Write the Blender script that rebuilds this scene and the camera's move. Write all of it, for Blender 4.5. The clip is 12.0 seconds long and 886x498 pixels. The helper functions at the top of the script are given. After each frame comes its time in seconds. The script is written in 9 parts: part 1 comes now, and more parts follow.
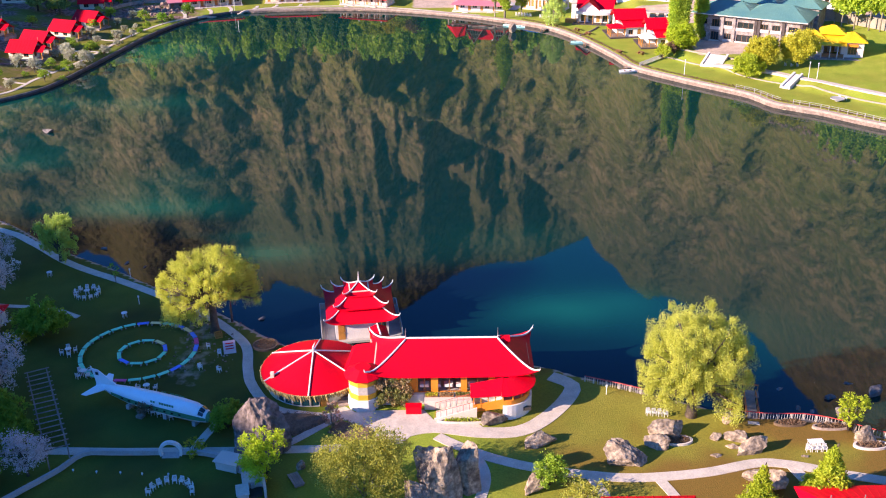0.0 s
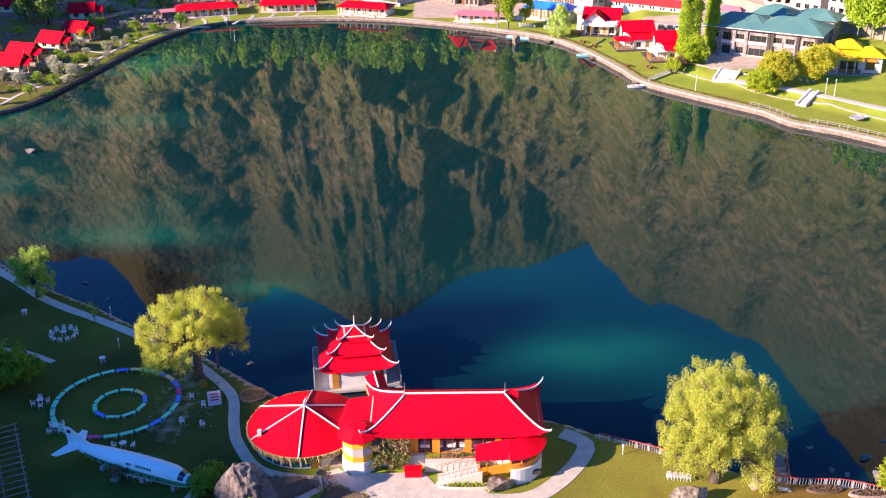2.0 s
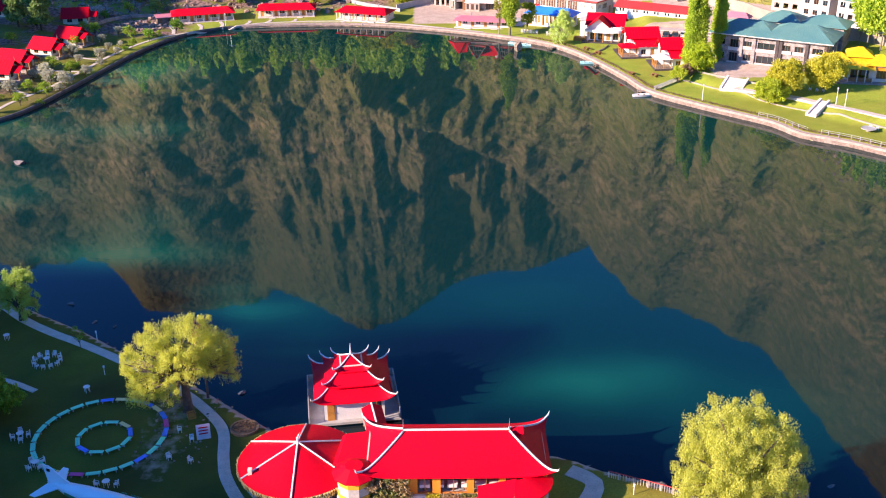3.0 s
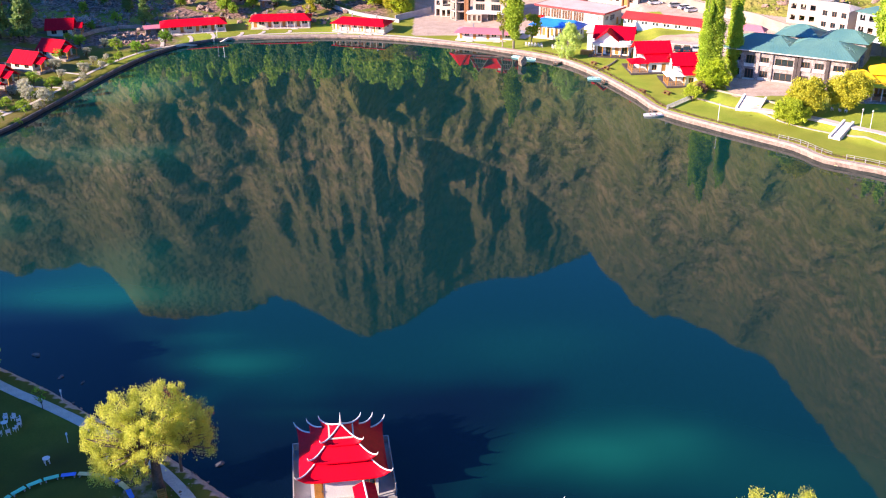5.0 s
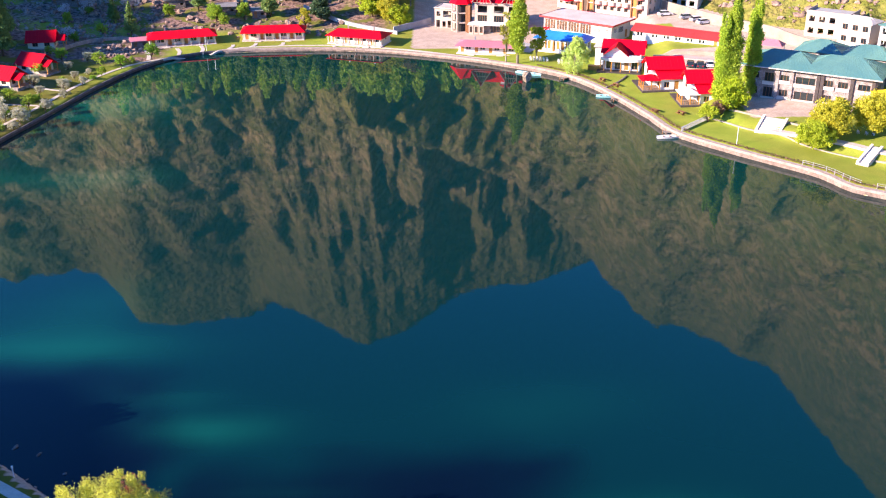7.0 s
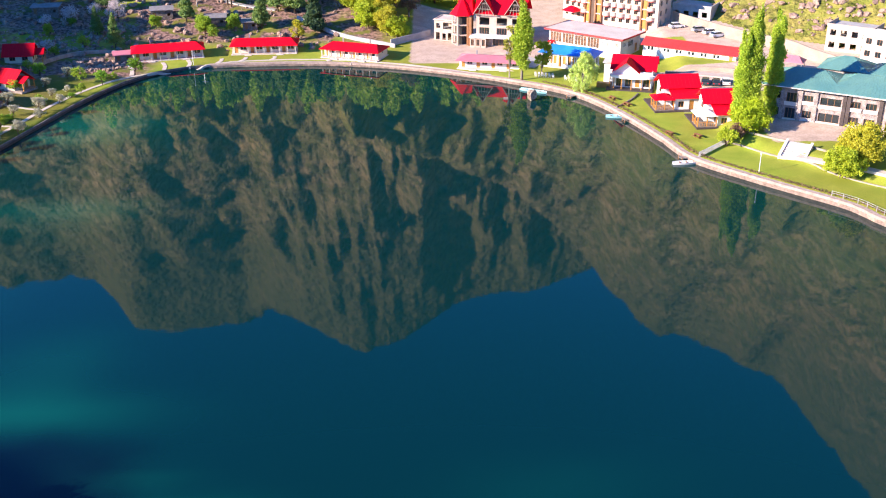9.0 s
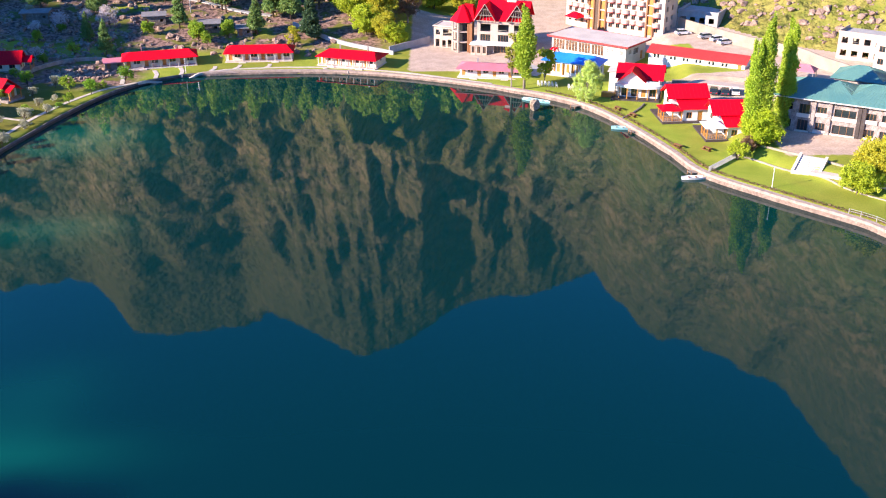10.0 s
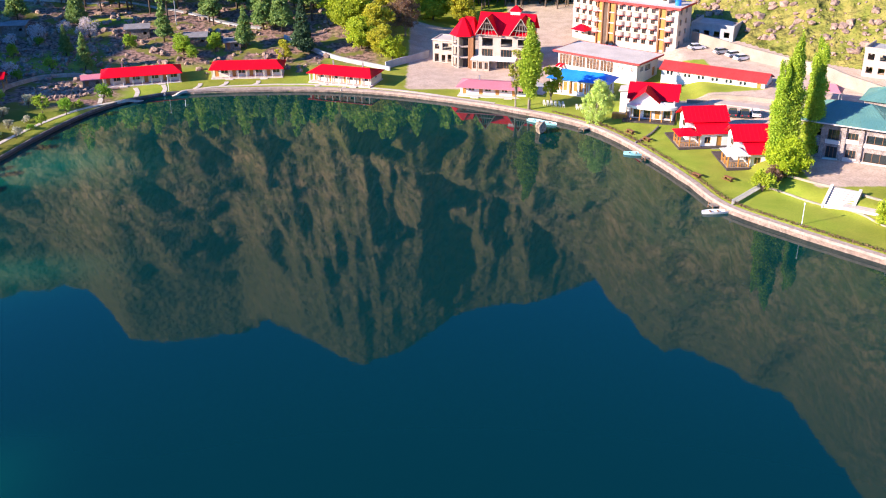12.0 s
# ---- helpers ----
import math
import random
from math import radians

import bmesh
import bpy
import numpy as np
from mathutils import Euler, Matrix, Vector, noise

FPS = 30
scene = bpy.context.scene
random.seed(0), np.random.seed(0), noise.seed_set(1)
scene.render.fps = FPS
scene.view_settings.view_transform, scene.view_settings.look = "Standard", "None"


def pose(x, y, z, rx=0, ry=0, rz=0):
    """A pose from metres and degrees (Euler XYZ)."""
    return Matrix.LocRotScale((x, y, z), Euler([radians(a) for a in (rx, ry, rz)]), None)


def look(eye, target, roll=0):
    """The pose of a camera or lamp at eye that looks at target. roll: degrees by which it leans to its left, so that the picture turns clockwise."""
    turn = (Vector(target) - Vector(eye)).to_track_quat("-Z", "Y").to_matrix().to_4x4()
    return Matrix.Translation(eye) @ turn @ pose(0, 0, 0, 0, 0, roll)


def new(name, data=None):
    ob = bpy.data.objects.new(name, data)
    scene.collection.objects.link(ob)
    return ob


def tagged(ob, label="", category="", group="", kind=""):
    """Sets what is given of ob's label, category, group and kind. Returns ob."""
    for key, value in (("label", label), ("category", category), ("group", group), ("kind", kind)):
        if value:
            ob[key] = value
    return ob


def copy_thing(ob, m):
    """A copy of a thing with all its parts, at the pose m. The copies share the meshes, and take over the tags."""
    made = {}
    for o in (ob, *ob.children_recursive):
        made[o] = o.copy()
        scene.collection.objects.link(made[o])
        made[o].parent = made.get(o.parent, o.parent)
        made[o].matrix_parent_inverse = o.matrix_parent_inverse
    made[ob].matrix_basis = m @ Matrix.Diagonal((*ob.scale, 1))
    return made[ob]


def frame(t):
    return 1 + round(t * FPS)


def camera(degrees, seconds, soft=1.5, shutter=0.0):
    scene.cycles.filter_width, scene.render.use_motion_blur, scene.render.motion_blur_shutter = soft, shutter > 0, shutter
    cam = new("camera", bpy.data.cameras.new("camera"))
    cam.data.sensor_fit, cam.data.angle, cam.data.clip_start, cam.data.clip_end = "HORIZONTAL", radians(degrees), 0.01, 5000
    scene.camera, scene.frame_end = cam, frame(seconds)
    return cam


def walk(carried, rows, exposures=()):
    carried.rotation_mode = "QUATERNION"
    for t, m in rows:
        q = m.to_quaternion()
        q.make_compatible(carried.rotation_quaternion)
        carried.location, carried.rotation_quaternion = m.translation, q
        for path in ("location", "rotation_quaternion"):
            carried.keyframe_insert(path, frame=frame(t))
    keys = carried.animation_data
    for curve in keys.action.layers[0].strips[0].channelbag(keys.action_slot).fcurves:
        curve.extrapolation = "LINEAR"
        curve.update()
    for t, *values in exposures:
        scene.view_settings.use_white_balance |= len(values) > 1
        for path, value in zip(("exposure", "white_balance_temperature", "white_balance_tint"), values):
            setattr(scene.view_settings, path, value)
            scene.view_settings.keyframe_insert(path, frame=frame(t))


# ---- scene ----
# ---------------- camera and path ----------------
cam = camera(47.4, 12.0, soft=1.1)
# seconds, x, y, z, yaw, pitch, roll
PATH = [
    (0, 0.42, -37.42, 65.49, 0.022, -25.104, -0.691),
    (1, 0.29, -32.67, 65.75, 0.017, -25.067, -0.638),
    (2, 0.19, -26.97, 65.93, 0.012, -25.030, -0.587),
    (3, 0.11, -20.68, 66.04, 0.007, -24.994, -0.540),
    (4, 0.06, -14.03, 66.08, 0.003, -24.957, -0.496),
    (5, 0.02, -7.13, 66.07, -0.002, -24.921, -0.455),
    (6, 0.00, -0.00, 66.00, -0.007, -24.884, -0.416),
    (7, 0.00, 7.35, 65.89, -0.012, -24.847, -0.381),
    (8, 0.02, 14.94, 65.74, -0.017, -24.811, -0.349),
    (9, 0.07, 22.75, 65.57, -0.022, -24.774, -0.319),
    (10, 0.13, 30.77, 65.38, -0.027, -24.738, -0.293),
    (11, 0.21, 38.95, 65.17, -0.032, -24.701, -0.269),
    (12, 0.30, 47.22, 64.96, -0.037, -24.665, -0.249),
]
walk(cam, [(t, pose(x, y, z, 90 + p, 0, w) @ pose(0, 0, 0, 0, 0, r)) for t, x, y, z, w, p, r in PATH],
     exposures=((0.0, 1.30, 6850, 24), (3.0, 1.32, 6850, 24), (5.5, 1.48, 6750, 23), (9.0, 1.44, 6550, 18), (12.0, 1.36, 6500, 16)))

# ---------------- light ----------------
SUN_ELEVATION, SUN_FROM = 22.0, (-0.92, -0.39)  # low morning sun from behind on the left
sky_world = bpy.data.worlds.new("sky")
scene.world = sky_world
sky_world.use_nodes = True
wn = sky_world.node_tree.nodes
sky = wn.new("ShaderNodeTexSky")
sky.sky_type, sky.sun_disc = "NISHITA", False
sky.sun_elevation, sky.sun_rotation = radians(SUN_ELEVATION), math.atan2(SUN_FROM[0], SUN_FROM[1])
sky.altitude, sky.air_density, sky.dust_density, sky.ozone_density = 2500, 1.0, 0.2, 3.0
deep = wn.new("ShaderNodeHueSaturation")
deep.inputs["Saturation"].default_value = 1.15  # thin, very clear mountain air, deepest blue away from the sun
clear = wn.new("ShaderNodeGamma")
clear.inputs["Gamma"].default_value = 1.4
sky_world.node_tree.links.new(sky.outputs[0], clear.inputs["Color"])
sky_world.node_tree.links.new(clear.outputs[0], deep.inputs["Color"])
sky_world.node_tree.links.new(deep.outputs[0], wn["Background"].inputs[0])
wn["Background"].inputs[1].default_value = 0.105
sun = new("sun", bpy.data.lights.new("sun", "SUN"))
sun.data.energy, sun.data.angle, sun.data.color = 5.0, radians(0.53), (1.0, 0.868, 0.715)
sun.matrix_world = look((SUN_FROM[0] * 100, SUN_FROM[1] * 100, 100 * math.tan(radians(SUN_ELEVATION))), (0, 0, 0))

# ---------------- materials ----------------
MATS = {}


def mat(name, color, rough=0.7, metal=0.0, var=0.25, scale=0.6, bump=0.15, bscale=8.0, second=None, rand=0.0, spec=0.5):
    """A procedural surface: two scales of colour variation, a fine bump, and a spread from object to object."""
    if name in MATS:
        return MATS[name]
    m = bpy.data.materials.new(name)
    m.use_nodes = True
    nt = m.node_tree
    n, link = nt.nodes, nt.links.new
    b = n["Principled BSDF"]
    b.inputs["Roughness"].default_value, b.inputs["Metallic"].default_value = rough, metal
    b.inputs["Specular IOR Level"].default_value = spec
    geo = n.new("ShaderNodeNewGeometry")
    big, fine = n.new("ShaderNodeTexNoise"), n.new("ShaderNodeTexNoise")
    big.inputs["Scale"].default_value, big.inputs["Detail"].default_value = scale, 5
    fine.inputs["Scale"].default_value, fine.inputs["Detail"].default_value = bscale, 6
    for t in (big, fine):
        link(geo.outputs["Position"], t.inputs["Vector"])
    ramp = n.new("ShaderNodeMapRange")
    ramp.inputs[1].default_value, ramp.inputs[2].default_value = 0.32, 0.68
    link(big.outputs["Fac"], ramp.inputs[0])
    mix = n.new("ShaderNodeMixRGB")
    c2 = second if second else tuple(v * (1 - var) for v in color)
    mix.inputs[1].default_value, mix.inputs[2].default_value = (*color, 1), (*c2, 1)
    link(ramp.outputs[0], mix.inputs[0])
    hsv = n.new("ShaderNodeHueSaturation")
    link(mix.outputs[0], hsv.inputs["Color"])
    val = n.new("ShaderNodeMapRange")
    val.inputs[1].default_value, val.inputs[2].default_value = 0.3, 0.7
    val.inputs[3].default_value, val.inputs[4].default_value = 1 - var * 0.7, 1 + var * 0.7
    link(fine.outputs["Fac"], val.inputs[0])
    if rand:
        info = n.new("ShaderNodeObjectInfo")
        spread = n.new("ShaderNodeMapRange")
        spread.inputs[3].default_value, spread.inputs[4].default_value = 1 - rand, 1 + rand
        link(info.outputs["Random"], spread.inputs[0])
        times = n.new("ShaderNodeMath")
        times.operation = "MULTIPLY"
        link(val.outputs[0], times.inputs[0]), link(spread.outputs[0], times.inputs[1])
        link(times.outputs[0], hsv.inputs["Value"])
    else:
        link(val.outputs[0], hsv.inputs["Value"])
    link(hsv.outputs[0], b.inputs["Base Color"])
    if bump:
        bp = n.new("ShaderNodeBump")
        bp.inputs["Strength"].default_value, bp.inputs["Distance"].default_value = bump, 0.4 / bscale
        link(fine.outputs["Fac"], bp.inputs["Height"]), link(bp.outputs[0], b.inputs["Normal"])
    MATS[name] = m
    return m


def leaf_mat(name, color, second, rand=0.12):
    """Leaves: a spread of hue from clump to clump and some light through the blade."""
    m = bpy.data.materials.new(name)
    m.use_nodes = True
    nt = m.node_tree
    n, link = nt.nodes, nt.links.new
    b = n["Principled BSDF"]
    b.inputs["Roughness"].default_value = 0.55
    b.inputs["Specular IOR Level"].default_value = 0.25
    geo, tex = n.new("ShaderNodeNewGeometry"), n.new("ShaderNodeTexNoise")
    tex.inputs["Scale"].default_value, tex.inputs["Detail"].default_value = 0.7, 3
    link(geo.outputs["Position"], tex.inputs["Vector"])
    add = n.new("ShaderNodeMath")
    add.operation = "MULTIPLY_ADD"
    add.inputs[1].default_value, add.inputs[2].default_value = 0.6, -0.3
    link(geo.outputs["Random Per Island"], add.inputs[0])
    total = n.new("ShaderNodeMath")
    total.operation = "ADD"
    link(tex.outputs["Fac"], total.inputs[0]), link(add.outputs[0], total.inputs[1])
    mix = n.new("ShaderNodeMixRGB")
    mix.inputs[1].default_value, mix.inputs[2].default_value = (*second, 1), (*color, 1)
    link(total.outputs[0], mix.inputs[0])
    info, hsv, spread = n.new("ShaderNodeObjectInfo"), n.new("ShaderNodeHueSaturation"), n.new("ShaderNodeMapRange")
    spread.inputs[3].default_value, spread.inputs[4].default_value = 1 - rand, 1 + rand
    link(info.outputs["Random"], spread.inputs[0])
    link(spread.outputs[0], hsv.inputs["Value"])
    link(mix.outputs[0], hsv.inputs["Color"])
    link(hsv.outputs[0], b.inputs["Base Color"])
    through_leaf = n.new("ShaderNodeBsdfTranslucent")
    link(hsv.outputs[0], through_leaf.inputs["Color"])
    both = n.new("ShaderNodeMixShader")
    both.inputs[0].default_value = 0.45
    link(b.outputs[0], both.inputs[1]), link(through_leaf.outputs[0], both.inputs[2])
    link(both.outputs[0], n["Material Output"].inputs[0])
    MATS[name] = m
    return m


RED = mat("red_sheet_roof", (0.80, 0.002, 0.016), 0.55, var=0.12, scale=0.35, bump=0.1, bscale=3, rand=0.06, spec=0.15)
RED_OLD = mat("weathered_red_sheet", (0.55, 0.04, 0.035), 0.6, var=0.25, scale=0.3, bump=0.1, bscale=3)
PINK = mat("faded_pink_sheet", (0.62, 0.2, 0.24), 0.6, var=0.12, scale=0.3, bump=0.1, bscale=3)
BLUE = mat("blue_sheet_roof", (0.01, 0.16, 0.66), 0.45, var=0.2, scale=0.3, second=(0.02, 0.27, 0.75), bump=0.1, bscale=3)
GREEN = mat("green_sheet_roof", (0.08, 0.21, 0.20), 0.45, var=0.15, scale=0.25, second=(0.12, 0.26, 0.22), bump=0.1, bscale=3)
YELLOW = mat("yellow_sheet_roof", (0.85, 0.52, 0.01), 0.5, var=0.15, bump=0.1, bscale=3)
WHITE = mat("white_paint", (0.77, 0.74, 0.71), 0.6, var=0.1, scale=0.8, bump=0.05, rand=0.03)
CREAM = mat("cream_plaster", (0.76, 0.68, 0.52), 0.75, var=0.14, scale=0.5, bump=0.1, rand=0.04)
LODGEWALL = mat("unpainted_cream_render", (0.50, 0.40, 0.33), 0.85, var=0.2, scale=0.6, bump=0.2, rand=0.04)
PLASTER = mat("white_plaster", (0.66, 0.58, 0.51), 0.75, var=0.12, scale=0.4, bump=0.1, rand=0.03)
GREYWALL = mat("grey_stone_wall", (0.40, 0.33, 0.305), 0.85, var=0.55, scale=0.9, bump=0.4, bscale=5)
CONCRETE = mat("concrete", (0.44, 0.42, 0.40), 0.85, var=0.22, scale=0.7, bump=0.25, bscale=9)
FLATROOF = mat("grey_flat_roof", (0.62, 0.54, 0.48), 0.85, var=0.2, scale=0.25, bump=0.2, bscale=4)
PAVING = mat("pale_paving", (0.62, 0.53, 0.44), 0.85, var=0.2, scale=0.9, bump=0.25, bscale=6)
STONEWALL = mat("lake_wall_stone", (0.44, 0.33, 0.27), 0.9, var=0.3, scale=0.8, bump=0.5, bscale=3)
DARKSTONE = mat("dark_stone", (0.07, 0.052, 0.048), 0.7, var=0.4, scale=0.8, bump=0.5, bscale=3)
ORANGE = mat("orange_wall", (0.78, 0.26, 0.02), 0.6, var=0.12, bump=0.05)
AMBER = mat("amber_wall", (0.82, 0.42, 0.03), 0.6, var=0.12, bump=0.05)
WOOD = mat("brown_timber", (0.30, 0.13, 0.05), 0.65, var=0.3, scale=1.5, bump=0.2, bscale=10, rand=0.1)
WOODPALE = mat("weathered_timber", (0.30, 0.25, 0.21), 0.8, var=0.3, scale=1.2, bump=0.3, bscale=9, rand=0.12)
WOODGREY = mat("dark_weathered_timber", (0.29, 0.23, 0.20), 0.85, var=0.35, scale=1.2, bump=0.3, bscale=9, rand=0.12)
WOODORANGE = mat("varnished_door", (0.55, 0.24, 0.05), 0.5, var=0.25, scale=1.2, bump=0.1, rand=0.08)
DARKGLASS = mat("dark_glass", (0.02, 0.03, 0.035), 0.08, var=0.1, bump=0.0, spec=0.8)
TEALGLASS = mat("teal_glass", (0.02, 0.10, 0.13), 0.08, var=0.2, bump=0.0, spec=0.8)
# near-black colour stands in for the shade inside rooms and openings
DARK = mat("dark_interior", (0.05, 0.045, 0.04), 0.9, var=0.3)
ROCK = mat("boulder_rock", (0.45, 0.345, 0.25), 0.9, var=0.6, scale=1.3, second=(0.13, 0.09, 0.065), bump=1.0, bscale=3.4)
ROCKMAUVE = mat("mauve_boulder_rock", (0.26, 0.195, 0.17), 0.9, var=0.5, scale=1.0, second=(0.11, 0.08, 0.07), bump=1.0, bscale=2.6)
ROCKDARK = mat("lake_boulder", (0.20, 0.17, 0.16), 0.85, var=0.4, scale=0.8, bump=0.7, bscale=2.4)
SOIL = mat("bare_soil", (0.20, 0.13, 0.08), 0.95, var=0.4, scale=1.2, bump=0.6, bscale=5)
BARK = mat("bark", (0.14, 0.10, 0.07), 0.9, var=0.4, scale=2, bump=0.7, bscale=7)
BARKPALE = mat("pale_bark", (0.34, 0.29, 0.22), 0.9, var=0.35, scale=2, bump=0.5, bscale=7)
METAL = mat("grey_metal", (0.45, 0.46, 0.48), 0.4, 0.7, var=0.2, bump=0.05)
TYRE = mat("tyre_rubber", (0.02, 0.02, 0.02), 0.8, var=0.2)
WILLOW = leaf_mat("willow_leaves", (0.84, 0.82, 0.17), (0.50, 0.56, 0.08))
WILLOWGOLD = leaf_mat("golden_willow_leaves", (0.82, 0.79, 0.15), (0.44, 0.51, 0.07))
PALEWILLOW = leaf_mat("pale_willow_leaves", (0.74, 0.86, 0.26), (0.50, 0.64, 0.16))
WILLOWGREEN = leaf_mat("green_willow_leaves", (0.66, 0.78, 0.16), (0.38, 0.52, 0.10))
POPLAR = leaf_mat("poplar_leaves", (0.58, 0.70, 0.07), (0.30, 0.45, 0.04))
LIME = leaf_mat("lime_bush_leaves", (0.60, 0.66, 0.05), (0.30, 0.40, 0.03))
FRESH = leaf_mat("fresh_green_leaves", (0.30, 0.50, 0.05), (0.12, 0.26, 0.02))
OLIVE = leaf_mat("olive_leaves", (0.60, 0.57, 0.10), (0.24, 0.27, 0.04))
PINE = leaf_mat("pine_needles", (0.34, 0.46, 0.13), (0.13, 0.23, 0.07))
BLOSSOM = leaf_mat("blossom_petals", (0.80, 0.70, 0.72), (0.46, 0.42, 0.38))
GOLD = leaf_mat("golden_leaves", (0.66, 0.60, 0.05), (0.36, 0.37, 0.04))
CLIMB = leaf_mat("climber_leaves", (0.36, 0.36, 0.12), (0.13, 0.15, 0.04))
SUNBUSH = leaf_mat("sunny_bush_leaves", (0.62, 0.72, 0.04), (0.36, 0.48, 0.03))
REED = leaf_mat("dry_feather_grass", (0.70, 0.48, 0.36), (0.46, 0.30, 0.20))
SPRIG = leaf_mat("young_shrub_leaves", (0.46, 0.60, 0.06), (0.16, 0.28, 0.03))
WOODLEAF = leaf_mat("mountain_wood_leaves", (0.56, 0.70, 0.10), (0.28, 0.42, 0.05))
DRYLEAF = leaf_mat("dry_climber_leaves", (0.62, 0.44, 0.25), (0.30, 0.22, 0.10))
PALEBLOOM = leaf_mat("fading_blossom", (0.66, 0.62, 0.50), (0.36, 0.38, 0.22))
REDTWIG = leaf_mat("red_budding_twigs", (0.46, 0.15, 0.08), (0.24, 0.09, 0.05))
TWIG = leaf_mat("dry_twigs", (0.32, 0.20, 0.12), (0.18, 0.11, 0.07))


# ---------------- mesh helpers ----------------
class Solid:
    """Collects faces for one mesh."""

    def __init__(self):
        self.v, self.f = [], []

    def face(self, *pts):
        k = len(self.v)
        self.v += [tuple(p) for p in pts]
        self.f.append(tuple(range(k, k + len(pts))))
        return self

    def box(self, x0, x1, y0, y1, z0, z1):
        k = len(self.v)
        self.v += [(x, y, z) for z in (z0, z1) for y in (y0, y1) for x in (x0, x1)]
        for q in ((0, 2, 3, 1), (4, 5, 7, 6), (0, 1, 5, 4), (2, 6, 7, 3), (0, 4, 6, 2), (1, 3, 7, 5)):
            self.f.append(tuple(k + i for i in q))
        return self

    def loft(self, rings, closed=True, caps=True):
        """Rings of equally many points, joined one to the next."""
        k, n = len(self.v), len(rings[0])
        for r in rings:
            self.v += [tuple(p) for p in r]
        for a in range(len(rings) - 1):
            for b in range(n if closed else n - 1):
                c = (b + 1) % n
                self.f.append((k + a * n + b, k + a * n + c, k + (a + 1) * n + c, k + (a + 1) * n + b))
        if caps and closed:
            self.f.append(tuple(k + b for b in reversed(range(n))))
            self.f.append(tuple(k + (len(rings) - 1) * n + b for b in range(n)))
        return self

    def tube(self, pts, radii, sides=6):
        pts = [Vector(p) for p in pts]
        if not hasattr(radii, "__len__"):
            radii = [radii] * len(pts)
        rings = []
        for i, p in enumerate(pts):
            d = (pts[min(i + 1, len(pts) - 1)] - pts[max(i - 1, 0)]).normalized()
            a = d.cross(Vector((0, 0, 1)) if abs(d.z) < 0.95 else Vector((1, 0, 0))).normalized()
            b = d.cross(a)
            rings.append([p + radii[i] * (a * math.cos(2 * math.pi * k / sides) + b * math.sin(2 * math.pi * k / sides)) for k in range(sides)])
        return self.loft(rings)

    def wall(self, axis, at, thick, a0, a1, z0, z1, holes=()):
        """An upright wall along axis ('x' or 'y') at the other coordinate, thick inwards (signed), with openings (a0, a1, z0, z1) through it."""
        cuts_a = sorted({a0, a1, *(v for h in holes for v in h[:2])})
        cuts_z = sorted({z0, z1, *(v for h in holes for v in h[2:])})
        lo, hi = min(at, at + thick), max(at, at + thick)
        na, nz, index = len(cuts_a) - 1, len(cuts_z) - 1, {}

        def solid(i, j):
            if not (0 <= i < na and 0 <= j < nz):
                return False
            am, zm = (cuts_a[i] + cuts_a[i + 1]) / 2, (cuts_z[j] + cuts_z[j + 1]) / 2
            return not any(h[0] < am < h[1] and h[2] < zm < h[3] for h in holes)

        def corner(i, j, side):
            if (i, j, side) not in index:
                index[i, j, side] = len(self.v)
                d = hi if side else lo
                self.v.append((cuts_a[i], d, cuts_z[j]) if axis == "x" else (d, cuts_a[i], cuts_z[j]))
            return index[i, j, side]

        def quad(*c):
            self.f.append(tuple(corner(*k) for k in (c if axis == "x" else c[::-1])))

        for i in range(na):
            for j in range(nz):
                if not solid(i, j):
                    continue
                quad((i, j, 0), (i + 1, j, 0), (i + 1, j + 1, 0), (i, j + 1, 0))
                quad((i, j, 1), (i, j + 1, 1), (i + 1, j + 1, 1), (i + 1, j, 1))
                if not solid(i - 1, j):
                    quad((i, j, 0), (i, j + 1, 0), (i, j + 1, 1), (i, j, 1))
                if not solid(i + 1, j):
                    quad((i + 1, j, 0), (i + 1, j, 1), (i + 1, j + 1, 1), (i + 1, j + 1, 0))
                if not solid(i, j - 1):
                    quad((i, j, 0), (i, j, 1), (i + 1, j, 1), (i + 1, j, 0))
                if not solid(i, j + 1):
                    quad((i, j + 1, 0), (i + 1, j + 1, 0), (i + 1, j + 1, 1), (i, j + 1, 1))
        return self

    def mesh(self, name, smooth=False):
        me = bpy.data.meshes.new(name)
        me.from_pydata(self.v, [], self.f)
        if smooth:
            me.polygons.foreach_set("use_smooth", [True] * len(me.polygons))
        me.update()
        return me


def part(name, solid, material, parent, label="", smooth=False, m=None):
    me = solid if isinstance(solid, bpy.types.Mesh) else solid.mesh(name, smooth)
    if not me.materials:
        me.materials.append(material)
    ob = new(name, me)
    ob.parent = parent
    if m is not None:
        ob.matrix_basis = m
    return tagged(ob, label)


def thing(name, label, category, m, group="", kind=""):
    ob = new(name)
    ob.matrix_basis = m
    return tagged(ob, label, category, group, kind)


def whole(name, solid, material, label, category, m=None, group="", kind="", smooth=False):
    """A thing or a piece of the setting that is one mesh."""
    ob = part(name, solid, material, None, label, smooth, m)
    return tagged(ob, "", category, group, kind)


# ---------------- noise for the relief ----------------
def lattice(ix, iy, seed):
    h = (ix.astype(np.int64) * 374761393 + iy.astype(np.int64) * 668265263 + seed * 974711) & 0xFFFFFFFF
    h = ((h ^ (h >> 13)) * 1274126177) & 0xFFFFFFFF
    return ((h ^ (h >> 16)) & 0xFFFF) / 65535.0


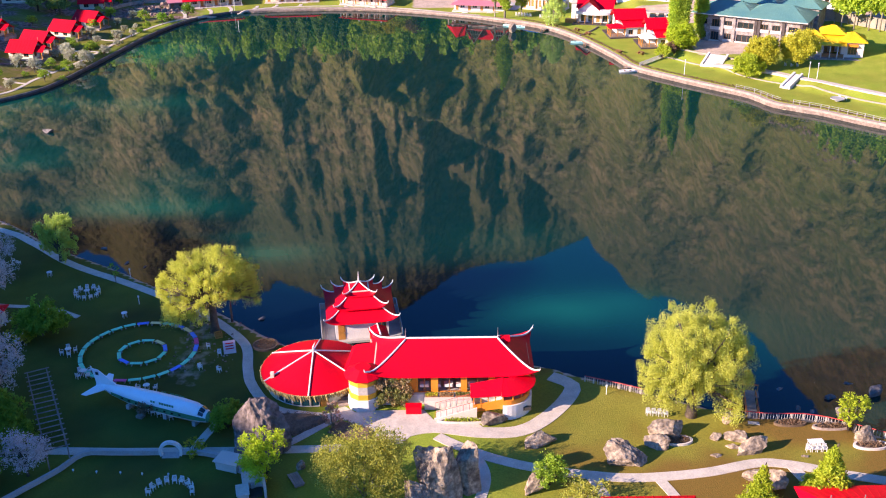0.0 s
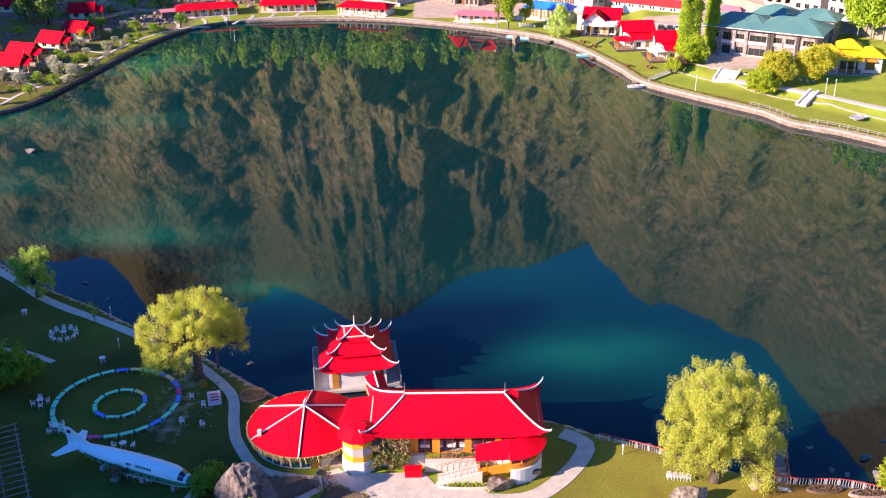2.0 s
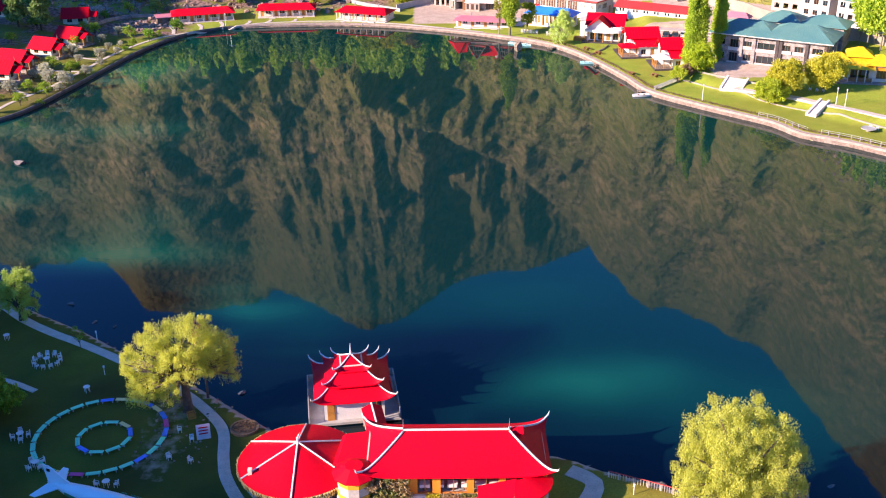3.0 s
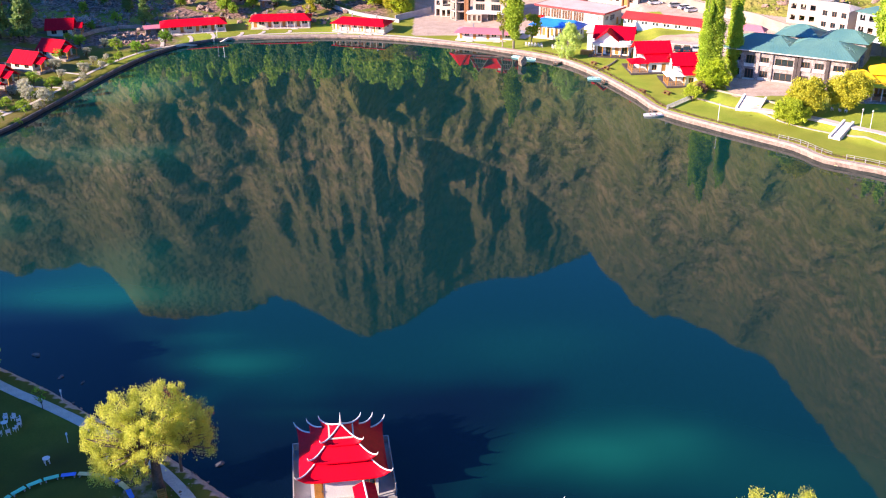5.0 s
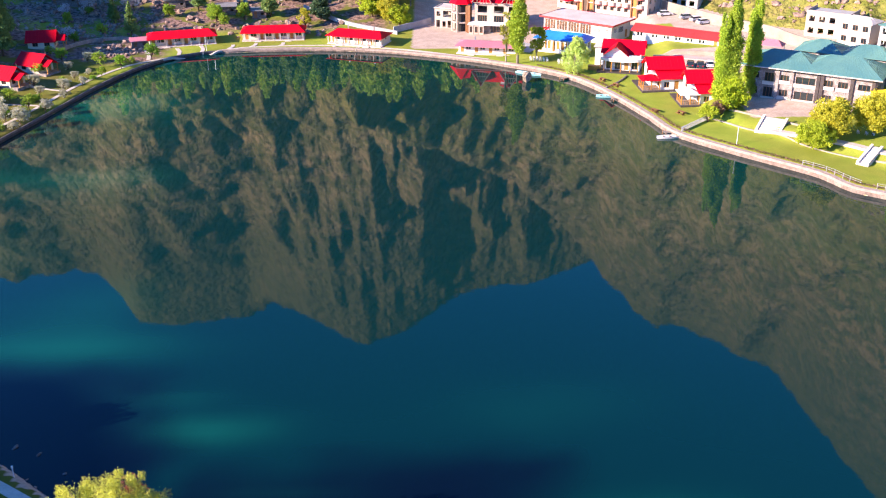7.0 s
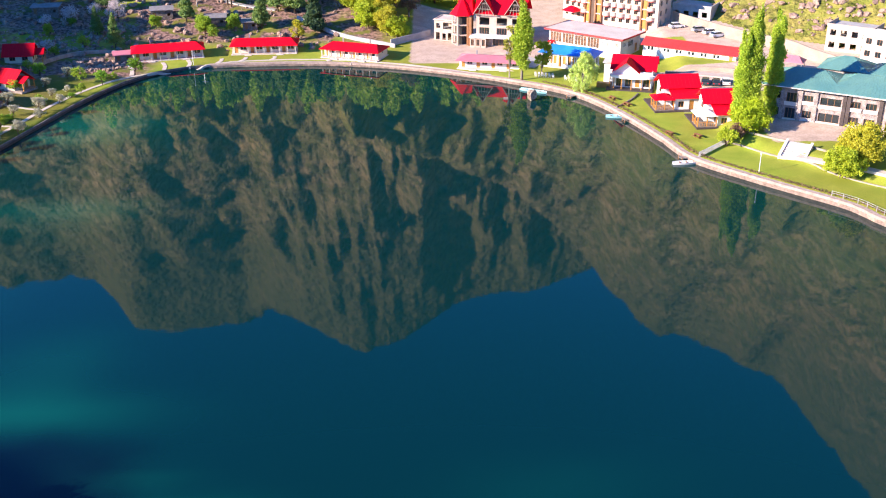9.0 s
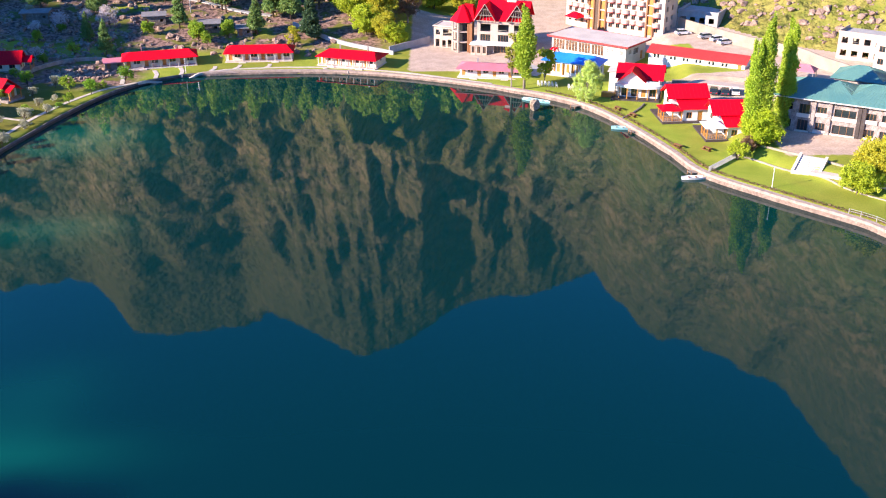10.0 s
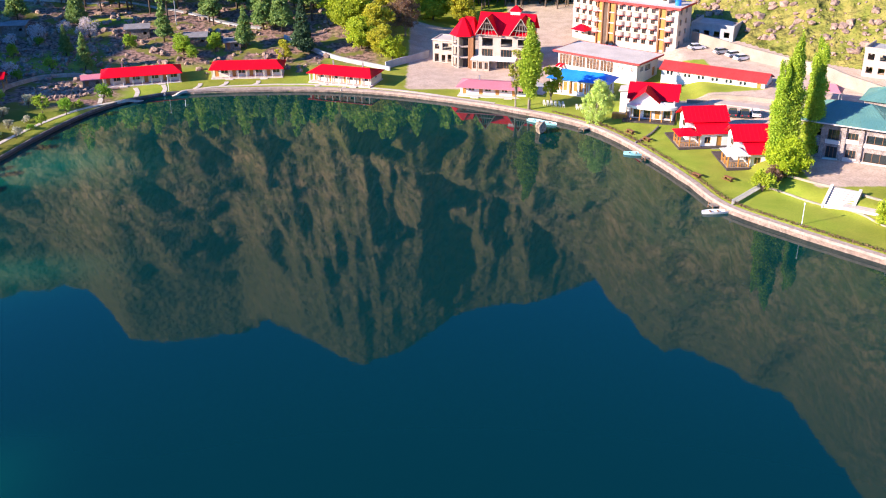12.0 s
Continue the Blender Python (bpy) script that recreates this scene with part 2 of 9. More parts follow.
def vnoise(x, y, seed=0):
    xi, yi = np.floor(x), np.floor(y)
    u, v = x - xi, y - yi
    u, v = u * u * (3 - 2 * u), v * v * (3 - 2 * v)
    a, b = lattice(xi, yi, seed), lattice(xi + 1, yi, seed)
    c, d = lattice(xi, yi + 1, seed), lattice(xi + 1, yi + 1, seed)
    return (a + (b - a) * u) * (1 - v) + (c + (d - c) * u) * v


def fbm(x, y, seed=0, octaves=4, ridged=False):
    total, size, norm = 0.0, 1.0, 0.0
    for o in range(octaves):
        n = vnoise(x * 2**o, y * 2**o, seed + 17 * o)
        if ridged:
            n = 1 - np.abs(2 * n - 1)
        total, norm, size = total + size * n, norm + size, size * 0.5
    return total / norm


def smooth_line(pts, step=2.0, closed=False):
    """A smooth curve through the points."""
    p = [Vector(q) for q in pts]
    n, out = len(p), []
    for i in range(n if closed else n - 1):
        a, b = p[i], p[(i + 1) % n]
        z, c = (p[i - 1], p[(i + 2) % n]) if closed else (p[max(i - 1, 0)], p[min(i + 2, n - 1)])
        k = max(1, int((b - a).length / step))
        for j in range(k):
            t = j / k
            out.append(0.5 * (2 * a + (b - z) * t + (2 * z - 5 * a + 4 * b - c) * t * t + (3 * a - z - 3 * b + c) * t**3))
    return out if closed else out + [p[-1]]


def step01(x, a, b):
    t = np.clip((x - a) / (b - a), 0, 1)
    return t * t * (3 - 2 * t)


# ---------------- the lake ----------------
FAR_WALL = [(-132, 150), (-115, 168), (-99, 182.8), (-92.2, 192.4), (-88.5, 207.1), (-84.9, 226), (-81.8, 242), (-77.4, 257), (-72.0, 267.2), (-65.5, 272.9),
            (-59, 275.6), (-46, 277.3), (-29, 277.4), (-13, 274), (0, 268.8), (11.3, 262.9), (19, 257.6), (26.3, 252.2), (31.6, 246.4), (36, 238.4), (40.5, 226.8),
            (44.3, 214.9), (47.5, 203.5), (55.6, 193.4), (62.0, 186.6), (68.8, 179.2), (72.1, 172.2), (79.5, 166.6), (89.8, 156.4), (105, 143), (122, 128)]
NEAR_BANK = [(128, 100), (112, 78), (92, 64), (72, 53), (58, 49.5), (48.2, 52.2), (43.6, 55.0), (40, 56.2), (35.2, 56.4), (30.6, 58.2), (25, 61.2), (21.2, 63.2), (16.4, 65.4),
             (12.6, 67.6), (5, 68.8), (-5.7, 69.6), (-16, 71.5), (-21.5, 75.2), (-27.9, 80.9), (-36, 87.4), (-40.7, 90.5), (-46.8, 95.4), (-59, 103.8), (-72.5, 115.2), (-92, 124), (-118, 134)]
far_line = smooth_line([(x, y, 0) for x, y in FAR_WALL])
near_line = smooth_line([(x, y, 0) for x, y in NEAR_BANK])
LAKE = np.array([(p.x, p.y) for p in far_line + near_line])


def lake_distance(x, y):
    """Metres from the shore: positive on land, negative in the lake. Also whether the far wall is nearest."""
    away = np.hypot(x, y - 170) - 160
    if x.size > 5000:
        d, f = away.copy(), y > 120
        close = away < 140
        d[close], f[close] = shore_distance(x[close], y[close])
        return d, f
    return shore_distance(x, y)


def shore_distance(x, y):
    a, b = LAKE, np.roll(LAKE, -1, 0)
    best, inside, far = np.full(x.shape, 1e9), np.zeros(x.shape, bool), np.zeros(x.shape, bool)
    for k in range(len(a)):
        (x0, y0), (x1, y1) = a[k], b[k]
        dx, dy = x1 - x0, y1 - y0
        t = np.clip(((x - x0) * dx + (y - y0) * dy) / (dx * dx + dy * dy + 1e-9), 0, 1)
        d = (x - x0 - t * dx) ** 2 + (y - y0 - t * dy) ** 2
        near = d < best
        best = np.where(near, d, best)
        far = np.where(near, k < len(far_line) - 1, far)
        cross = ((y0 > y) != (y1 > y)) & (x < (x1 - x0) * (y - y0) / (y1 - y0 + 1e-12) + x0)
        inside ^= cross
    return np.where(inside, -1, 1) * np.sqrt(best), far


# ---------------- ground and mountains as one relief ----------------
# skyline of the far range: bearing from the lake's near shore, and its height in degrees
SKY_AZ = np.array([-180, -130, -113, -95, -70, -50, -35, -26.3, -24.5, -23.0, -21.4, -20.3, -19.5, -17.3, -12.4, -11.3, -8.2, -6.2, -5.4, -4.6, -2.4, 0.6, 3.1, 6.5, 9.8, 11.5, 14, 20, 42, 60, 90, 130, 180])
SKY_EL = np.array([13, 11, 10, 9, 9, 14, 21, 24.3, 24.5, 24.3, 24.9, 26.4, 27.9, 28.4, 28.4, 27.9, 29.1, 30.4, 30.9, 30.6, 29.9, 28.4, 27.6, 27.2, 25.9, 23, 19, 15, 14, 14, 14, 14, 13])
CREST_AZ = np.array([-180, -130, -50, -12.4, -11, -9, 10, 20, 60, 180])
CREST_R = np.array([900, 1000, 1250, 1200, 1060, 990, 980, 980, 900, 900])
FOOT_AZ = np.array([-180, -90, -50, -25, 0, 10, 14, 20, 30, 50, 90, 180])
FOOT_R = np.array([330, 300, 330, 335, 340, 330, 278, 252, 234, 230, 260, 330])
# the nearer spur that comes down in front of it from the east
SPUR_AZ = np.array([-180, -20, -12, -7.3, -4.8, -0.8, 2.6, 5.0, 7.5, 9.8, 11.3, 12.9, 14.3, 15.3, 18.5, 22.1, 24.1, 27.7, 32, 42, 60, 90, 130, 180])
SPUR_EL = np.array([4, 6, 13, 16.2, 17.9, 19.5, 20.9, 21.8, 23.8, 25.9, 27.4, 28.9, 29.3, 29.1, 29.8, 31, 32.5, 35.1, 38, 38, 30, 20, 12, 4])
SPUR_R = np.array([400, 400, 405, 420, 450, 540, 620, 680, 760, 820, 830, 840, 830, 820, 800, 780, 760, 740, 720, 720, 800, 900, 900, 400])
# rock ribs: bearing at three heights (18, 23, 28 degrees), relief in metres, lee width and sunny width in degrees, lowest and highest degree
RIBS = [(-23.5, -20.5, -18.0, 30, 1.8, 3.0, 17, 26), (-20.8, -19.2, -17.8, 30, 1.3, 2.2, 19, 26), (-18.9, -16.1, -13.7, 40, 2.1, 2.6, 19.5, 25), (-14.6, -12.6, -11.0, 26, 1.2, 2.2, 16, 21),
        (-12.9, -11.0, -9.0, 22, 1.1, 2.0, 17.5, 24), (-11.2, -9.8, -8.6, 34, 1.6, 2.2, 15.5, 20.5), (-9.4, -7.6, -6.6, 20, 1.5, 2.4, 22, 28), (-6.6, -5.9, -5.6, 32, 1.5, 2.4, 15.5, 20.5),
        (-4.9, -4.2, -4.0, 24, 1.1, 1.2, 17, 23), (-1.4, -0.6, -1.2, 62, 4.8, 3.4, 17, 21.5), (-1.6, -0.5, 0.2, 36, 3.2, 3.2, 25.5, 28), (2.0, 2.6, 3.0, 30, 1.5, 1.3, 19.5, 24), (4.2, 5.0, 5.6, 26, 1.6, 1.4, 20, 25.5)]


def mountain(x, y):
    az, r = np.degrees(np.arctan2(x, y - 47)), np.hypot(x, y - 47)
    rf = np.interp(az, FOOT_AZ, FOOT_R)
    rough = fbm(az / 0.9, r / 400, 5, 3) - 0.5

    def flank(el, rc, foot, hollow):
        top = rc * np.tan(np.radians(el + 0.5 * rough)) - 65
        s = np.clip((r - foot) / (rc - foot), 0, None)
        return top * np.where(s < 1, (1 - hollow) * s + hollow * s**1.7, 1 - 0.5 * (s - 1)), s

    el = np.interp(az, SKY_AZ, SKY_EL)
    far_h, s = flank(el, np.interp(az, CREST_AZ, CREST_R), np.interp(az, (-25, -15, -8, 9, 13), (335, 350, 430, 460, 400)), 0.52)
    rise = np.degrees(np.arctan2(far_h + 65, np.maximum(r, 1)))
    lean = 11 * np.clip((-az - 3) / 12, 0, 1)
    q = az - lean * (s - 0.5) + 1.1 * (fbm(az / 3.2 + 9, s * 5, 15, 3) - 0.5)
    keep = np.clip(s * 5, 0, 1) * np.clip((1.04 - s) * 6, 0.1, 1)
    big = fbm(q / 5.2 + 4, s * 1.3, 11, 2, True) - 0.6
    mid = fbm(q / 1.9, s * 4, 23, 3, True) - 0.6
    wx, wy = x + 40 * (fbm(x / 90, y / 90, 51) - 0.5), y + 40 * (fbm(x / 90, y / 90, 53) - 0.5)
    fine = fbm(wx / 34, wy / 48, 31, 4, True) - 0.6
    cut = np.zeros_like(x)
    for a0, a1, a2, relief_m, lee, sunny, lo, hi in RIBS:
        off = az - np.interp(rise, (18, 23, 28), (a0, a1, a2)) + 1.0 * (fbm(rise / 1.6, az / 2.5, 91 + int(relief_m), 3) - 0.5)
        shape = np.clip(np.where(off < 0, 1 + off / sunny, 1 - off / lee), 0, 1)
        cut = np.maximum(cut, (0.72 - 0.2 * step01(-az, 12, 18)) * relief_m * shape * step01(rise, lo - 1, lo + 1.5) * step01(-rise, -hi - 1.5, -hi + 1))
    open_slope = step01(-rise, -23.0, -20.0) * step01(-az, 3, 6)  # the lower screes lie open to the sun
    far_h = far_h + keep * (15 * big * (1 - 0.6 * open_slope) + (17 * mid * (1 - 0.4 * step01(-az, 12, 18)) * (1 - 0.7 * open_slope) + 35 * fine) * (1 - 0.4 * step01(rise, 22.5, 26.5)) + cut * (1 - 0.7 * open_slope)) - 12 * keep
    # nothing of the range stands above its skyline
    far_h = np.minimum(far_h, r * np.tan(np.radians(el + 0.6 * rough)) - 65)
    spur_h, sp = flank(np.interp(az, SPUR_AZ, SPUR_EL), np.interp(az, SPUR_AZ, SPUR_R), rf, 0.35)
    keep = np.clip(sp * 5, 0, 1) * np.clip((1.03 - sp) * 6, 0.12, 1)
    spur_h = spur_h + keep * (26 * (fbm((az + 5 * sp) / 4.4, sp * 2.2, 37, 3, True) - 0.6) + 17 * (fbm(wx / 52, wy / 60, 39, 3, True) - 0.6) + 22 * fine)
    spur_h = np.where(az > -20, spur_h, -200)
    h = np.maximum(far_h, spur_h)
    return np.maximum(h, -200) * (r > rf), (r > rf) * 1.0


def relief(x, y):
    d, far = lake_distance(x, y)
    bank = -3.2 + 4.3 * step01(d, -3.0, 1.6)
    wall = np.where(d > 0.35, 1.1 - 0.3 * step01(-x, -25, -5), np.maximum(-3.5, 0.1 + d * 2))
    z = np.where(far, wall, bank)
    land = np.clip(d, 0, 200)
    z = z + np.where(far, 0.012 * land + 0.05 * np.clip(land - 25, 0, 60), 0.006 * land)
    # raised terrace of the stone building on the far shore
    z = z + 1.5 * step01(d, 10.4, 15.0) * step01(x, 55, 60) * (y > 140) * far
    # wooded rise behind the left cottages
    z = z + 5.0 * step01(y, 290, 330) * step01(-x, -4, 20) + 2.0 * step01(-x, 98, 120) * (y > 150)
    uneven = fbm(x / 9, y / 9, 3) - 0.5
    z = z + np.where(d > 2, uneven * (0.25 + 0.5 * step01(y, 292, 330) * step01(-x, -4, 20)), 0)
    m, s = mountain(x, y)
    # unseen steep shoulder behind the camera that keeps the near lawn in shade
    ridge = (106 - 0.25 * (y + 34) - 3.0 * np.exp(-(((y + 50) / 8) ** 2))) * np.exp(-(((x + 262) / 75) ** 2)) * step01(y, 66, 20) * step01(y, -330, -150)
    # and one added unseen farther on; its noisy top patchily shades the pine slope
    canopy = 1 + 0.26 * (fbm(x / 22, y / 13, 19, 3) - 0.5)
    shade_ridge = (74 + 9 * step01(y, 150, 190)) * canopy * np.exp(-(((x + 300) / 70) ** 2)) * step01(y, 96, 122) * step01(y, 330, 290)
    return z + m + ridge * (1 + 0.10 * (fbm(x / 55, y / 55, 9, 2) - 0.5)) + shade_ridge, s, d, far


def steps_out(a, b, fine, grow, most, end):
    """Grid lines: even from a to b, then wider and wider out to the ends."""
    mid = list(np.arange(a, b + 0.01, fine))
    lo, hi, st = [a], [b], fine
    while hi[-1] < end[1]:
        st = min(st * grow, most if hi[-1] < 1350 else 80)
        hi.append(hi[-1] + st)
    st = fine
    while lo[-1] > end[0]:
        st = min(st * grow, most if lo[-1] > -1100 else 80)
        lo.append(lo[-1] - st)
    return np.array(lo[:0:-1] + mid + hi[1:])


GX = steps_out(-126, 110, 1.0, 1.05, 8.0, (-2600, 2600))
GY = steps_out(34, 340, 1.0, 1.05, 8.0, (-1600, 2600))
XX, YY = np.meshgrid(GX, GY)
ZZ, SS, DD, FF = relief(XX, YY)


def ground_z(x, y):
    z = relief(np.array([float(x)]), np.array([float(y)]))[0]
    return float(z[0])


def sheet(name, mask):
    ny, nx = XX.shape
    idx = np.arange(ny * nx).reshape(ny, nx)
    quads = np.stack([idx[:-1, :-1], idx[:-1, 1:], idx[1:, 1:], idx[1:, :-1]], -1)[mask]
    used, inv = np.unique(quads, return_inverse=True)
    me = bpy.data.meshes.new(name)
    co = np.stack([XX.ravel()[used], YY.ravel()[used], ZZ.ravel()[used]], -1)
    nq = len(quads)
    me.vertices.add(len(used)), me.loops.add(nq * 4), me.polygons.add(nq)
    me.vertices.foreach_set("co", co.ravel())
    me.loops.foreach_set("vertex_index", inv.ravel().astype(np.int32))
    me.polygons.foreach_set("loop_start", np.arange(0, nq * 4, 4, dtype=np.int32))
    me.polygons.foreach_set("use_smooth", np.ones(nq, bool))
    me.update(), me.validate()
    return me, used


def bare_mask():
    """Where the ground is trodden earth, gravel or stony slope instead of lawn (0 to 1)."""
    x, y, d = XX, YY, DD
    b = np.zeros_like(x)

    def patch(x0, x1, y0, y1, soft=2.0, amount=1.0):
        m = step01(x, x0 - soft, x0 + soft) * step01(-x, -x1 - soft, -x1 + soft) * step01(y, y0 - soft, y0 + soft) * step01(-y, -y1 - soft, -y1 + soft)
        return amount * m

    b = np.maximum(b, patch(-8, 30, 276, 330))  # yard of the unfinished lodge
    b = np.maximum(b, patch(20, 110, 288, 400))  # car park
    b = np.maximum(b, patch(52, 74, 240, 263, 1.5))
    b = np.maximum(b, patch(72, 130, 232, 300, 1.5))
    b = np.maximum(b, patch(44, 60, 256, 263, 1.0))
    b = np.maximum(b, patch(64, 100, 272, 300, 1.5))
    b = np.maximum(b, patch(64, 90, 207, 232, 1.5))  # yard of the stone building
    b = np.maximum(b, patch(-34, -27, 62, 84, 2.5, 0.36))  # under the lakeside willow
    b = np.maximum(b, (~FF) * (d < 1.2) * 1.0)
    b = np.maximum(b, (d < 0.2) * 1.0)
    return np.clip(b, 0, 1)


hill = SS > 0
hill_face = hill[:-1, :-1] | hill[1:, 1:]
ground_mesh, used_g = sheet("ground", ~hill_face)
BARE = bare_mask()
at = ground_mesh.attributes.new("bare", "FLOAT", "POINT")
at.data.foreach_set("value", BARE.ravel()[used_g].astype(np.float32))
DRY = np.clip(step01(fbm(XX / 14, YY / 14, 77), 0.38, 0.62) * 0.75 + 0.25 * fbm(XX / 3, YY / 3, 78), 0, 1)
# shade painted into the lawn colour: near left, beside the hall, orchard strip
at = ground_mesh.attributes.new("shade_tint", "FLOAT", "POINT")
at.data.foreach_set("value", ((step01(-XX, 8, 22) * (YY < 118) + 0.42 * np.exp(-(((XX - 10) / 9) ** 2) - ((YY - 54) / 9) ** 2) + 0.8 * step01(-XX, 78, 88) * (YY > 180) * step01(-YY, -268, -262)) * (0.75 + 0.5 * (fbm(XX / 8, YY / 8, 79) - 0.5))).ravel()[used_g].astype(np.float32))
# dark stony earth of the pine slope and the old stone ring
STONY = step01(YY, 293, 300) * step01(-XX, 8, 20) * step01(fbm(XX / 7, YY / 7, 83), 0.18, 0.36)
STONY = np.maximum(STONY, step01(-XX, 97, 104) * (YY > 150) * step01(fbm(XX / 7, YY / 7, 84), 0.40, 0.55))
STONY = np.maximum(STONY, step01(-XX, 70, 76) * step01(YY, 258, 266) * step01(-YY, -300, -280))
STONY = np.maximum(STONY, step01(-np.hypot(XX + 88, (YY - 274) * 1.05), -9.0, -7.0))
# faint dark patches on the orchard lawn, painted in for its shade
STONY = np.maximum(STONY, 0.2 * step01(-XX, 84, 92) * step01(YY, 186, 200) * (YY < 262) * step01(fbm(XX / 5, YY / 5, 85), 0.40, 0.55))
at = ground_mesh.attributes.new("stony", "FLOAT", "POINT")
at.data.foreach_set("value", np.clip(STONY, 0, 1).ravel()[used_g].astype(np.float32))
at = ground_mesh.attributes.new("dry", "FLOAT", "POINT")
at.data.foreach_set("value", np.where(YY < 120, step01(XX, 2, 14) * np.clip(0.42 + 0.8 * DRY, 0, 1), 0.35 * DRY).ravel()[used_g].astype(np.float32))


def ground_material():
    m = bpy.data.materials.new("lawn_and_earth")
    m.use_nodes = True
    n, link = m.node_tree.nodes, m.node_tree.links.new
    b = n["Principled BSDF"]
    b.inputs["Roughness"].default_value, b.inputs["Specular IOR Level"].default_value = 0.95, 0.15
    geo = n.new("ShaderNodeNewGeometry")

    def noise_at(scale, detail=5):
        t = n.new("ShaderNodeTexNoise")
        t.inputs["Scale"].default_value, t.inputs["Detail"].default_value = scale, detail
        link(geo.outputs["Position"], t.inputs["Vector"])
        return t.outputs["Fac"]

    def ramp(src, a, bb, lo=0.0, hi=1.0):
        r = n.new("ShaderNodeMapRange")
        for k, v in zip((1, 2, 3, 4), (a, bb, lo, hi)):
            r.inputs[k].default_value = v
        link(src, r.inputs[0])
        return r.outputs[0]

    def blend(fac, c1, c2):
        x = n.new("ShaderNodeMixRGB")
        for k, c in ((1, c1), (2, c2)):
            if isinstance(c, tuple):
                x.inputs[k].default_value = (*c, 1)
            else:
                link(c, x.inputs[k])
        link(fac, x.inputs[0])
        return x.outputs[0]

    def read(name):
        a = n.new("ShaderNodeAttribute")
        a.attribute_name = name
        return a.outputs["Fac"]

    grass = blend(ramp(noise_at(0.25), 0.35, 0.65), (0.265, 0.345, 0.033), (0.36, 0.405, 0.05))
    # near-black green puts the lawn's shade into its colour
    grass = blend(read("shade_tint"), grass, (0.031, 0.028, 0.0115))
    grass = blend(read("dry"), grass, (0.225, 0.125, 0.027))
    grass = blend(ramp(noise_at(5), 0.35, 0.7, 0, 0.35), grass, (0.05, 0.08, 0.012))
    earth = blend(ramp(noise_at(0.4), 0.35, 0.65), (0.63, 0.475, 0.37), (0.50, 0.37, 0.28))
    earth = blend(ramp(noise_at(3), 0.4, 0.7, 0, 0.5), earth, (0.26, 0.19, 0.14))
    stony = blend(ramp(noise_at(1.1), 0.38, 0.62), (0.34, 0.205, 0.165), (0.085, 0.055, 0.045))
    stony = blend(ramp(noise_at(0.22), 0.50, 0.60), stony, (0.15, 0.15, 0.03))
    edge = n.new("ShaderNodeMath")
    edge.operation = "MULTIPLY_ADD"
    edge.inputs[1].default_value = 0.6
    link(noise_at(0.8), edge.inputs[0]), link(read("bare"), edge.inputs[2])
    colour = blend(ramp(edge.outputs[0], 0.62, 0.88), grass, earth)
    colour = blend(read("stony"), colour, stony)
    link(colour, b.inputs["Base Color"])
    bp = n.new("ShaderNodeBump")
    bp.inputs["Strength"].default_value, bp.inputs["Distance"].default_value = 0.6, 0.1
    link(noise_at(9, 6), bp.inputs["Height"]), link(bp.outputs[0], b.inputs["Normal"])
    return m


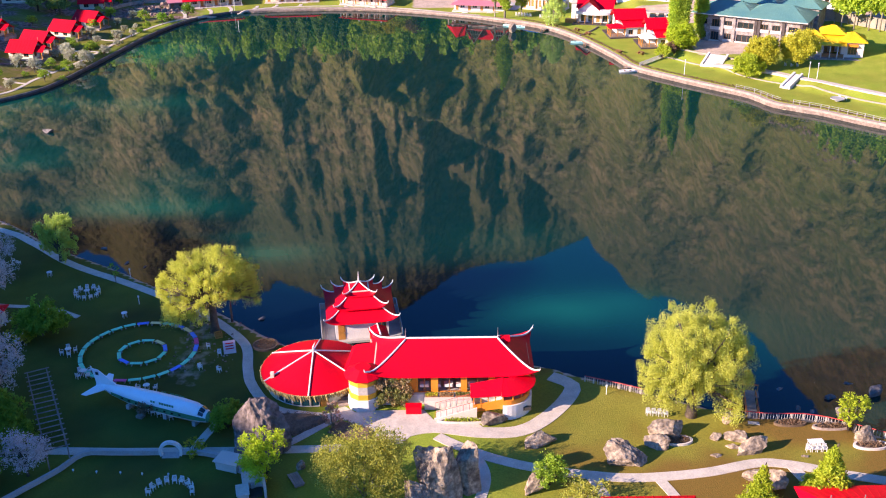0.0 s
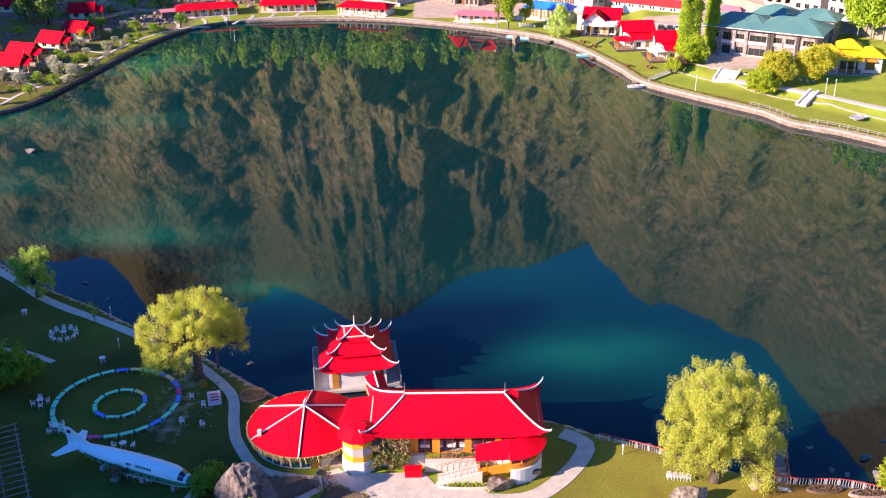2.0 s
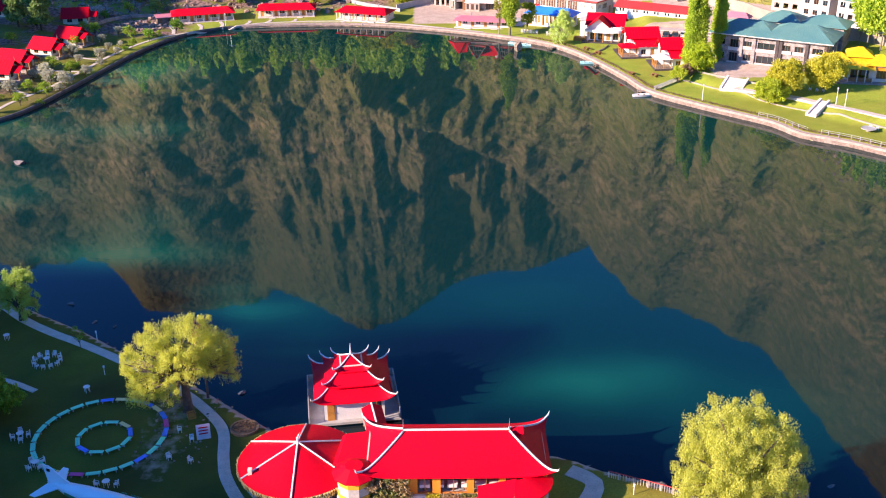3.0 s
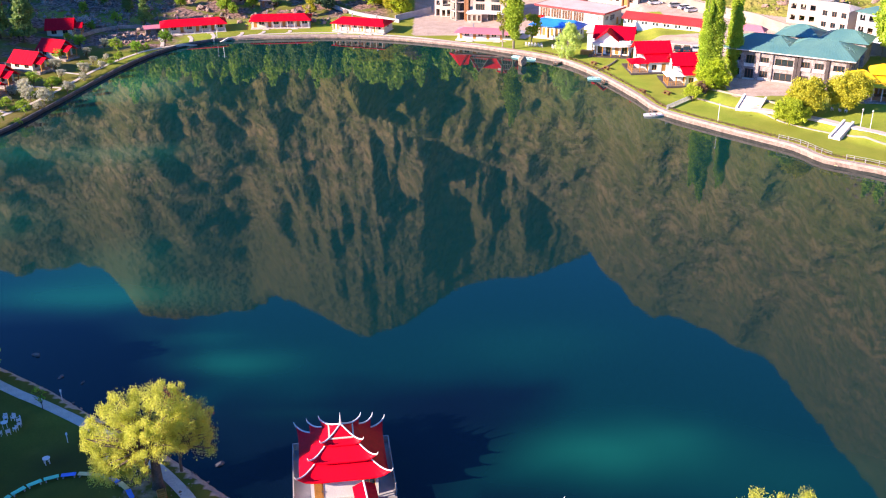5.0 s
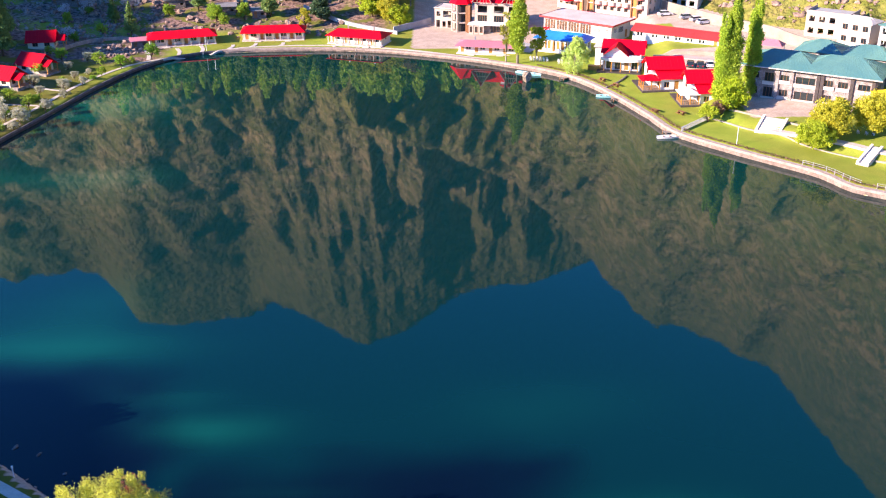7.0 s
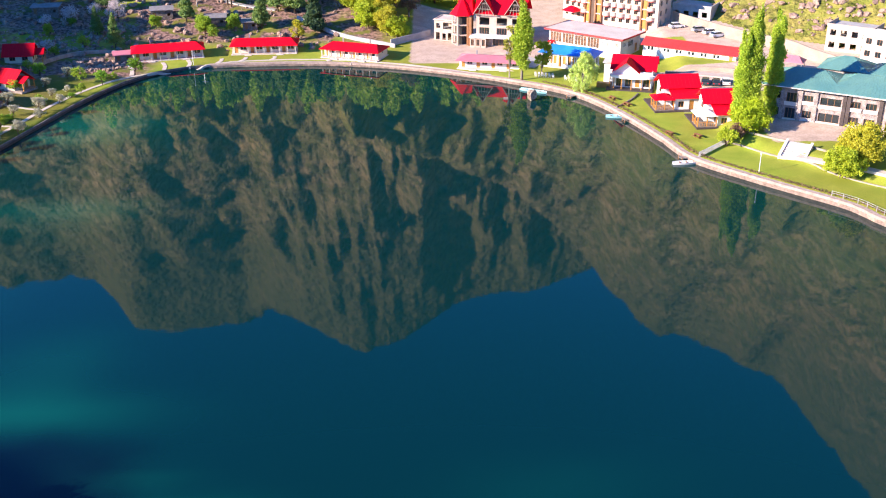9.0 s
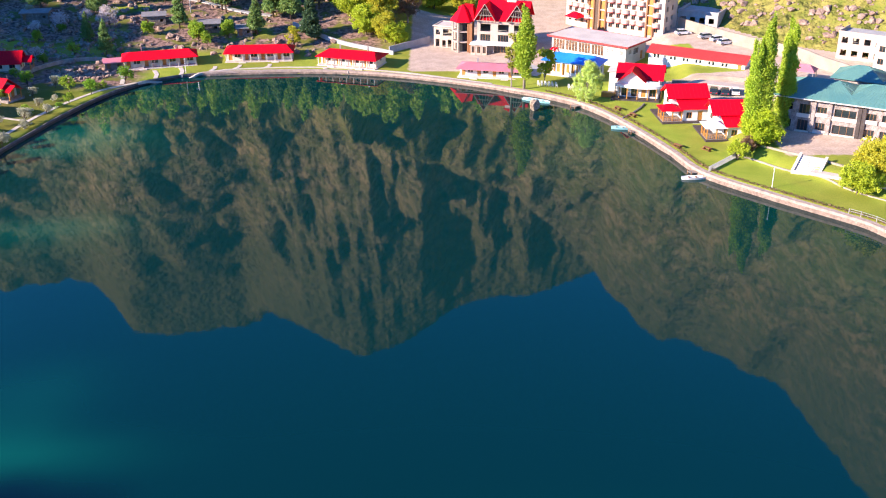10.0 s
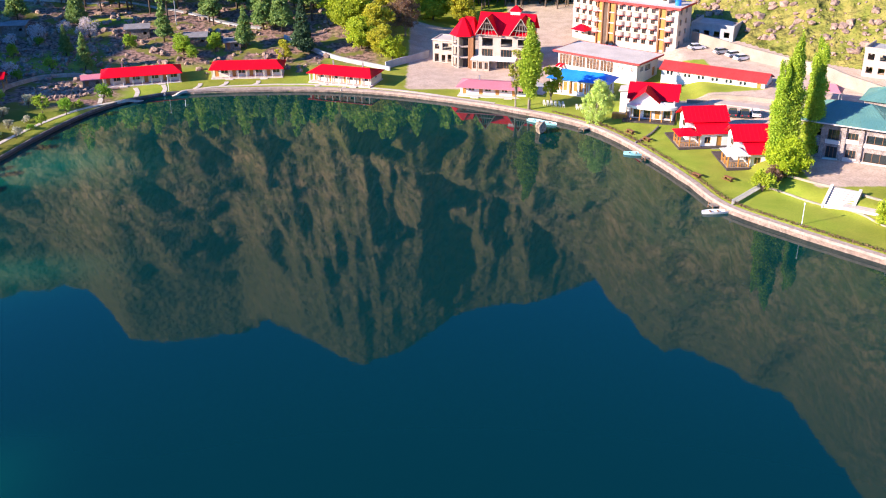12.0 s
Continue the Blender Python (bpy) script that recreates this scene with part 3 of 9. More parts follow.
def mountain_material():
    m = bpy.data.materials.new("mountain_rock")
    m.use_nodes = True
    n, link = m.node_tree.nodes, m.node_tree.links.new
    b = n["Principled BSDF"]
    b.inputs["Roughness"].default_value, b.inputs["Specular IOR Level"].default_value = 0.95, 0.1
    geo = n.new("ShaderNodeNewGeometry")

    tall = n.new("ShaderNodeVectorMath")  # drawn out down the slope
    tall.operation = "MULTIPLY"
    tall.inputs[1].default_value = (1.0, 1.0, 0.7)
    link(geo.outputs["Position"], tall.inputs[0])

    def noise_at(scale, detail=6):
        t = n.new("ShaderNodeTexNoise")
        t.inputs["Scale"].default_value, t.inputs["Detail"].default_value = scale, detail
        link(tall.outputs[0] if 0.05 < scale < 0.4 else geo.outputs["Position"], t.inputs["Vector"])
        return t.outputs["Fac"]

    def ramp(src, a, bb, lo=0.0, hi=1.0):
        r = n.new("ShaderNodeMapRange")
        for k, v in zip((1, 2, 3, 4), (a, bb, lo, hi)):
            r.inputs[k].default_value = v
        link(src, r.inputs[0])
        return r.outputs[0]

    def blend(fac, c1, c2):
        x = n.new("ShaderNodeMixRGB")
        for k, c in ((1, c1), (2, c2)):
            if isinstance(c, tuple):
                x.inputs[k].default_value = (*c, 1)
            else:
                link(c, x.inputs[k])
        link(fac, x.inputs[0])
        return x.outputs[0]

    rock = blend(ramp(noise_at(0.012), 0.35, 0.65), (0.60, 0.36, 0.19), (0.40, 0.265, 0.14))
    rock = blend(ramp(noise_at(0.05), 0.44, 0.58, 0, 0.78), rock, (0.14, 0.105, 0.05))
    rock = blend(ramp(noise_at(0.16, 4), 0.48, 0.56, 0, 0.85), rock, (0.10, 0.10, 0.035))
    rock = blend(ramp(noise_at(0.33, 3), 0.54, 0.66, 0, 0.5), rock, (0.62, 0.46, 0.26))
    rock = blend(ramp(noise_at(0.5), 0.5, 0.65, 0, 0.7), rock, (0.06, 0.055, 0.03))
    scrub = blend(ramp(noise_at(0.3), 0.4, 0.6), (0.17, 0.19, 0.030), (0.27, 0.24, 0.055))
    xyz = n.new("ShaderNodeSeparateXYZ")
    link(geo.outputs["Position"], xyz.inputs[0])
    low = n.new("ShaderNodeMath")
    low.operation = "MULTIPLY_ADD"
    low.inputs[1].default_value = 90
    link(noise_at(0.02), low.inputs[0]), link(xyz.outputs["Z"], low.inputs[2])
    rock = blend(ramp(low.outputs[0], 170, 460, 0.0, 0.75), rock, (0.15, 0.13, 0.055))  # colour darkens with height: painted in to dim the heights' reflection in the lake
    colour = blend(ramp(low.outputs[0], 80, 250, 0.9, 0.15), rock, scrub)
    link(colour, b.inputs["Base Color"])
    bp = n.new("ShaderNodeBump")
    bp.inputs["Strength"].default_value, bp.inputs["Distance"].default_value = 1.0, 12.0
    link(noise_at(0.11, 9), bp.inputs["Height"]), link(bp.outputs[0], b.inputs["Normal"])
    return m


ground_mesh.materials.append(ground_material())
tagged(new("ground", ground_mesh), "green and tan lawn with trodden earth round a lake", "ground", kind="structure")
mountain_mesh, _ = sheet("mountain", hill_face)
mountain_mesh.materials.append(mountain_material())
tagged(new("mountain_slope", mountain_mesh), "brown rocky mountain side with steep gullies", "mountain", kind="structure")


def water_material():
    m = bpy.data.materials.new("lake_water")
    m.use_nodes = True
    n, link = m.node_tree.nodes, m.node_tree.links.new
    b = n["Principled BSDF"]
    b.inputs["Roughness"].default_value = 0.02
    b.inputs["IOR"].default_value = 1.33
    geo = n.new("ShaderNodeNewGeometry")
    depth = n.new("ShaderNodeAttribute")
    depth.attribute_name = "shallow"
    ripple = n.new("ShaderNodeTexNoise")
    ripple.inputs["Scale"].default_value, ripple.inputs["Detail"].default_value = 0.9, 3
    link(geo.outputs["Position"], ripple.inputs["Vector"])
    bp = n.new("ShaderNodeBump")
    bp.inputs["Strength"].default_value, bp.inputs["Distance"].default_value = 0.02, 0.05
    link(ripple.outputs["Fac"], bp.inputs["Height"]), link(bp.outputs[0], b.inputs["Normal"])
    mix = n.new("ShaderNodeMixRGB")
    mix.inputs[1].default_value, mix.inputs[2].default_value = (0.0, 0.0222, 0.0240, 1), (0.0, 0.105, 0.070, 1)
    link(depth.outputs["Fac"], mix.inputs[0])
    dark_mask, bed = n.new("ShaderNodeAttribute"), n.new("ShaderNodeMixRGB")
    dark_mask.attribute_name = "dark_mask"
    bed.inputs[2].default_value = (0.001, 0.004, 0.010, 1)
    link(dark_mask.outputs["Fac"], bed.inputs[0]), link(mix.outputs[0], bed.inputs[1])
    link(bed.outputs[0], b.inputs["Base Color"])
    return m


# dark patches in the water colour: corners of each
DARK_PATCHES = [[(-34, 84), (-27, 95), (-17, 92.5), (-8, 96.5), (4, 98.5), (13, 97.5), (12.5, 90), (9, 83), (5, 77), (2, 68), (-20, 72)], [(-75, 118), (-58, 118), (-44, 117.5), (-33, 112), (-34, 105), (-29, 98), (-36, 86), (-60, 102)], [(3, 75), (22, 73), (40, 66), (46, 54), (20, 58), (2, 66)]]
SHOALS = [(-75, 226, 10, 9, 0.25), (-66, 231, 8, 6, 0.18), (-77, 182, 9, 3, 0.15), (-78, 143, 9, 4, 0.25), (16, 82, 11, 4.6, 0.62), (6, 81, 7, 3, 0.12), (-25, 103, 7.5, 2.6, 0.62), (-17, 91, 7, 1.3, 0.2), (-32, 108.5, 6, 1.2, 0.25), (-50, 120, 14, 4, 0.28), (-47, 122, 12, 4, 0.28), (-42, 110, 10, 3, 0.20), (34, 76, 12, 5, 0.12), (-50, 130, 10, 7, 0.2), (-79, 149, 12, 7, 0.22), (-69, 179, 14, 8, 0.16), (-62, 182, 10, 4, 0.18), (11, 106, 10, 5, 0.10)]


def build_water():
    xs, ys = np.arange(-140, 135, 1.5), np.arange(44, 284, 1.5)
    gx, gy = np.meshgrid(xs, ys)
    d, far = lake_distance(gx, gy)
    k = -d
    wave = 12 * (fbm(gx / 26, gy / 20, 61) - 0.5)
    shallow = np.zeros_like(gx)
    # pale silt banks: centre, half length, half width, strength
    for cx, cy, rx, ry, amount in SHOALS:
        shallow = shallow + amount * np.exp(-(((gx + wave - cx) / rx) ** 2) - ((gy + wave * 0.6 - cy) / ry) ** 2)
    weed = np.exp(-((k / 26) ** 2)) * far * (0.25 + 0.75 * step01(fbm(gx / 14, gy / 14, 67), 0.4, 0.65)) * 0.5 * (0.25 + 0.5 * step01(-gx, 10, 60))
    shallow = np.clip(shallow * (0.75 + 0.5 * fbm(gx / 9, gy / 9, 71)) + weed, 0, 1)
    dark_mask = np.zeros_like(gx)
    px, py = gx + 7 * (fbm(gx / 11, gy / 7, 73) - 0.5), gy + 7 * (fbm(gx / 16, gy / 7, 74) - 0.5)
    for bed in DARK_PATCHES:
        inside, best = np.zeros(gx.shape, bool), np.full(gx.shape, 1e9)
        for (x0, y0), (x1, y1) in zip(bed, bed[1:] + bed[:1]):
            dx, dy = x1 - x0, y1 - y0
            f = np.clip(((px - x0) * dx + (py - y0) * dy) / (dx * dx + dy * dy), 0, 1)
            best = np.minimum(best, np.hypot(px - x0 - f * dx, py - y0 - f * dy))
            inside ^= ((y0 > py) != (y1 > py)) & (px < dx * (py - y0) / (dy + 1e-9) + x0)
        dark_mask = np.maximum(dark_mask, step01(np.where(inside, best, -best), -4.0, 5.5))
    dark_mask = dark_mask * (0.92 + 0.4 * (fbm(gx / 12, gy / 6, 75) - 0.5)) * (1 - 0.8 * np.clip(shallow, 0, 1))
    nx, ny = len(xs), len(ys)
    s = Solid()
    s.v = [(float(a), float(b), 0.0) for a, b in zip(gx.ravel(), gy.ravel())]
    s.f = [(j * nx + i, j * nx + i + 1, (j + 1) * nx + i + 1, (j + 1) * nx + i) for j in range(ny - 1) for i in range(nx - 1) if min(d[j, i], d[j + 1, i + 1], d[j, i + 1], d[j + 1, i]) < 3]
    me = s.mesh("water")
    a = me.attributes.new("shallow", "FLOAT", "POINT")
    a.data.foreach_set("value", shallow.ravel().astype(np.float32))
    a = me.attributes.new("dark_mask", "FLOAT", "POINT")
    a.data.foreach_set("value", np.clip(dark_mask, 0, 1).ravel().astype(np.float32))
    me.materials.append(water_material())
    tagged(new("water", me), "still blue-green lake with mirror-like surface", "lake", kind="structure")


build_water()
# ---------------- building kit ----------------
def window_part(parent, w, h, m, frame=None, glass=None, bars=1, name="window"):
    """A window at the pose m of its sill centre, looking to -y: frame with its panes set back."""
    frame, glass = frame or WHITE, glass or DARKGLASS
    key = ("win", round(w, 2), round(h, 2), frame.name, glass.name, bars)
    if key not in MESHES:
        s, t = Solid(), 0.07
        s.box(-w / 2, w / 2, -0.06, 0.08, 0, t).box(-w / 2, w / 2, -0.04, 0.08, h - t, h)
        s.box(-w / 2, -w / 2 + t, -0.04, 0.08, t, h - t).box(w / 2 - t, w / 2, -0.04, 0.08, t, h - t)
        for k in range(bars):
            x = -w / 2 + w * (k + 1) / (bars + 1)
            s.box(x - t / 2, x + t / 2, -0.02, 0.07, t, h - t)
        me = s.mesh("window")
        me.materials.append(frame)
        p = Solid().box(-w / 2 + t, w / 2 - t, 0.03, 0.045, t, h - t).mesh("pane")
        p.materials.append(glass)
        MESHES[key] = (me, p)
    me, p = MESHES[key]
    ob = part(name, me, frame, parent, m=m)
    part("pane", p, glass, ob)
    return ob


def door_part(parent, w, h, m, material=None):
    material = material or WOODORANGE
    key = ("door", round(w, 2), round(h, 2), material.name)
    if key not in MESHES:
        s = Solid().box(-w / 2, w / 2, 0.0, 0.06, 0, h)
        for k in range(2):
            s.box(-w / 2 + 0.12, w / 2 - 0.12, -0.02, 0.0, 0.15 + k * h * 0.47, h * 0.45 + k * h * 0.47)
        me = s.mesh("door")
        me.materials.append(material)
        hd = Solid().box(w / 2 - 0.16, w / 2 - 0.10, -0.07, 0, h * 0.45, h * 0.52).mesh("door_handle")
        hd.materials.append(METAL)
        MESHES[key] = (me, hd)
    me, hd = MESHES[key]
    ob = part("door", me, material, parent, m=m)
    part("door_handle", hd, METAL, ob)
    return ob


MESHES = {}


def sheet_slab(s, a, b, c, d, t=0.09):
    """A roof slope with standing seams: a, b its eave, c, d its upper edge."""
    va, vb, vc, vd = map(Vector, (a, b, c, d))
    n = max(2, int((vb - va).length / 0.8))
    up = (vb - va).cross(vd - va).normalized() * 0.022
    down = Vector((0, 0, -t))

    def edge(p, q):
        e = (q - p).normalized() * min(0.03, (q - p).length / n / 5) if (q - p).length > 1e-6 else Vector((0, 0, 0))
        pts = [p + down, q + down, q]
        for k in range(n - 1, 0, -1):
            m = p.lerp(q, k / n)
            pts += [m + e * 1.3, m + e * 0.7 + up, m - e * 0.7 + up, m - e * 1.3]
        return pts + [p]

    return s.loft([edge(va, vb), edge(vd, vc)])


def gable_roof(s, x0, x1, y0, y1, z, rise, axis="x", t=0.1):
    """Two slopes over a rectangle; the ridge runs along axis."""
    if axis == "x":
        ym = (y0 + y1) / 2
        sheet_slab(s, (x0, y0, z), (x1, y0, z), (x1, ym, z + rise), (x0, ym, z + rise), t)
        sheet_slab(s, (x1, y1, z), (x0, y1, z), (x0, ym, z + rise), (x1, ym, z + rise), t)
    else:
        xm = (x0 + x1) / 2
        sheet_slab(s, (x0, y1, z), (x0, y0, z), (xm, y0, z + rise), (xm, y1, z + rise), t)
        sheet_slab(s, (x1, y0, z), (x1, y1, z), (xm, y1, z + rise), (xm, y0, z + rise), t)
    return s


def hip_roof(s, x0, x1, y0, y1, z, rise, run=None, t=0.1):
    run = run or (y1 - y0) / 2
    ym, a, b = (y0 + y1) / 2, x0 + run, x1 - run
    sheet_slab(s, (x0, y0, z), (x1, y0, z), (b, ym, z + rise), (a, ym, z + rise), t)
    sheet_slab(s, (x1, y1, z), (x0, y1, z), (a, ym, z + rise), (b, ym, z + rise), t)
    sheet_slab(s, (x0, y1, z), (x0, y0, z), (a, ym, z + rise), (a, ym + 0.01, z + rise), t)
    sheet_slab(s, (x1, y0, z), (x1, y1, z), (b, ym, z + rise), (b, ym - 0.01, z + rise), t)
    return s


def gable_fill(s, axis, at, thick, a0, a1, z, rise):
    """The triangle of wall under a gable."""
    m = (a0 + a1) / 2
    lo, hi = at, at + thick
    if axis == "x":
        s.loft([[(a0, lo, z), (a1, lo, z), (m, lo, z + rise)], [(a0, hi, z), (a1, hi, z), (m, hi, z + rise)]])
    else:
        s.loft([[(lo, a0, z), (lo, a1, z), (lo, m, z + rise)], [(hi, a0, z), (hi, a1, z), (hi, m, z + rise)]])
    return s


def front_pose(x, y, ax, ay, z=None):
    """A local frame at (x, y) on the ground whose x axis runs towards (ax, ay): the front looks to local -y."""
    return pose(x, y, ground_z(x, y) if z is None else z, 0, 0, math.degrees(math.atan2(ay - y, ax - x)))




def box_walls(parent, L, D, H, holes, material, thick=0.25, z0=0.0, name="wall"):
    """Four walls with openings; holes: side -> list of (a0, a1, z0, z1) along the wall."""
    part(name, Solid().wall("x", 0, thick, 0, L, z0, H, holes.get("front", ())), material, parent)
    part(name, Solid().wall("x", D, -thick, 0, L, z0, H, holes.get("back", ())), material, parent)
    part(name, Solid().wall("y", 0, thick, thick, D - thick, z0, H, holes.get("left", ())), material, parent)
    part(name, Solid().wall("y", L, -thick, thick, D - thick, z0, H, holes.get("right", ())), material, parent)


def fit_windows(parent, L, D, holes, frame, glass=None, bars=1, skip=()):
    """A window in each opening; openings down to the floor get a door."""
    for side, some in holes.items():
        for a0, a1, z0, z1 in some:
            if (side, a0) in skip:
                continue
            am = (a0 + a1) / 2
            at = {"front": (am, 0.08), "back": (am, D - 0.08), "left": (0.08, am), "right": (L - 0.08, am)}[side]
            m = pose(at[0], at[1], z0, 0, 0, {"front": 0, "back": 180, "left": -90, "right": 90}[side])
            if z1 - z0 > 1.9 and a1 - a0 < 1.3:
                door_part(parent, a1 - a0, z1 - z0, m)
            else:
                window_part(parent, a1 - a0, z1 - z0, m, frame, glass, bars)


def cottage_row(m, L, label, roof_mat, rooms=4, D=6.0, H=2.3, wall=None, posts=True, rise=1.25):
    """A long single-storey row of rooms: hip roof, veranda with posts, a door and window to each room."""
    wall = wall or CREAM
    t = thing("cottage_row", label, "cottage", m, "cottage rows on the far shore")
    part("plinth", Solid().box(-0.3, L + 0.3, -1.9, D + 0.2, -1.5, 0.2), PLASTER, t)
    w = L / rooms
    holes = {"front": [], "left": [(2.2, 3.4, 1.2, 2.2)], "right": [(2.2, 3.4, 1.2, 2.2)]}
    for k in range(rooms):
        holes["front"] += [(k * w + 0.5, k * w + 1.4, 0.2, 2.2), (k * w + 1.9, k * w + w - 0.5, 0.9, 2.1)]
    box_walls(t, L, D, H + 0.2, holes, wall, z0=0.2)
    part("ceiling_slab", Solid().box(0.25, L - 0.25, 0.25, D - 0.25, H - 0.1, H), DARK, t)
    fit_windows(t, L, D, holes, WHITE)
    s = Solid()
    hip_roof(s, -0.7, L + 0.7, -2.1, D + 0.7, H + 0.05, rise, run=2.2)
    part("roof", s, roof_mat, t)
    if posts:
        n = rooms * 2
        for k in range(n + 1):
            x = 0.05 + (L - 0.1) * k / n
            part("post", Solid().box(x - 0.09, x + 0.09, -1.75, -1.57, 0.2, H), PLASTER, t)
    for k in range(rooms // 2):
        x = w * (2 * k + 1)
        part("step", Solid().box(x - 0.9, x + 0.9, -2.7, -1.9, -0.6, 0.18), PLASTER, t)
        part("chimney", Solid().box(x - 0.15, x + 0.15, D / 2 + 0.6, D / 2 + 0.9, H + 0.5, H + rise + 0.8), METAL, t)
    return t


# ---------------- foliage kit ----------------
def leaf_cards(centres, size, rng, droop=0.0, narrow=0.45):
    """Small leaf blades, two crossing triangles' worth each, at the given places."""
    n = len(centres)
    a = rng.normal(size=(n, 3))
    a[:, 2] -= droop * 2.2
    a /= np.linalg.norm(a, axis=1, keepdims=True)
    b = np.cross(a, rng.normal(size=(n, 3)))
    b /= np.linalg.norm(b, axis=1, keepdims=True) + 1e-9
    ln = (size * rng.uniform(0.6, 1.4, n))[:, None]
    a, b = a * ln, b * ln * narrow
    return np.stack([centres - a, centres + b, centres + a, centres - b], 1)


def cards_mesh(name, quads, material):
    n = len(quads)
    me = bpy.data.meshes.new(name)
    me.vertices.add(n * 4), me.loops.add(n * 4), me.polygons.add(n)
    me.vertices.foreach_set("co", quads.reshape(-1).astype(np.float32))
    me.loops.foreach_set("vertex_index", np.arange(n * 4, dtype=np.int32))
    me.polygons.foreach_set("loop_start", np.arange(0, n * 4, 4, dtype=np.int32))
    me.update(), me.validate()
    me.materials.append(material)
    return me


def lobes_cloud(rng, lobes, per, shell=0.2, clumps=0):
    """Points in and on a set of ellipsoid lobes (x, y, z, rx, rz)."""
    out = []
    for x, y, z, rx, rz in lobes:
        k = int(per * (rx * rx * rz) ** 0.66)
        if clumps:
            n = max(5, int(clumps * (0.5 + 0.5 * rx)))
            c = rng.normal(size=(n, 3))
            c /= np.linalg.norm(c, axis=1, keepdims=True)
            c *= rng.uniform(0.7, 1.06, n)[:, None]
            blob = rng.uniform(0.10, 0.24, n)
            pick = rng.integers(0, n, k)
            q = c[pick] + rng.normal(size=(k, 3)) * blob[pick][:, None]
            out.append(q * (rx, rx, rz) + (x, y, z))
            continue
        p = rng.normal(size=(k, 3))
        p /= np.linalg.norm(p, axis=1, keepdims=True)
        r = rng.uniform(shell, 1.0, k) ** 0.55 + rng.normal(0, 0.13, k)
        p *= r[:, None]
        out.append(p * (rx, rx, rz) + (x, y, z))
    return np.concatenate(out)


def limbs(s, rng, base_r, fork, ends, lean=0.0):
    """A tapered trunk up to fork and a limb to each end."""
    top = Vector((lean, 0, fork))
    s.tube([(0, 0, -0.5), (lean * 0.2, 0, fork * 0.3), (lean * 0.6, 0.05, fork * 0.7), top], [base_r * 1.35, base_r, base_r * 0.85, base_r * 0.7], 9)
    for e in ends:
        e = Vector(e)
        mid = top.lerp(e, 0.5) + Vector((rng.normal(0, 0.3), rng.normal(0, 0.3), 0.5))
        s.tube([top - Vector((0, 0, 0.2)), mid, e], [base_r * 0.45, base_r * 0.28, base_r * 0.08], 6)
    return s


def shaped_tree(seed, forms, clumps, leaf, bark, size, per, trunk, fork, droop=0.5, lean=0.0):
    """A tree whose crown is made of leaf clumps over a few large forms (x, y, z, rx, rz)."""
    rng = np.random.default_rng(seed)
    cloud, ends = [], []
    for x, y, z, rx, rz in forms:
        n = int(clumps * rx * (rx + rz) / 2)
        c = rng.normal(size=(n, 3))
        c /= np.linalg.norm(c, axis=1, keepdims=True)
        c = c * (rx, rx, rz) * rng.uniform(0.62, 1.05, n)[:, None] + (x, y, z)
        c = c[c[:, 2] > 0.9]
        for p in c:
            r, k = rng.uniform(0.3, 0.7), rng.integers(int(per * 0.5), int(per * 1.5))
            q = np.clip(rng.normal(size=(k, 3)), -1.5, 1.5) * (r * 0.55, r * 0.55, r * 0.62)
            q[:, 2] -= droop * np.abs(rng.normal(size=k)) * r * 0.7
            cloud.append(p + q)
        ends += [tuple(c[j]) for j in range(0, len(c), max(1, len(c) // 7))]
    cloud = np.concatenate(cloud)
    crown = cards_mesh("crown", leaf_cards(cloud[cloud[:, 2] > 0.2], size, rng, droop), leaf)
    stem = limbs(Solid(), rng, trunk, fork, ends, lean).mesh("trunk", True)
    stem.materials.append(bark)
    return stem, crown


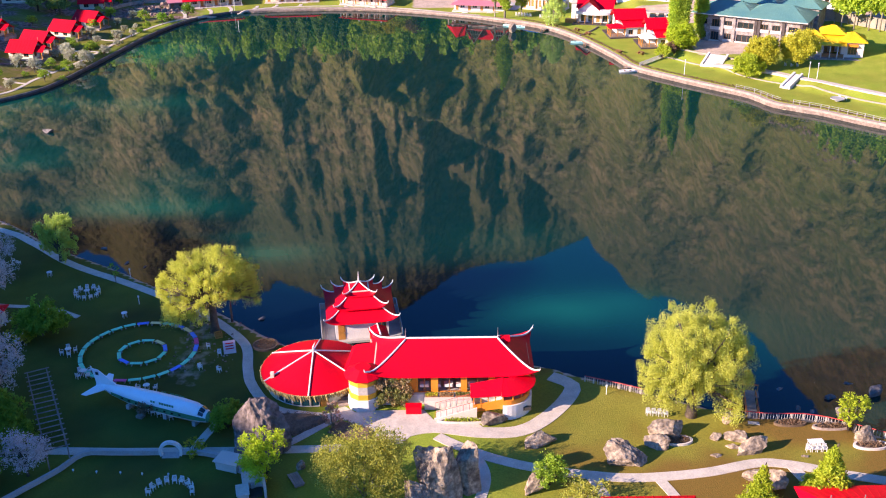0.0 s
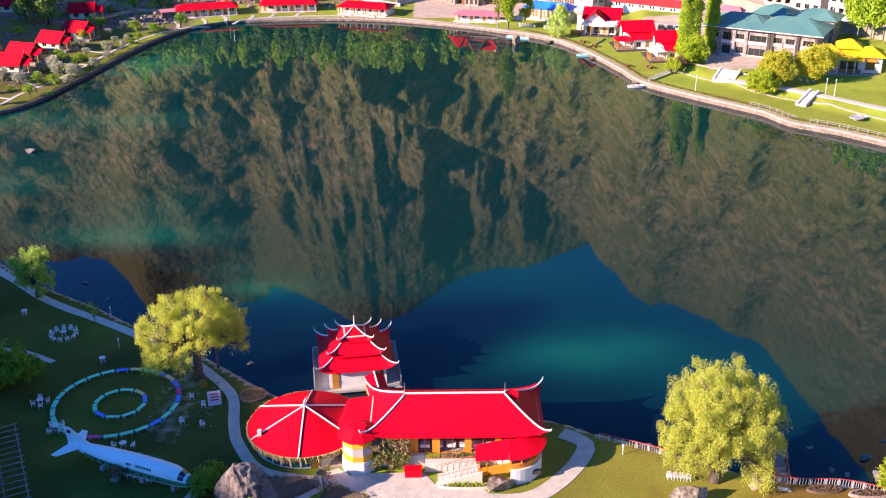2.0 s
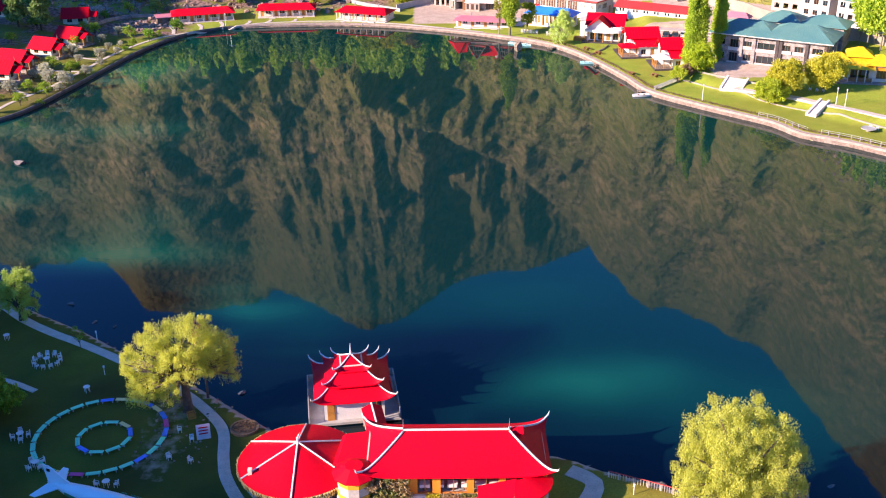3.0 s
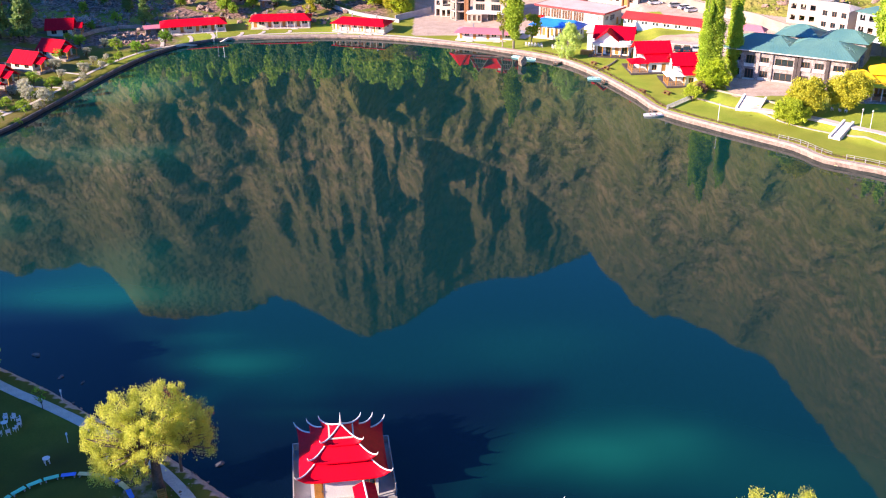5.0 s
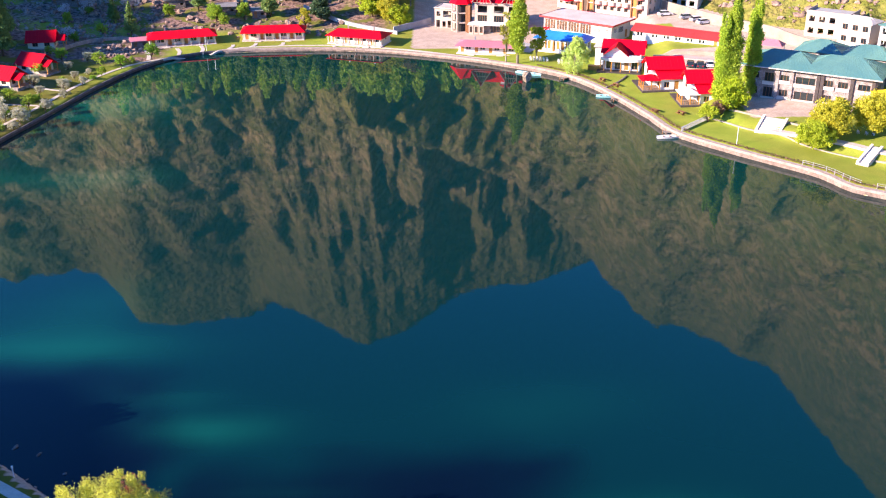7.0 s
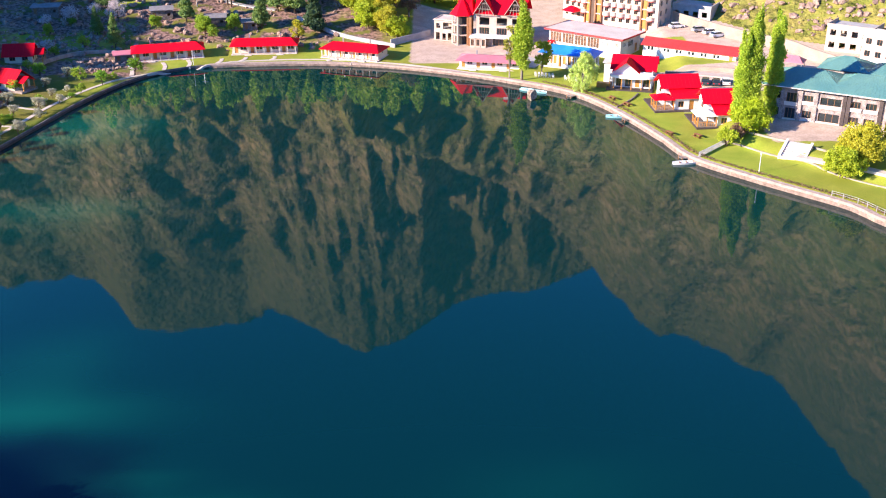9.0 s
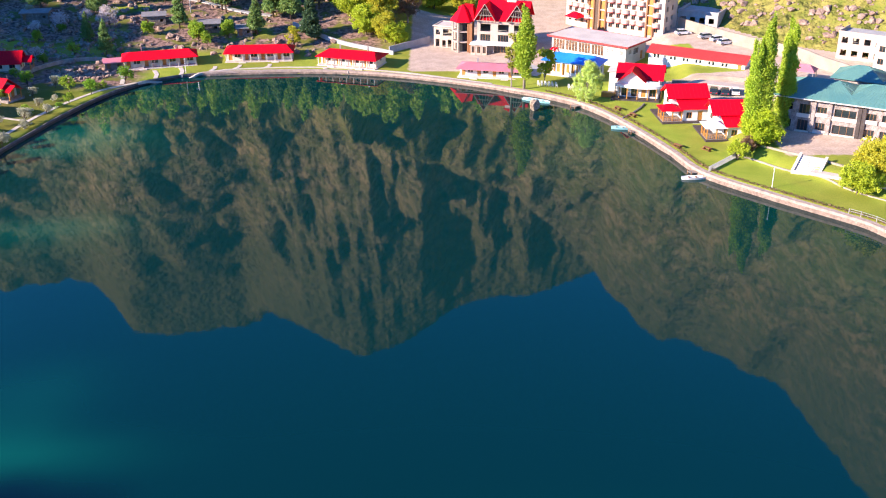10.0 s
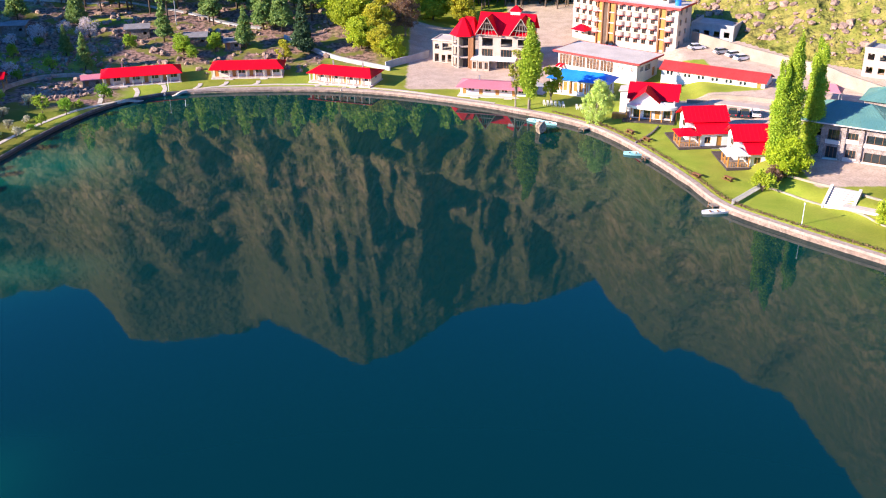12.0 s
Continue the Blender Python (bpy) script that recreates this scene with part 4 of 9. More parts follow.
def tree_meshes(kind, seed, height, radius, leaf, bark, size=0.28, per=260, trunk=0.28, droop=0.3, lobes_n=14, low=0.3, narrow=0.45):
    """Trunk and crown meshes for a tree: broad, willow, poplar, conifer, bush."""
    rng = np.random.default_rng(seed)
    lob = []
    if kind == "poplar":
        for k in range(lobes_n):
            f = (k + 0.5) / lobes_n
            r = radius * (0.55 + 0.75 * math.sin(math.pi * min(1, f * 1.02)) ** 0.7) * (1 - 0.6 * f * f)
            lob.append((rng.normal(0, radius * 0.18), rng.normal(0, radius * 0.18), height * (low + (1 - low) * f), max(0.25, r * 0.8), height * 0.085))
        ends = [(l[0], l[1], l[2]) for l in lob[::2]]
    elif kind == "conifer":
        for k in range(lobes_n):
            f = k / lobes_n
            r = radius * (1 - f) * rng.uniform(0.85, 1.15) + 0.15
            for j in range(5):
                a = rng.uniform(0, 6.28)
                lob.append((math.cos(a) * r * 0.55, math.sin(a) * r * 0.55, height * (low + (1 - low) * f) - r * 0.15, r * 0.5, height * 0.028 + r * 0.12))
        ends = [(0, 0, height * 0.97)]
    else:
        for k in range(lobes_n):
            u, a = rng.uniform(-0.75, 1.0), rng.uniform(0, 6.28)
            rr = radius * math.sqrt(max(0.05, 1 - u * u * 0.85)) * rng.uniform(0.35, 0.82)
            zc = height * (low + (1 - low) * (0.5 + 0.42 * u))
            q = radius * rng.uniform(0.26, 0.44)
            lob.append((math.cos(a) * rr, math.sin(a) * rr, zc, q, q * (1.25 if kind == "willow" else 0.85)))
            if kind == "willow" and u < 0.45:
                lob.append((math.cos(a) * rr * 1.12, math.sin(a) * rr * 1.12, zc - q * 1.3, q * 0.55, q * 1.25))
        ends = [(l[0], l[1], l[2]) for l in lob[:: max(1, len(lob) // 9)]]
    cloud = lobes_cloud(rng, lob, per, clumps=0 if kind in ("conifer", "poplar") else 16)
    cloud = cloud[cloud[:, 2] > 0.15]
    crown = cards_mesh("crown", leaf_cards(cloud, size, rng, droop, narrow), leaf)
    fork = height * (0.92 if kind in ("poplar", "conifer") else low * 0.8)
    if kind == "bush":
        stem = Solid()
        for e in ends:
            stem.tube([(0, 0, -0.2), (e[0] * 0.5, e[1] * 0.5, e[2] * 0.6), e], [trunk * 0.5, trunk * 0.35, 0.02], 5)
    else:
        stem = limbs(Solid(), rng, trunk, fork, ends)
    tm = stem.mesh("trunk", True)
    tm.materials.append(bark)
    return tm, crown


def plant(name, meshes, label, category, x, y, turn=0.0, size=1.0, group="", z=None):
    tm, crown = meshes
    z = ground_z(x, y) if z is None else z
    t = thing(name, label, category, pose(x, y, z, 0, 0, turn) @ Matrix.Scale(size, 4), group)
    part("trunk", tm, None, t)
    part("crown", crown, None, t)
    return t


def boulder(seed, rx, ry, rz, rough=0.35, detail=3, taper=0.0, lean=0.0):
    """A cut, craggy stone: a noisy sphere with some flats."""
    rng = random.Random(seed)
    bm = bmesh.new()
    bmesh.ops.create_icosphere(bm, subdivisions=detail, radius=1.0)
    off = Vector((rng.uniform(0, 50), rng.uniform(0, 50), rng.uniform(0, 50)))
    cuts = [(Vector((rng.gauss(0, 1), rng.gauss(0, 1), rng.gauss(0.2, 0.7))).normalized(), rng.uniform(0.42, 0.72)) for _ in range(13)]
    for v in bm.verts:
        p = v.co.copy()
        for nrm, d in cuts:
            k = p.dot(nrm)
            if k > d:
                p -= nrm * (k - d) * 0.97
        p.x, p.y = p.x * (1 - taper * p.z) + lean * max(0, p.z), p.y * (1 - taper * p.z)
        p *= 1 + rough * (noise.noise(p * 1.4 + off) * 0.45 - abs(noise.noise(p * 3.4 + off)) * 0.45 + noise.noise(p * 8 + off) * 0.16 - abs(noise.noise(p * 17 + off)) * 0.10)
        v.co = Vector((p.x * rx, p.y * ry, p.z * rz))
    me = bpy.data.meshes.new("boulder")
    bm.to_mesh(me)
    bm.free()
    return me


def place_boulder(seed, x, y, rx, ry, rz, turn=0.0, label="", material=None, sink=0.35, z=None, name="boulder", detail=4, taper=0.0, lean=0.0):
    me = boulder(seed, rx * 1.12, ry * 1.12, rz * 1.12, detail=detail, taper=taper, lean=lean)
    z = ground_z(x, y) if z is None else z
    return whole(name, me, material or ROCK, label or "craggy grey-brown boulder lying on the lawn", "rock", pose(x, y, z + rz * (1 - sink) - 0.15, 0, 0, turn), "boulders")


def ribbon(name, pts, width, material, label, category, lift=0.05, step=0.8, depth=0.5, kind="structure"):
    """A paved strip draped on the ground."""
    line = smooth_line([(x, y, 0) for x, y in pts], step)
    xs, ys = np.array([p.x for p in line]), np.array([p.y for p in line])
    tx, ty = np.gradient(xs), np.gradient(ys)
    ln = np.hypot(tx, ty) + 1e-9
    nx, ny = -ty / ln, tx / ln
    cols = []
    for k in (-0.5, 0.0, 0.5):
        px, py = xs + nx * width * k, ys + ny * width * k
        cols.append((px, py, relief(px, py)[0]))
    zc = np.maximum.reduce([c[2] for c in cols]) + lift
    s = Solid()
    rings = [[(cols[0][0][i], cols[0][1][i], zc[i] - depth), (cols[2][0][i], cols[2][1][i], zc[i] - depth), (cols[2][0][i], cols[2][1][i], zc[i]), (cols[0][0][i], cols[0][1][i], zc[i])] for i in range(len(xs))]
    s.loft(rings)
    return whole(name, s, material, label, category, kind=kind)


# ---------------- garden furniture ----------------
def chair_template(material, label):
    t = thing("garden_chair", label, "chair", pose(0, 0, -50) @ Matrix.Scale(0.88, 4), "garden chairs")
    part("seat", Solid().box(-0.25, 0.25, -0.24, 0.24, 0.40, 0.45), material, t)
    b = Solid()
    for k in range(4):
        b.box(-0.24 + k * 0.13, -0.15 + k * 0.13, 0.22, 0.26, 0.45, 0.88)
    b.box(-0.25, 0.25, 0.22, 0.27, 0.84, 0.92)
    part("backrest", b, material, t)
    for sx in (-1, 1):
        part("armrest", Solid().box(sx * 0.25 - 0.03, sx * 0.25 + 0.03, -0.22, 0.24, 0.64, 0.68), material, t)
        for sy in (-1, 1):
            part("leg", Solid().box(sx * 0.22 - 0.03, sx * 0.22 + 0.03, sy * 0.20 - 0.03, sy * 0.20 + 0.03, 0, 0.66 if sy < 0 else 0.42), material, t)
    return t


def table_template(material, label, round_top=True):
    t = thing("garden_table", label, "table", pose(0, 0, -50), "garden tables")
    s = Solid()
    if round_top:
        s.loft([[(0.4 * math.cos(a * math.pi / 8), 0.4 * math.sin(a * math.pi / 8), z) for a in range(16)] for z in (0.70, 0.74)])
    else:
        s.box(-0.8, 0.8, -0.4, 0.4, 0.70, 0.74)
    part("tabletop", s, material, t)
    for k in range(4):
        a = math.pi / 4 + k * math.pi / 2
        x, y = (0.3 * math.cos(a), 0.3 * math.sin(a)) if round_top else (0.95 * math.cos(a), 0.48 * math.sin(a))
        part("leg", Solid().box(x - 0.03, x + 0.03, y - 0.03, y + 0.03, 0, 0.70), material, t)
    return t
# ================= near shore: the red-roofed restaurant =================
def curled_roof(cx, cy, hx, hy, z0, z1, tx, ty, lift, n=16, m=10, thick=0.12, snap=4):
    """A concave four-sided roof with upswept corners. Returns the roof and its four corner lines."""
    def ring(s, drop=0.0):
        pts = []
        for side in range(4):
            for k in range(n):
                u = -1 + 2 * k / n
                ex, ey = hx + (tx - hx) * s, hy + (ty - hy) * s
                x, y = {0: (u * ex, -ey), 1: (ex, u * ey), 2: (-u * ex, ey), 3: (-ex, -u * ey)}[side]
                c = abs(u) ** 8
                z = z0 + (z1 - z0) * (0.84 * s + 0.16 * s * s) + lift * c * (1 - s) ** snap
                g = 1 + 0.035 * c * (1 - s) ** 2
                pts.append((cx + x * g, cy + y * g, z - drop))
        return pts
    rings = [ring(0, thick), *(ring(k / m) for k in range(m + 1))]
    roof = Solid().loft(rings, caps=True)
    lines = [[rings[1 + k][j * n] for k in range(m + 1)] for j in range(4)]
    return roof, lines


def corner_ridge(line, lift=0.5, out=0.45, r=0.1):
    """A white ridge tile line that ends in a curl past the eave."""
    p = [Vector(q) for q in line]
    d = (p[0] - p[2])
    d.z = 0
    d.normalize()
    tip = [p[0] + d * out * 1.0 + Vector((0, 0, lift)), p[0] + d * out * 0.75 + Vector((0, 0, lift * 0.5)), p[0] + d * out * 0.35 + Vector((0, 0, lift * 0.12 + 0.02))]
    pts = tip + [q + Vector((0, 0, 0.06)) for q in p]
    return Solid().tube(pts, [r * 0.35, r * 0.7, r] + [r] * len(p), 6)


def main_hall():
    t = thing("restaurant_hall", "long restaurant with red curled hip roof, orange posts and white base", "restaurant", pose(0, 0, 0))
    roof, lines = curled_roof(1.25, 62.35, 9.2, 4.45, 5.15, 7.55, 5.25, 0.25, 0.8, n=18, m=14, snap=8)
    part("roof", roof, RED, t, smooth=False)
    for ln in lines:
        part("ridge_curl", corner_ridge(ln, 0.5, 0.3, 0.11), WHITE, t, "white painted ridge ending in a curl", True)
    part("ridge", Solid().tube([(-4.0, 62.35, 7.60), (6.5, 62.35, 7.60)], 0.12, 8), WHITE, t, "white painted ridge line")
    for x in (-4.0, 6.5):
        part("finial", Solid().tube([(x, 62.35, 7.6), (x, 62.35, 8.9)], [0.07, 0.02], 6), METAL, t)
    part("roof_vent", gable_roof(Solid().box(7.0, 7.7, 62.3, 63.0, 6.3, 7.2), 6.8, 7.9, 62.1, 63.2, 7.2, 0.5), RED, t)
    # dining room behind the posts
    fz = 2.75
    part("floor_slab", Solid().box(-7.6, 10.0, 58.5, 65.4, fz - 0.25, fz), CONCRETE, t)
    holes = [(-2.6, -1.15, fz + 0.05, 4.85), (-0.35, 2.2, fz + 0.05, 4.85), (2.9, 5.3, fz + 0.05, 4.85), (6.0, 8.2, fz + 0.05, 4.85)]
    part("front_wall", Solid().wall("x", 58.55, 0.3, -7.6, 10.0, fz, 5.25, holes), ORANGE, t, "orange painted posts and lintel")
    part("back_wall", Solid().wall("x", 65.4, -0.25, -7.6, 10.0, 1.0, 5.4, [(-5, 8, 3.4, 4.8)]), CREAM, t)
    for x, th in ((-7.6, 0.25), (10.0, -0.25)):
        part("side_wall", Solid().wall("y", x, th, 58.9, 65.1, 1.0, 5.4), CREAM, t)
    for a0, a1, z0, z1 in holes:
        s = Solid()
        s.box(a0, a1, 58.65, 58.75, z0, z0 + 0.06).box(a0, a1, 58.65, 58.75, z1 - 0.08, z1).box((a0 + a1) / 2 - 0.04, (a0 + a1) / 2 + 0.04, 58.65, 58.75, z0 + 0.06, z1 - 0.08)
        part("window_frame", s, WOOD, t, "brown frame of an open window")
    # base and terrace
    part("base_wall", Solid().wall("x", 58.5, 0.3, -7.6, 10.0, 0.6, fz - 0.25), WHITE, t)
    part("terrace", Solid().box(-1.9, 3.4, 57.4, 58.5, 0.6, 2.35), PLASTER, t, "cream plastered terrace")
    for k in range(12):
        f = k / 12
        part("ramp_step", Solid().box(-0.6 + f * 4.3, -0.6 + (k + 1) / 12 * 4.3, 55.6, 57.1, 0.6, 1.25 + f * 1.25), PLASTER, t, "cream plastered step")
    part("ramp_wall", Solid().loft([[(-0.8, 55.3, 0.6), (3.9, 55.3, 0.6), (3.9, 55.3, 2.7), (-0.8, 55.3, 1.35)], [(-0.8, 55.55, 0.6), (3.9, 55.55, 0.6), (3.9, 55.55, 2.7), (-0.8, 55.55, 1.35)]]), PLASTER, t)
    for yy in (55.4, 57.2):
        rail = Solid()
        for k in range(8):
            f = k / 7
            rail.tube([(-0.7 + f * 4.4, yy, 1.3 + f * 1.3), (-0.7 + f * 4.4, yy, 2.1 + f * 1.3)], 0.018, 4)
        rail.tube([(-0.7, yy, 2.2), (3.7, yy, 3.5)], 0.025, 5)
        part("handrail", rail, RED_OLD, t, "thin red metal handrail")
    # veranda under the lower roof, on a rounded white wall
    def arc(r, z, a0=-95, a1=15, k=12, cx=7.0, cy=58.4):
        return [(cx + r * math.cos(radians(a0 + (a1 - a0) * i / k)), cy + r * math.sin(radians(a0 + (a1 - a0) * i / k)), z) for i in range(k + 1)]
    s = Solid()
    lo, hi = arc(3.15, 0.4), arc(3.15, 2.95)
    s.loft([[*lo, (7, 58.9, 0.4)], [*hi, (7, 58.9, 2.95)]])
    part("curved_wall", s, WHITE, t, "white rounded plaster wall")
    part("vent_grille", Solid().box(9.05, 9.9, 55.9, 56.35, 1.95, 2.3), DARK, t)
    s = Solid()
    for z0, z1, r in ((2.95, 3.55, 2.95), (4.25, 4.6, 2.95)):
        s.loft([[*arc(r, z0), *reversed(arc(r - 0.15, z0))], [*arc(r, z1), *reversed(arc(r - 0.15, z1))]])
    s.loft([[(3.5, 55.75, 1.9), (6.8, 55.6, 2.5), (6.8, 55.8, 2.5), (3.5, 55.95, 1.9)], [(3.5, 55.75, 2.75), (6.8, 55.6, 3.55), (6.8, 55.8, 3.55), (3.5, 55.95, 2.75)]])
    part("parapet", s, ORANGE, t, "orange veranda parapet")
    for k, a in enumerate(range(-95, 20, 22)):
        x, y = 7.0 + 2.88 * math.cos(radians(a)), 58.4 + 2.88 * math.sin(radians(a))
        part("post", Solid().box(x - 0.07, x + 0.07, y - 0.07, y + 0.07, 3.5, 4.4), ORANGE, t)
    for k in range(5):
        x = 3.55 + k * 0.8
        part("post", Solid().box(x - 0.05, x + 0.05, 55.78, 55.9, 2.7 + k * 0.2, 3.95 + k * 0.1), ORANGE, t)
    part("veranda_floor", Solid().loft([[*arc(2.8, 2.96), (7, 58.9, 2.96)], [*arc(2.8, 3.0), (7, 58.9, 3.0)]]), CONCRETE, t)
    s = Solid()
    outer, inner = arc(3.55, 4.55, -98, 20, 8), arc(0.9, 5.15, -98, 20, 8)
    s.loft([[(*q[:2], q[2] - 0.1), q, r, (*r[:2], r[2] - 0.1)] for q, r in zip(outer, inner)])
    s.loft([[(3.2, 55.4, 4.0), (6.5, 54.95, 4.48), (6.9, 57.6, 5.1), (3.2, 57.2, 4.6)], [(3.2, 55.4, 4.1), (6.5, 54.95, 4.58), (6.9, 57.6, 5.2), (3.2, 57.2, 4.7)]])
    part("lower_roof", s, RED, t, "red lean-to roof over the veranda")
    # corner turret with amber walls
    def hexa(r, z, cx=-8.7, cy=58.9, k=10):
        return [(cx + r * math.cos(2 * math.pi * i / k), cy + r * math.sin(2 * math.pi * i / k), z) for i in range(k)]
    part("turret_base", Solid().loft([hexa(1.95, 0.5), hexa(1.85, 2.6)]), WHITE, t, "white rounded turret base")
    part("turret", Solid().loft([hexa(1.75, 2.6), hexa(1.75, 3.25)]).loft([hexa(1.75, 4.3), hexa(1.75, 5.2)]), AMBER, t, "amber painted turret bands")
    part("turret_window", Solid().loft([hexa(1.68, 3.25), hexa(1.68, 4.3)]), FLATROOF, t, "pale window screen")
    s = Solid().loft([hexa(2.2, 5.15), hexa(2.2, 5.25), hexa(0.9, 6.0)])
    s.loft([[(-11.0, 60.4, 4.8), (-7.4, 60.4, 4.8), (-7.4, 65.4, 4.8), (-10.4, 65.4, 4.8)], [(-10.6, 60.4, 4.95), (-7.4, 60.4, 5.35), (-7.4, 65.4, 5.4), (-10.0, 65.4, 5.05)]])
    part("link_roof", s, RED, t, "red roof between hall and turret")
    part("link_wall", Solid().box(-10.2, -7.6, 60.4, 65.2, 0.6, 4.8), CREAM, t)
    # dining tables seen through the openings
    for k in range(8):
        x = -1.9 + k * 1.36
        d = thing("dining_table", "dark dining table with white cloth in the restaurant", "table", pose(x, 59.25, fz), "dining tables")
        part("tabletop", Solid().box(-0.5, 0.5, -0.36, 0.36, 0.45, 0.8), WHITE, d)
        part("pedestal", Solid().tube([(0, 0, 0), (0, 0, 0.72)], [0.25, 0.06], 8), WOOD, d)


main_hall()


def flower_box(x0, x1, y, z, seed):
    t = thing("flower_box", "timber flower box with dry and yellow flowers under the windows", "flower box", pose((x0 + x1) / 2, y, z), "flower boxes")
    h = (x1 - x0) / 2
    part("trough", Solid().box(-h, h, -0.16, 0.16, 0, 0.26), WOOD, t)
    rng = np.random.default_rng(seed)
    c = np.stack([rng.uniform(-h, h, 420), rng.normal(0, 0.12, 420), 0.26 + np.abs(rng.normal(0, 0.14, 420))], -1)
    tagged(part("planting", cards_mesh("planting", leaf_cards(c, 0.085, rng), (GOLD, DRYLEAF, CLIMB)[seed % 3]), None, t), kind="stuff")


for k, (x0, x1) in enumerate(((-1.8, -0.4), (-0.2, 1.4), (1.6, 3.2), (3.3, 4.9))):
    flower_box(x0, x1, 58.28, 2.36, k)


def climber():
    rng = np.random.default_rng(8)
    lobes = [(rng.uniform(-2.1, 2.1), rng.uniform(-0.35, 0.3), rng.uniform(0.2, 3.6), rng.uniform(0.35, 0.65), rng.uniform(0.35, 0.65)) for _ in range(54)]
    quads = leaf_cards(lobes_cloud(rng, lobes, 330), 0.15, rng, 0.2)
    green, dry = cards_mesh("crown", quads[: len(quads) // 2], CLIMB), cards_mesh("blossom", quads[len(quads) // 2 :], DRYLEAF)
    t = thing("climbing_shrub", "dense climbing shrub with dry flowers against the white base", "shrub", pose(-5.5, 58.1, 1.2))
    part("crown", green, None, t), part("blossom", dry, None, t)
    part("stem", Solid().tube([(0, 0.3, -0.3), (-0.5, 0.2, 1.5), (-1, 0.3, 2.8)], [0.12, 0.08, 0.03], 6), BARK, t)


climber()


def kiosk():
    t = thing("red_kiosk", "small bright red box stand by the terrace", "stand", pose(-3.1, 56.9, ground_z(-3.1, 56.9)))
    part("cabinet", Solid().box(-0.85, 0.85, -0.42, 0.42, 0, 0.92), RED, t)
    part("top", Solid().box(-0.9, 0.9, -0.47, 0.47, 0.92, 0.98), RED, t)


kiosk()


def round_hall():
    t = thing("round_hall", "round hall with red conical roof and white radiating ribs", "restaurant", pose(-14.8, 63.7, 0))
    n = 48
    ring = lambda r, z: [(r * math.cos(2 * math.pi * k / n), r * math.sin(2 * math.pi * k / n), z) for k in range(n)]  # noqa: E731
    part("roof", Solid().loft([ring(6.15, 3.05), ring(6.2, 3.15), ring(4.2, 3.85), ring(2.0, 4.6), ring(0.25, 5.15)]), RED, t)
    for k in range(6):
        a = radians(-90 + 60 * k)
        pts = [(r * math.cos(a), r * math.sin(a), z + 0.07) for r, z in ((6.25, 3.12), (4.2, 3.85), (2.0, 4.6), (0.2, 5.2))]
        part("rib", Solid().tube(pts, 0.085, 6), WHITE, t, "white painted roof rib")
    part("finial", Solid().tube([(0, 0, 5.0), (0, 0, 5.8), (0.25, 0.1, 6.4)], [0.2, 0.12, 0.03], 6), WHITE, t)
    fringe = Solid()
    for k in range(150):
        a = 2 * math.pi * k / 150
        r, d = 6.24 + random.uniform(-0.12, 0.08), random.uniform(0.45, 0.85)
        fringe.tube([(r * math.cos(a), r * math.sin(a), 3.1), (r * 0.99 * math.cos(a + 0.02), r * 0.99 * math.sin(a + 0.02), 3.1 - d)], [0.14, 0.08], 4)
    part("thatch_fringe", fringe, mat("dry_thatch", (0.58, 0.43, 0.17), 0.9, var=0.45, scale=3), t, "straw fringe below the eave")
    s = Solid()
    for k in range(n):
        a0, a1 = 2 * math.pi * k / n, 2 * math.pi * (k + 1) / n
        deg = math.degrees((a0 + a1) / 2)
        if 226 < deg < 282:
            continue
        c = [(5.6, a0), (5.6, a1), (5.35, a1), (5.35, a0)]
        s.loft([[(r * math.cos(a), r * math.sin(a), 0.4) for r, a in c], [(r * math.cos(a), r * math.sin(a), 3.2) for r, a in c]])
    part("wall", s, CREAM, t, "cream plaster wall")
    for k in range(5):
        a = radians(232 + k * 11)
        window_part(t, 1.02, 1.7, pose(5.5 * math.cos(a), 5.5 * math.sin(a), 1.25, 0, 0, math.degrees(a) + 90), WHITE, TEALGLASS, 0)
    door_part(t, 0.9, 2.0, pose(5.62 * math.cos(radians(287)), 5.62 * math.sin(radians(287)), 1.2, 0, 0, 17))
    part("roof_hatch", Solid().box(-4.7, -4.3, -2.9, -2.5, 3.2, 4.1), CREAM, t)
    part("floor", Solid().loft([ring(5.3, 0.9), ring(5.3, 1.2)]), CONCRETE, t)
    # added near-black drum; the shade behind the windows is put into its colour
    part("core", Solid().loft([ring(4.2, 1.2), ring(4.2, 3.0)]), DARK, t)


round_hall()


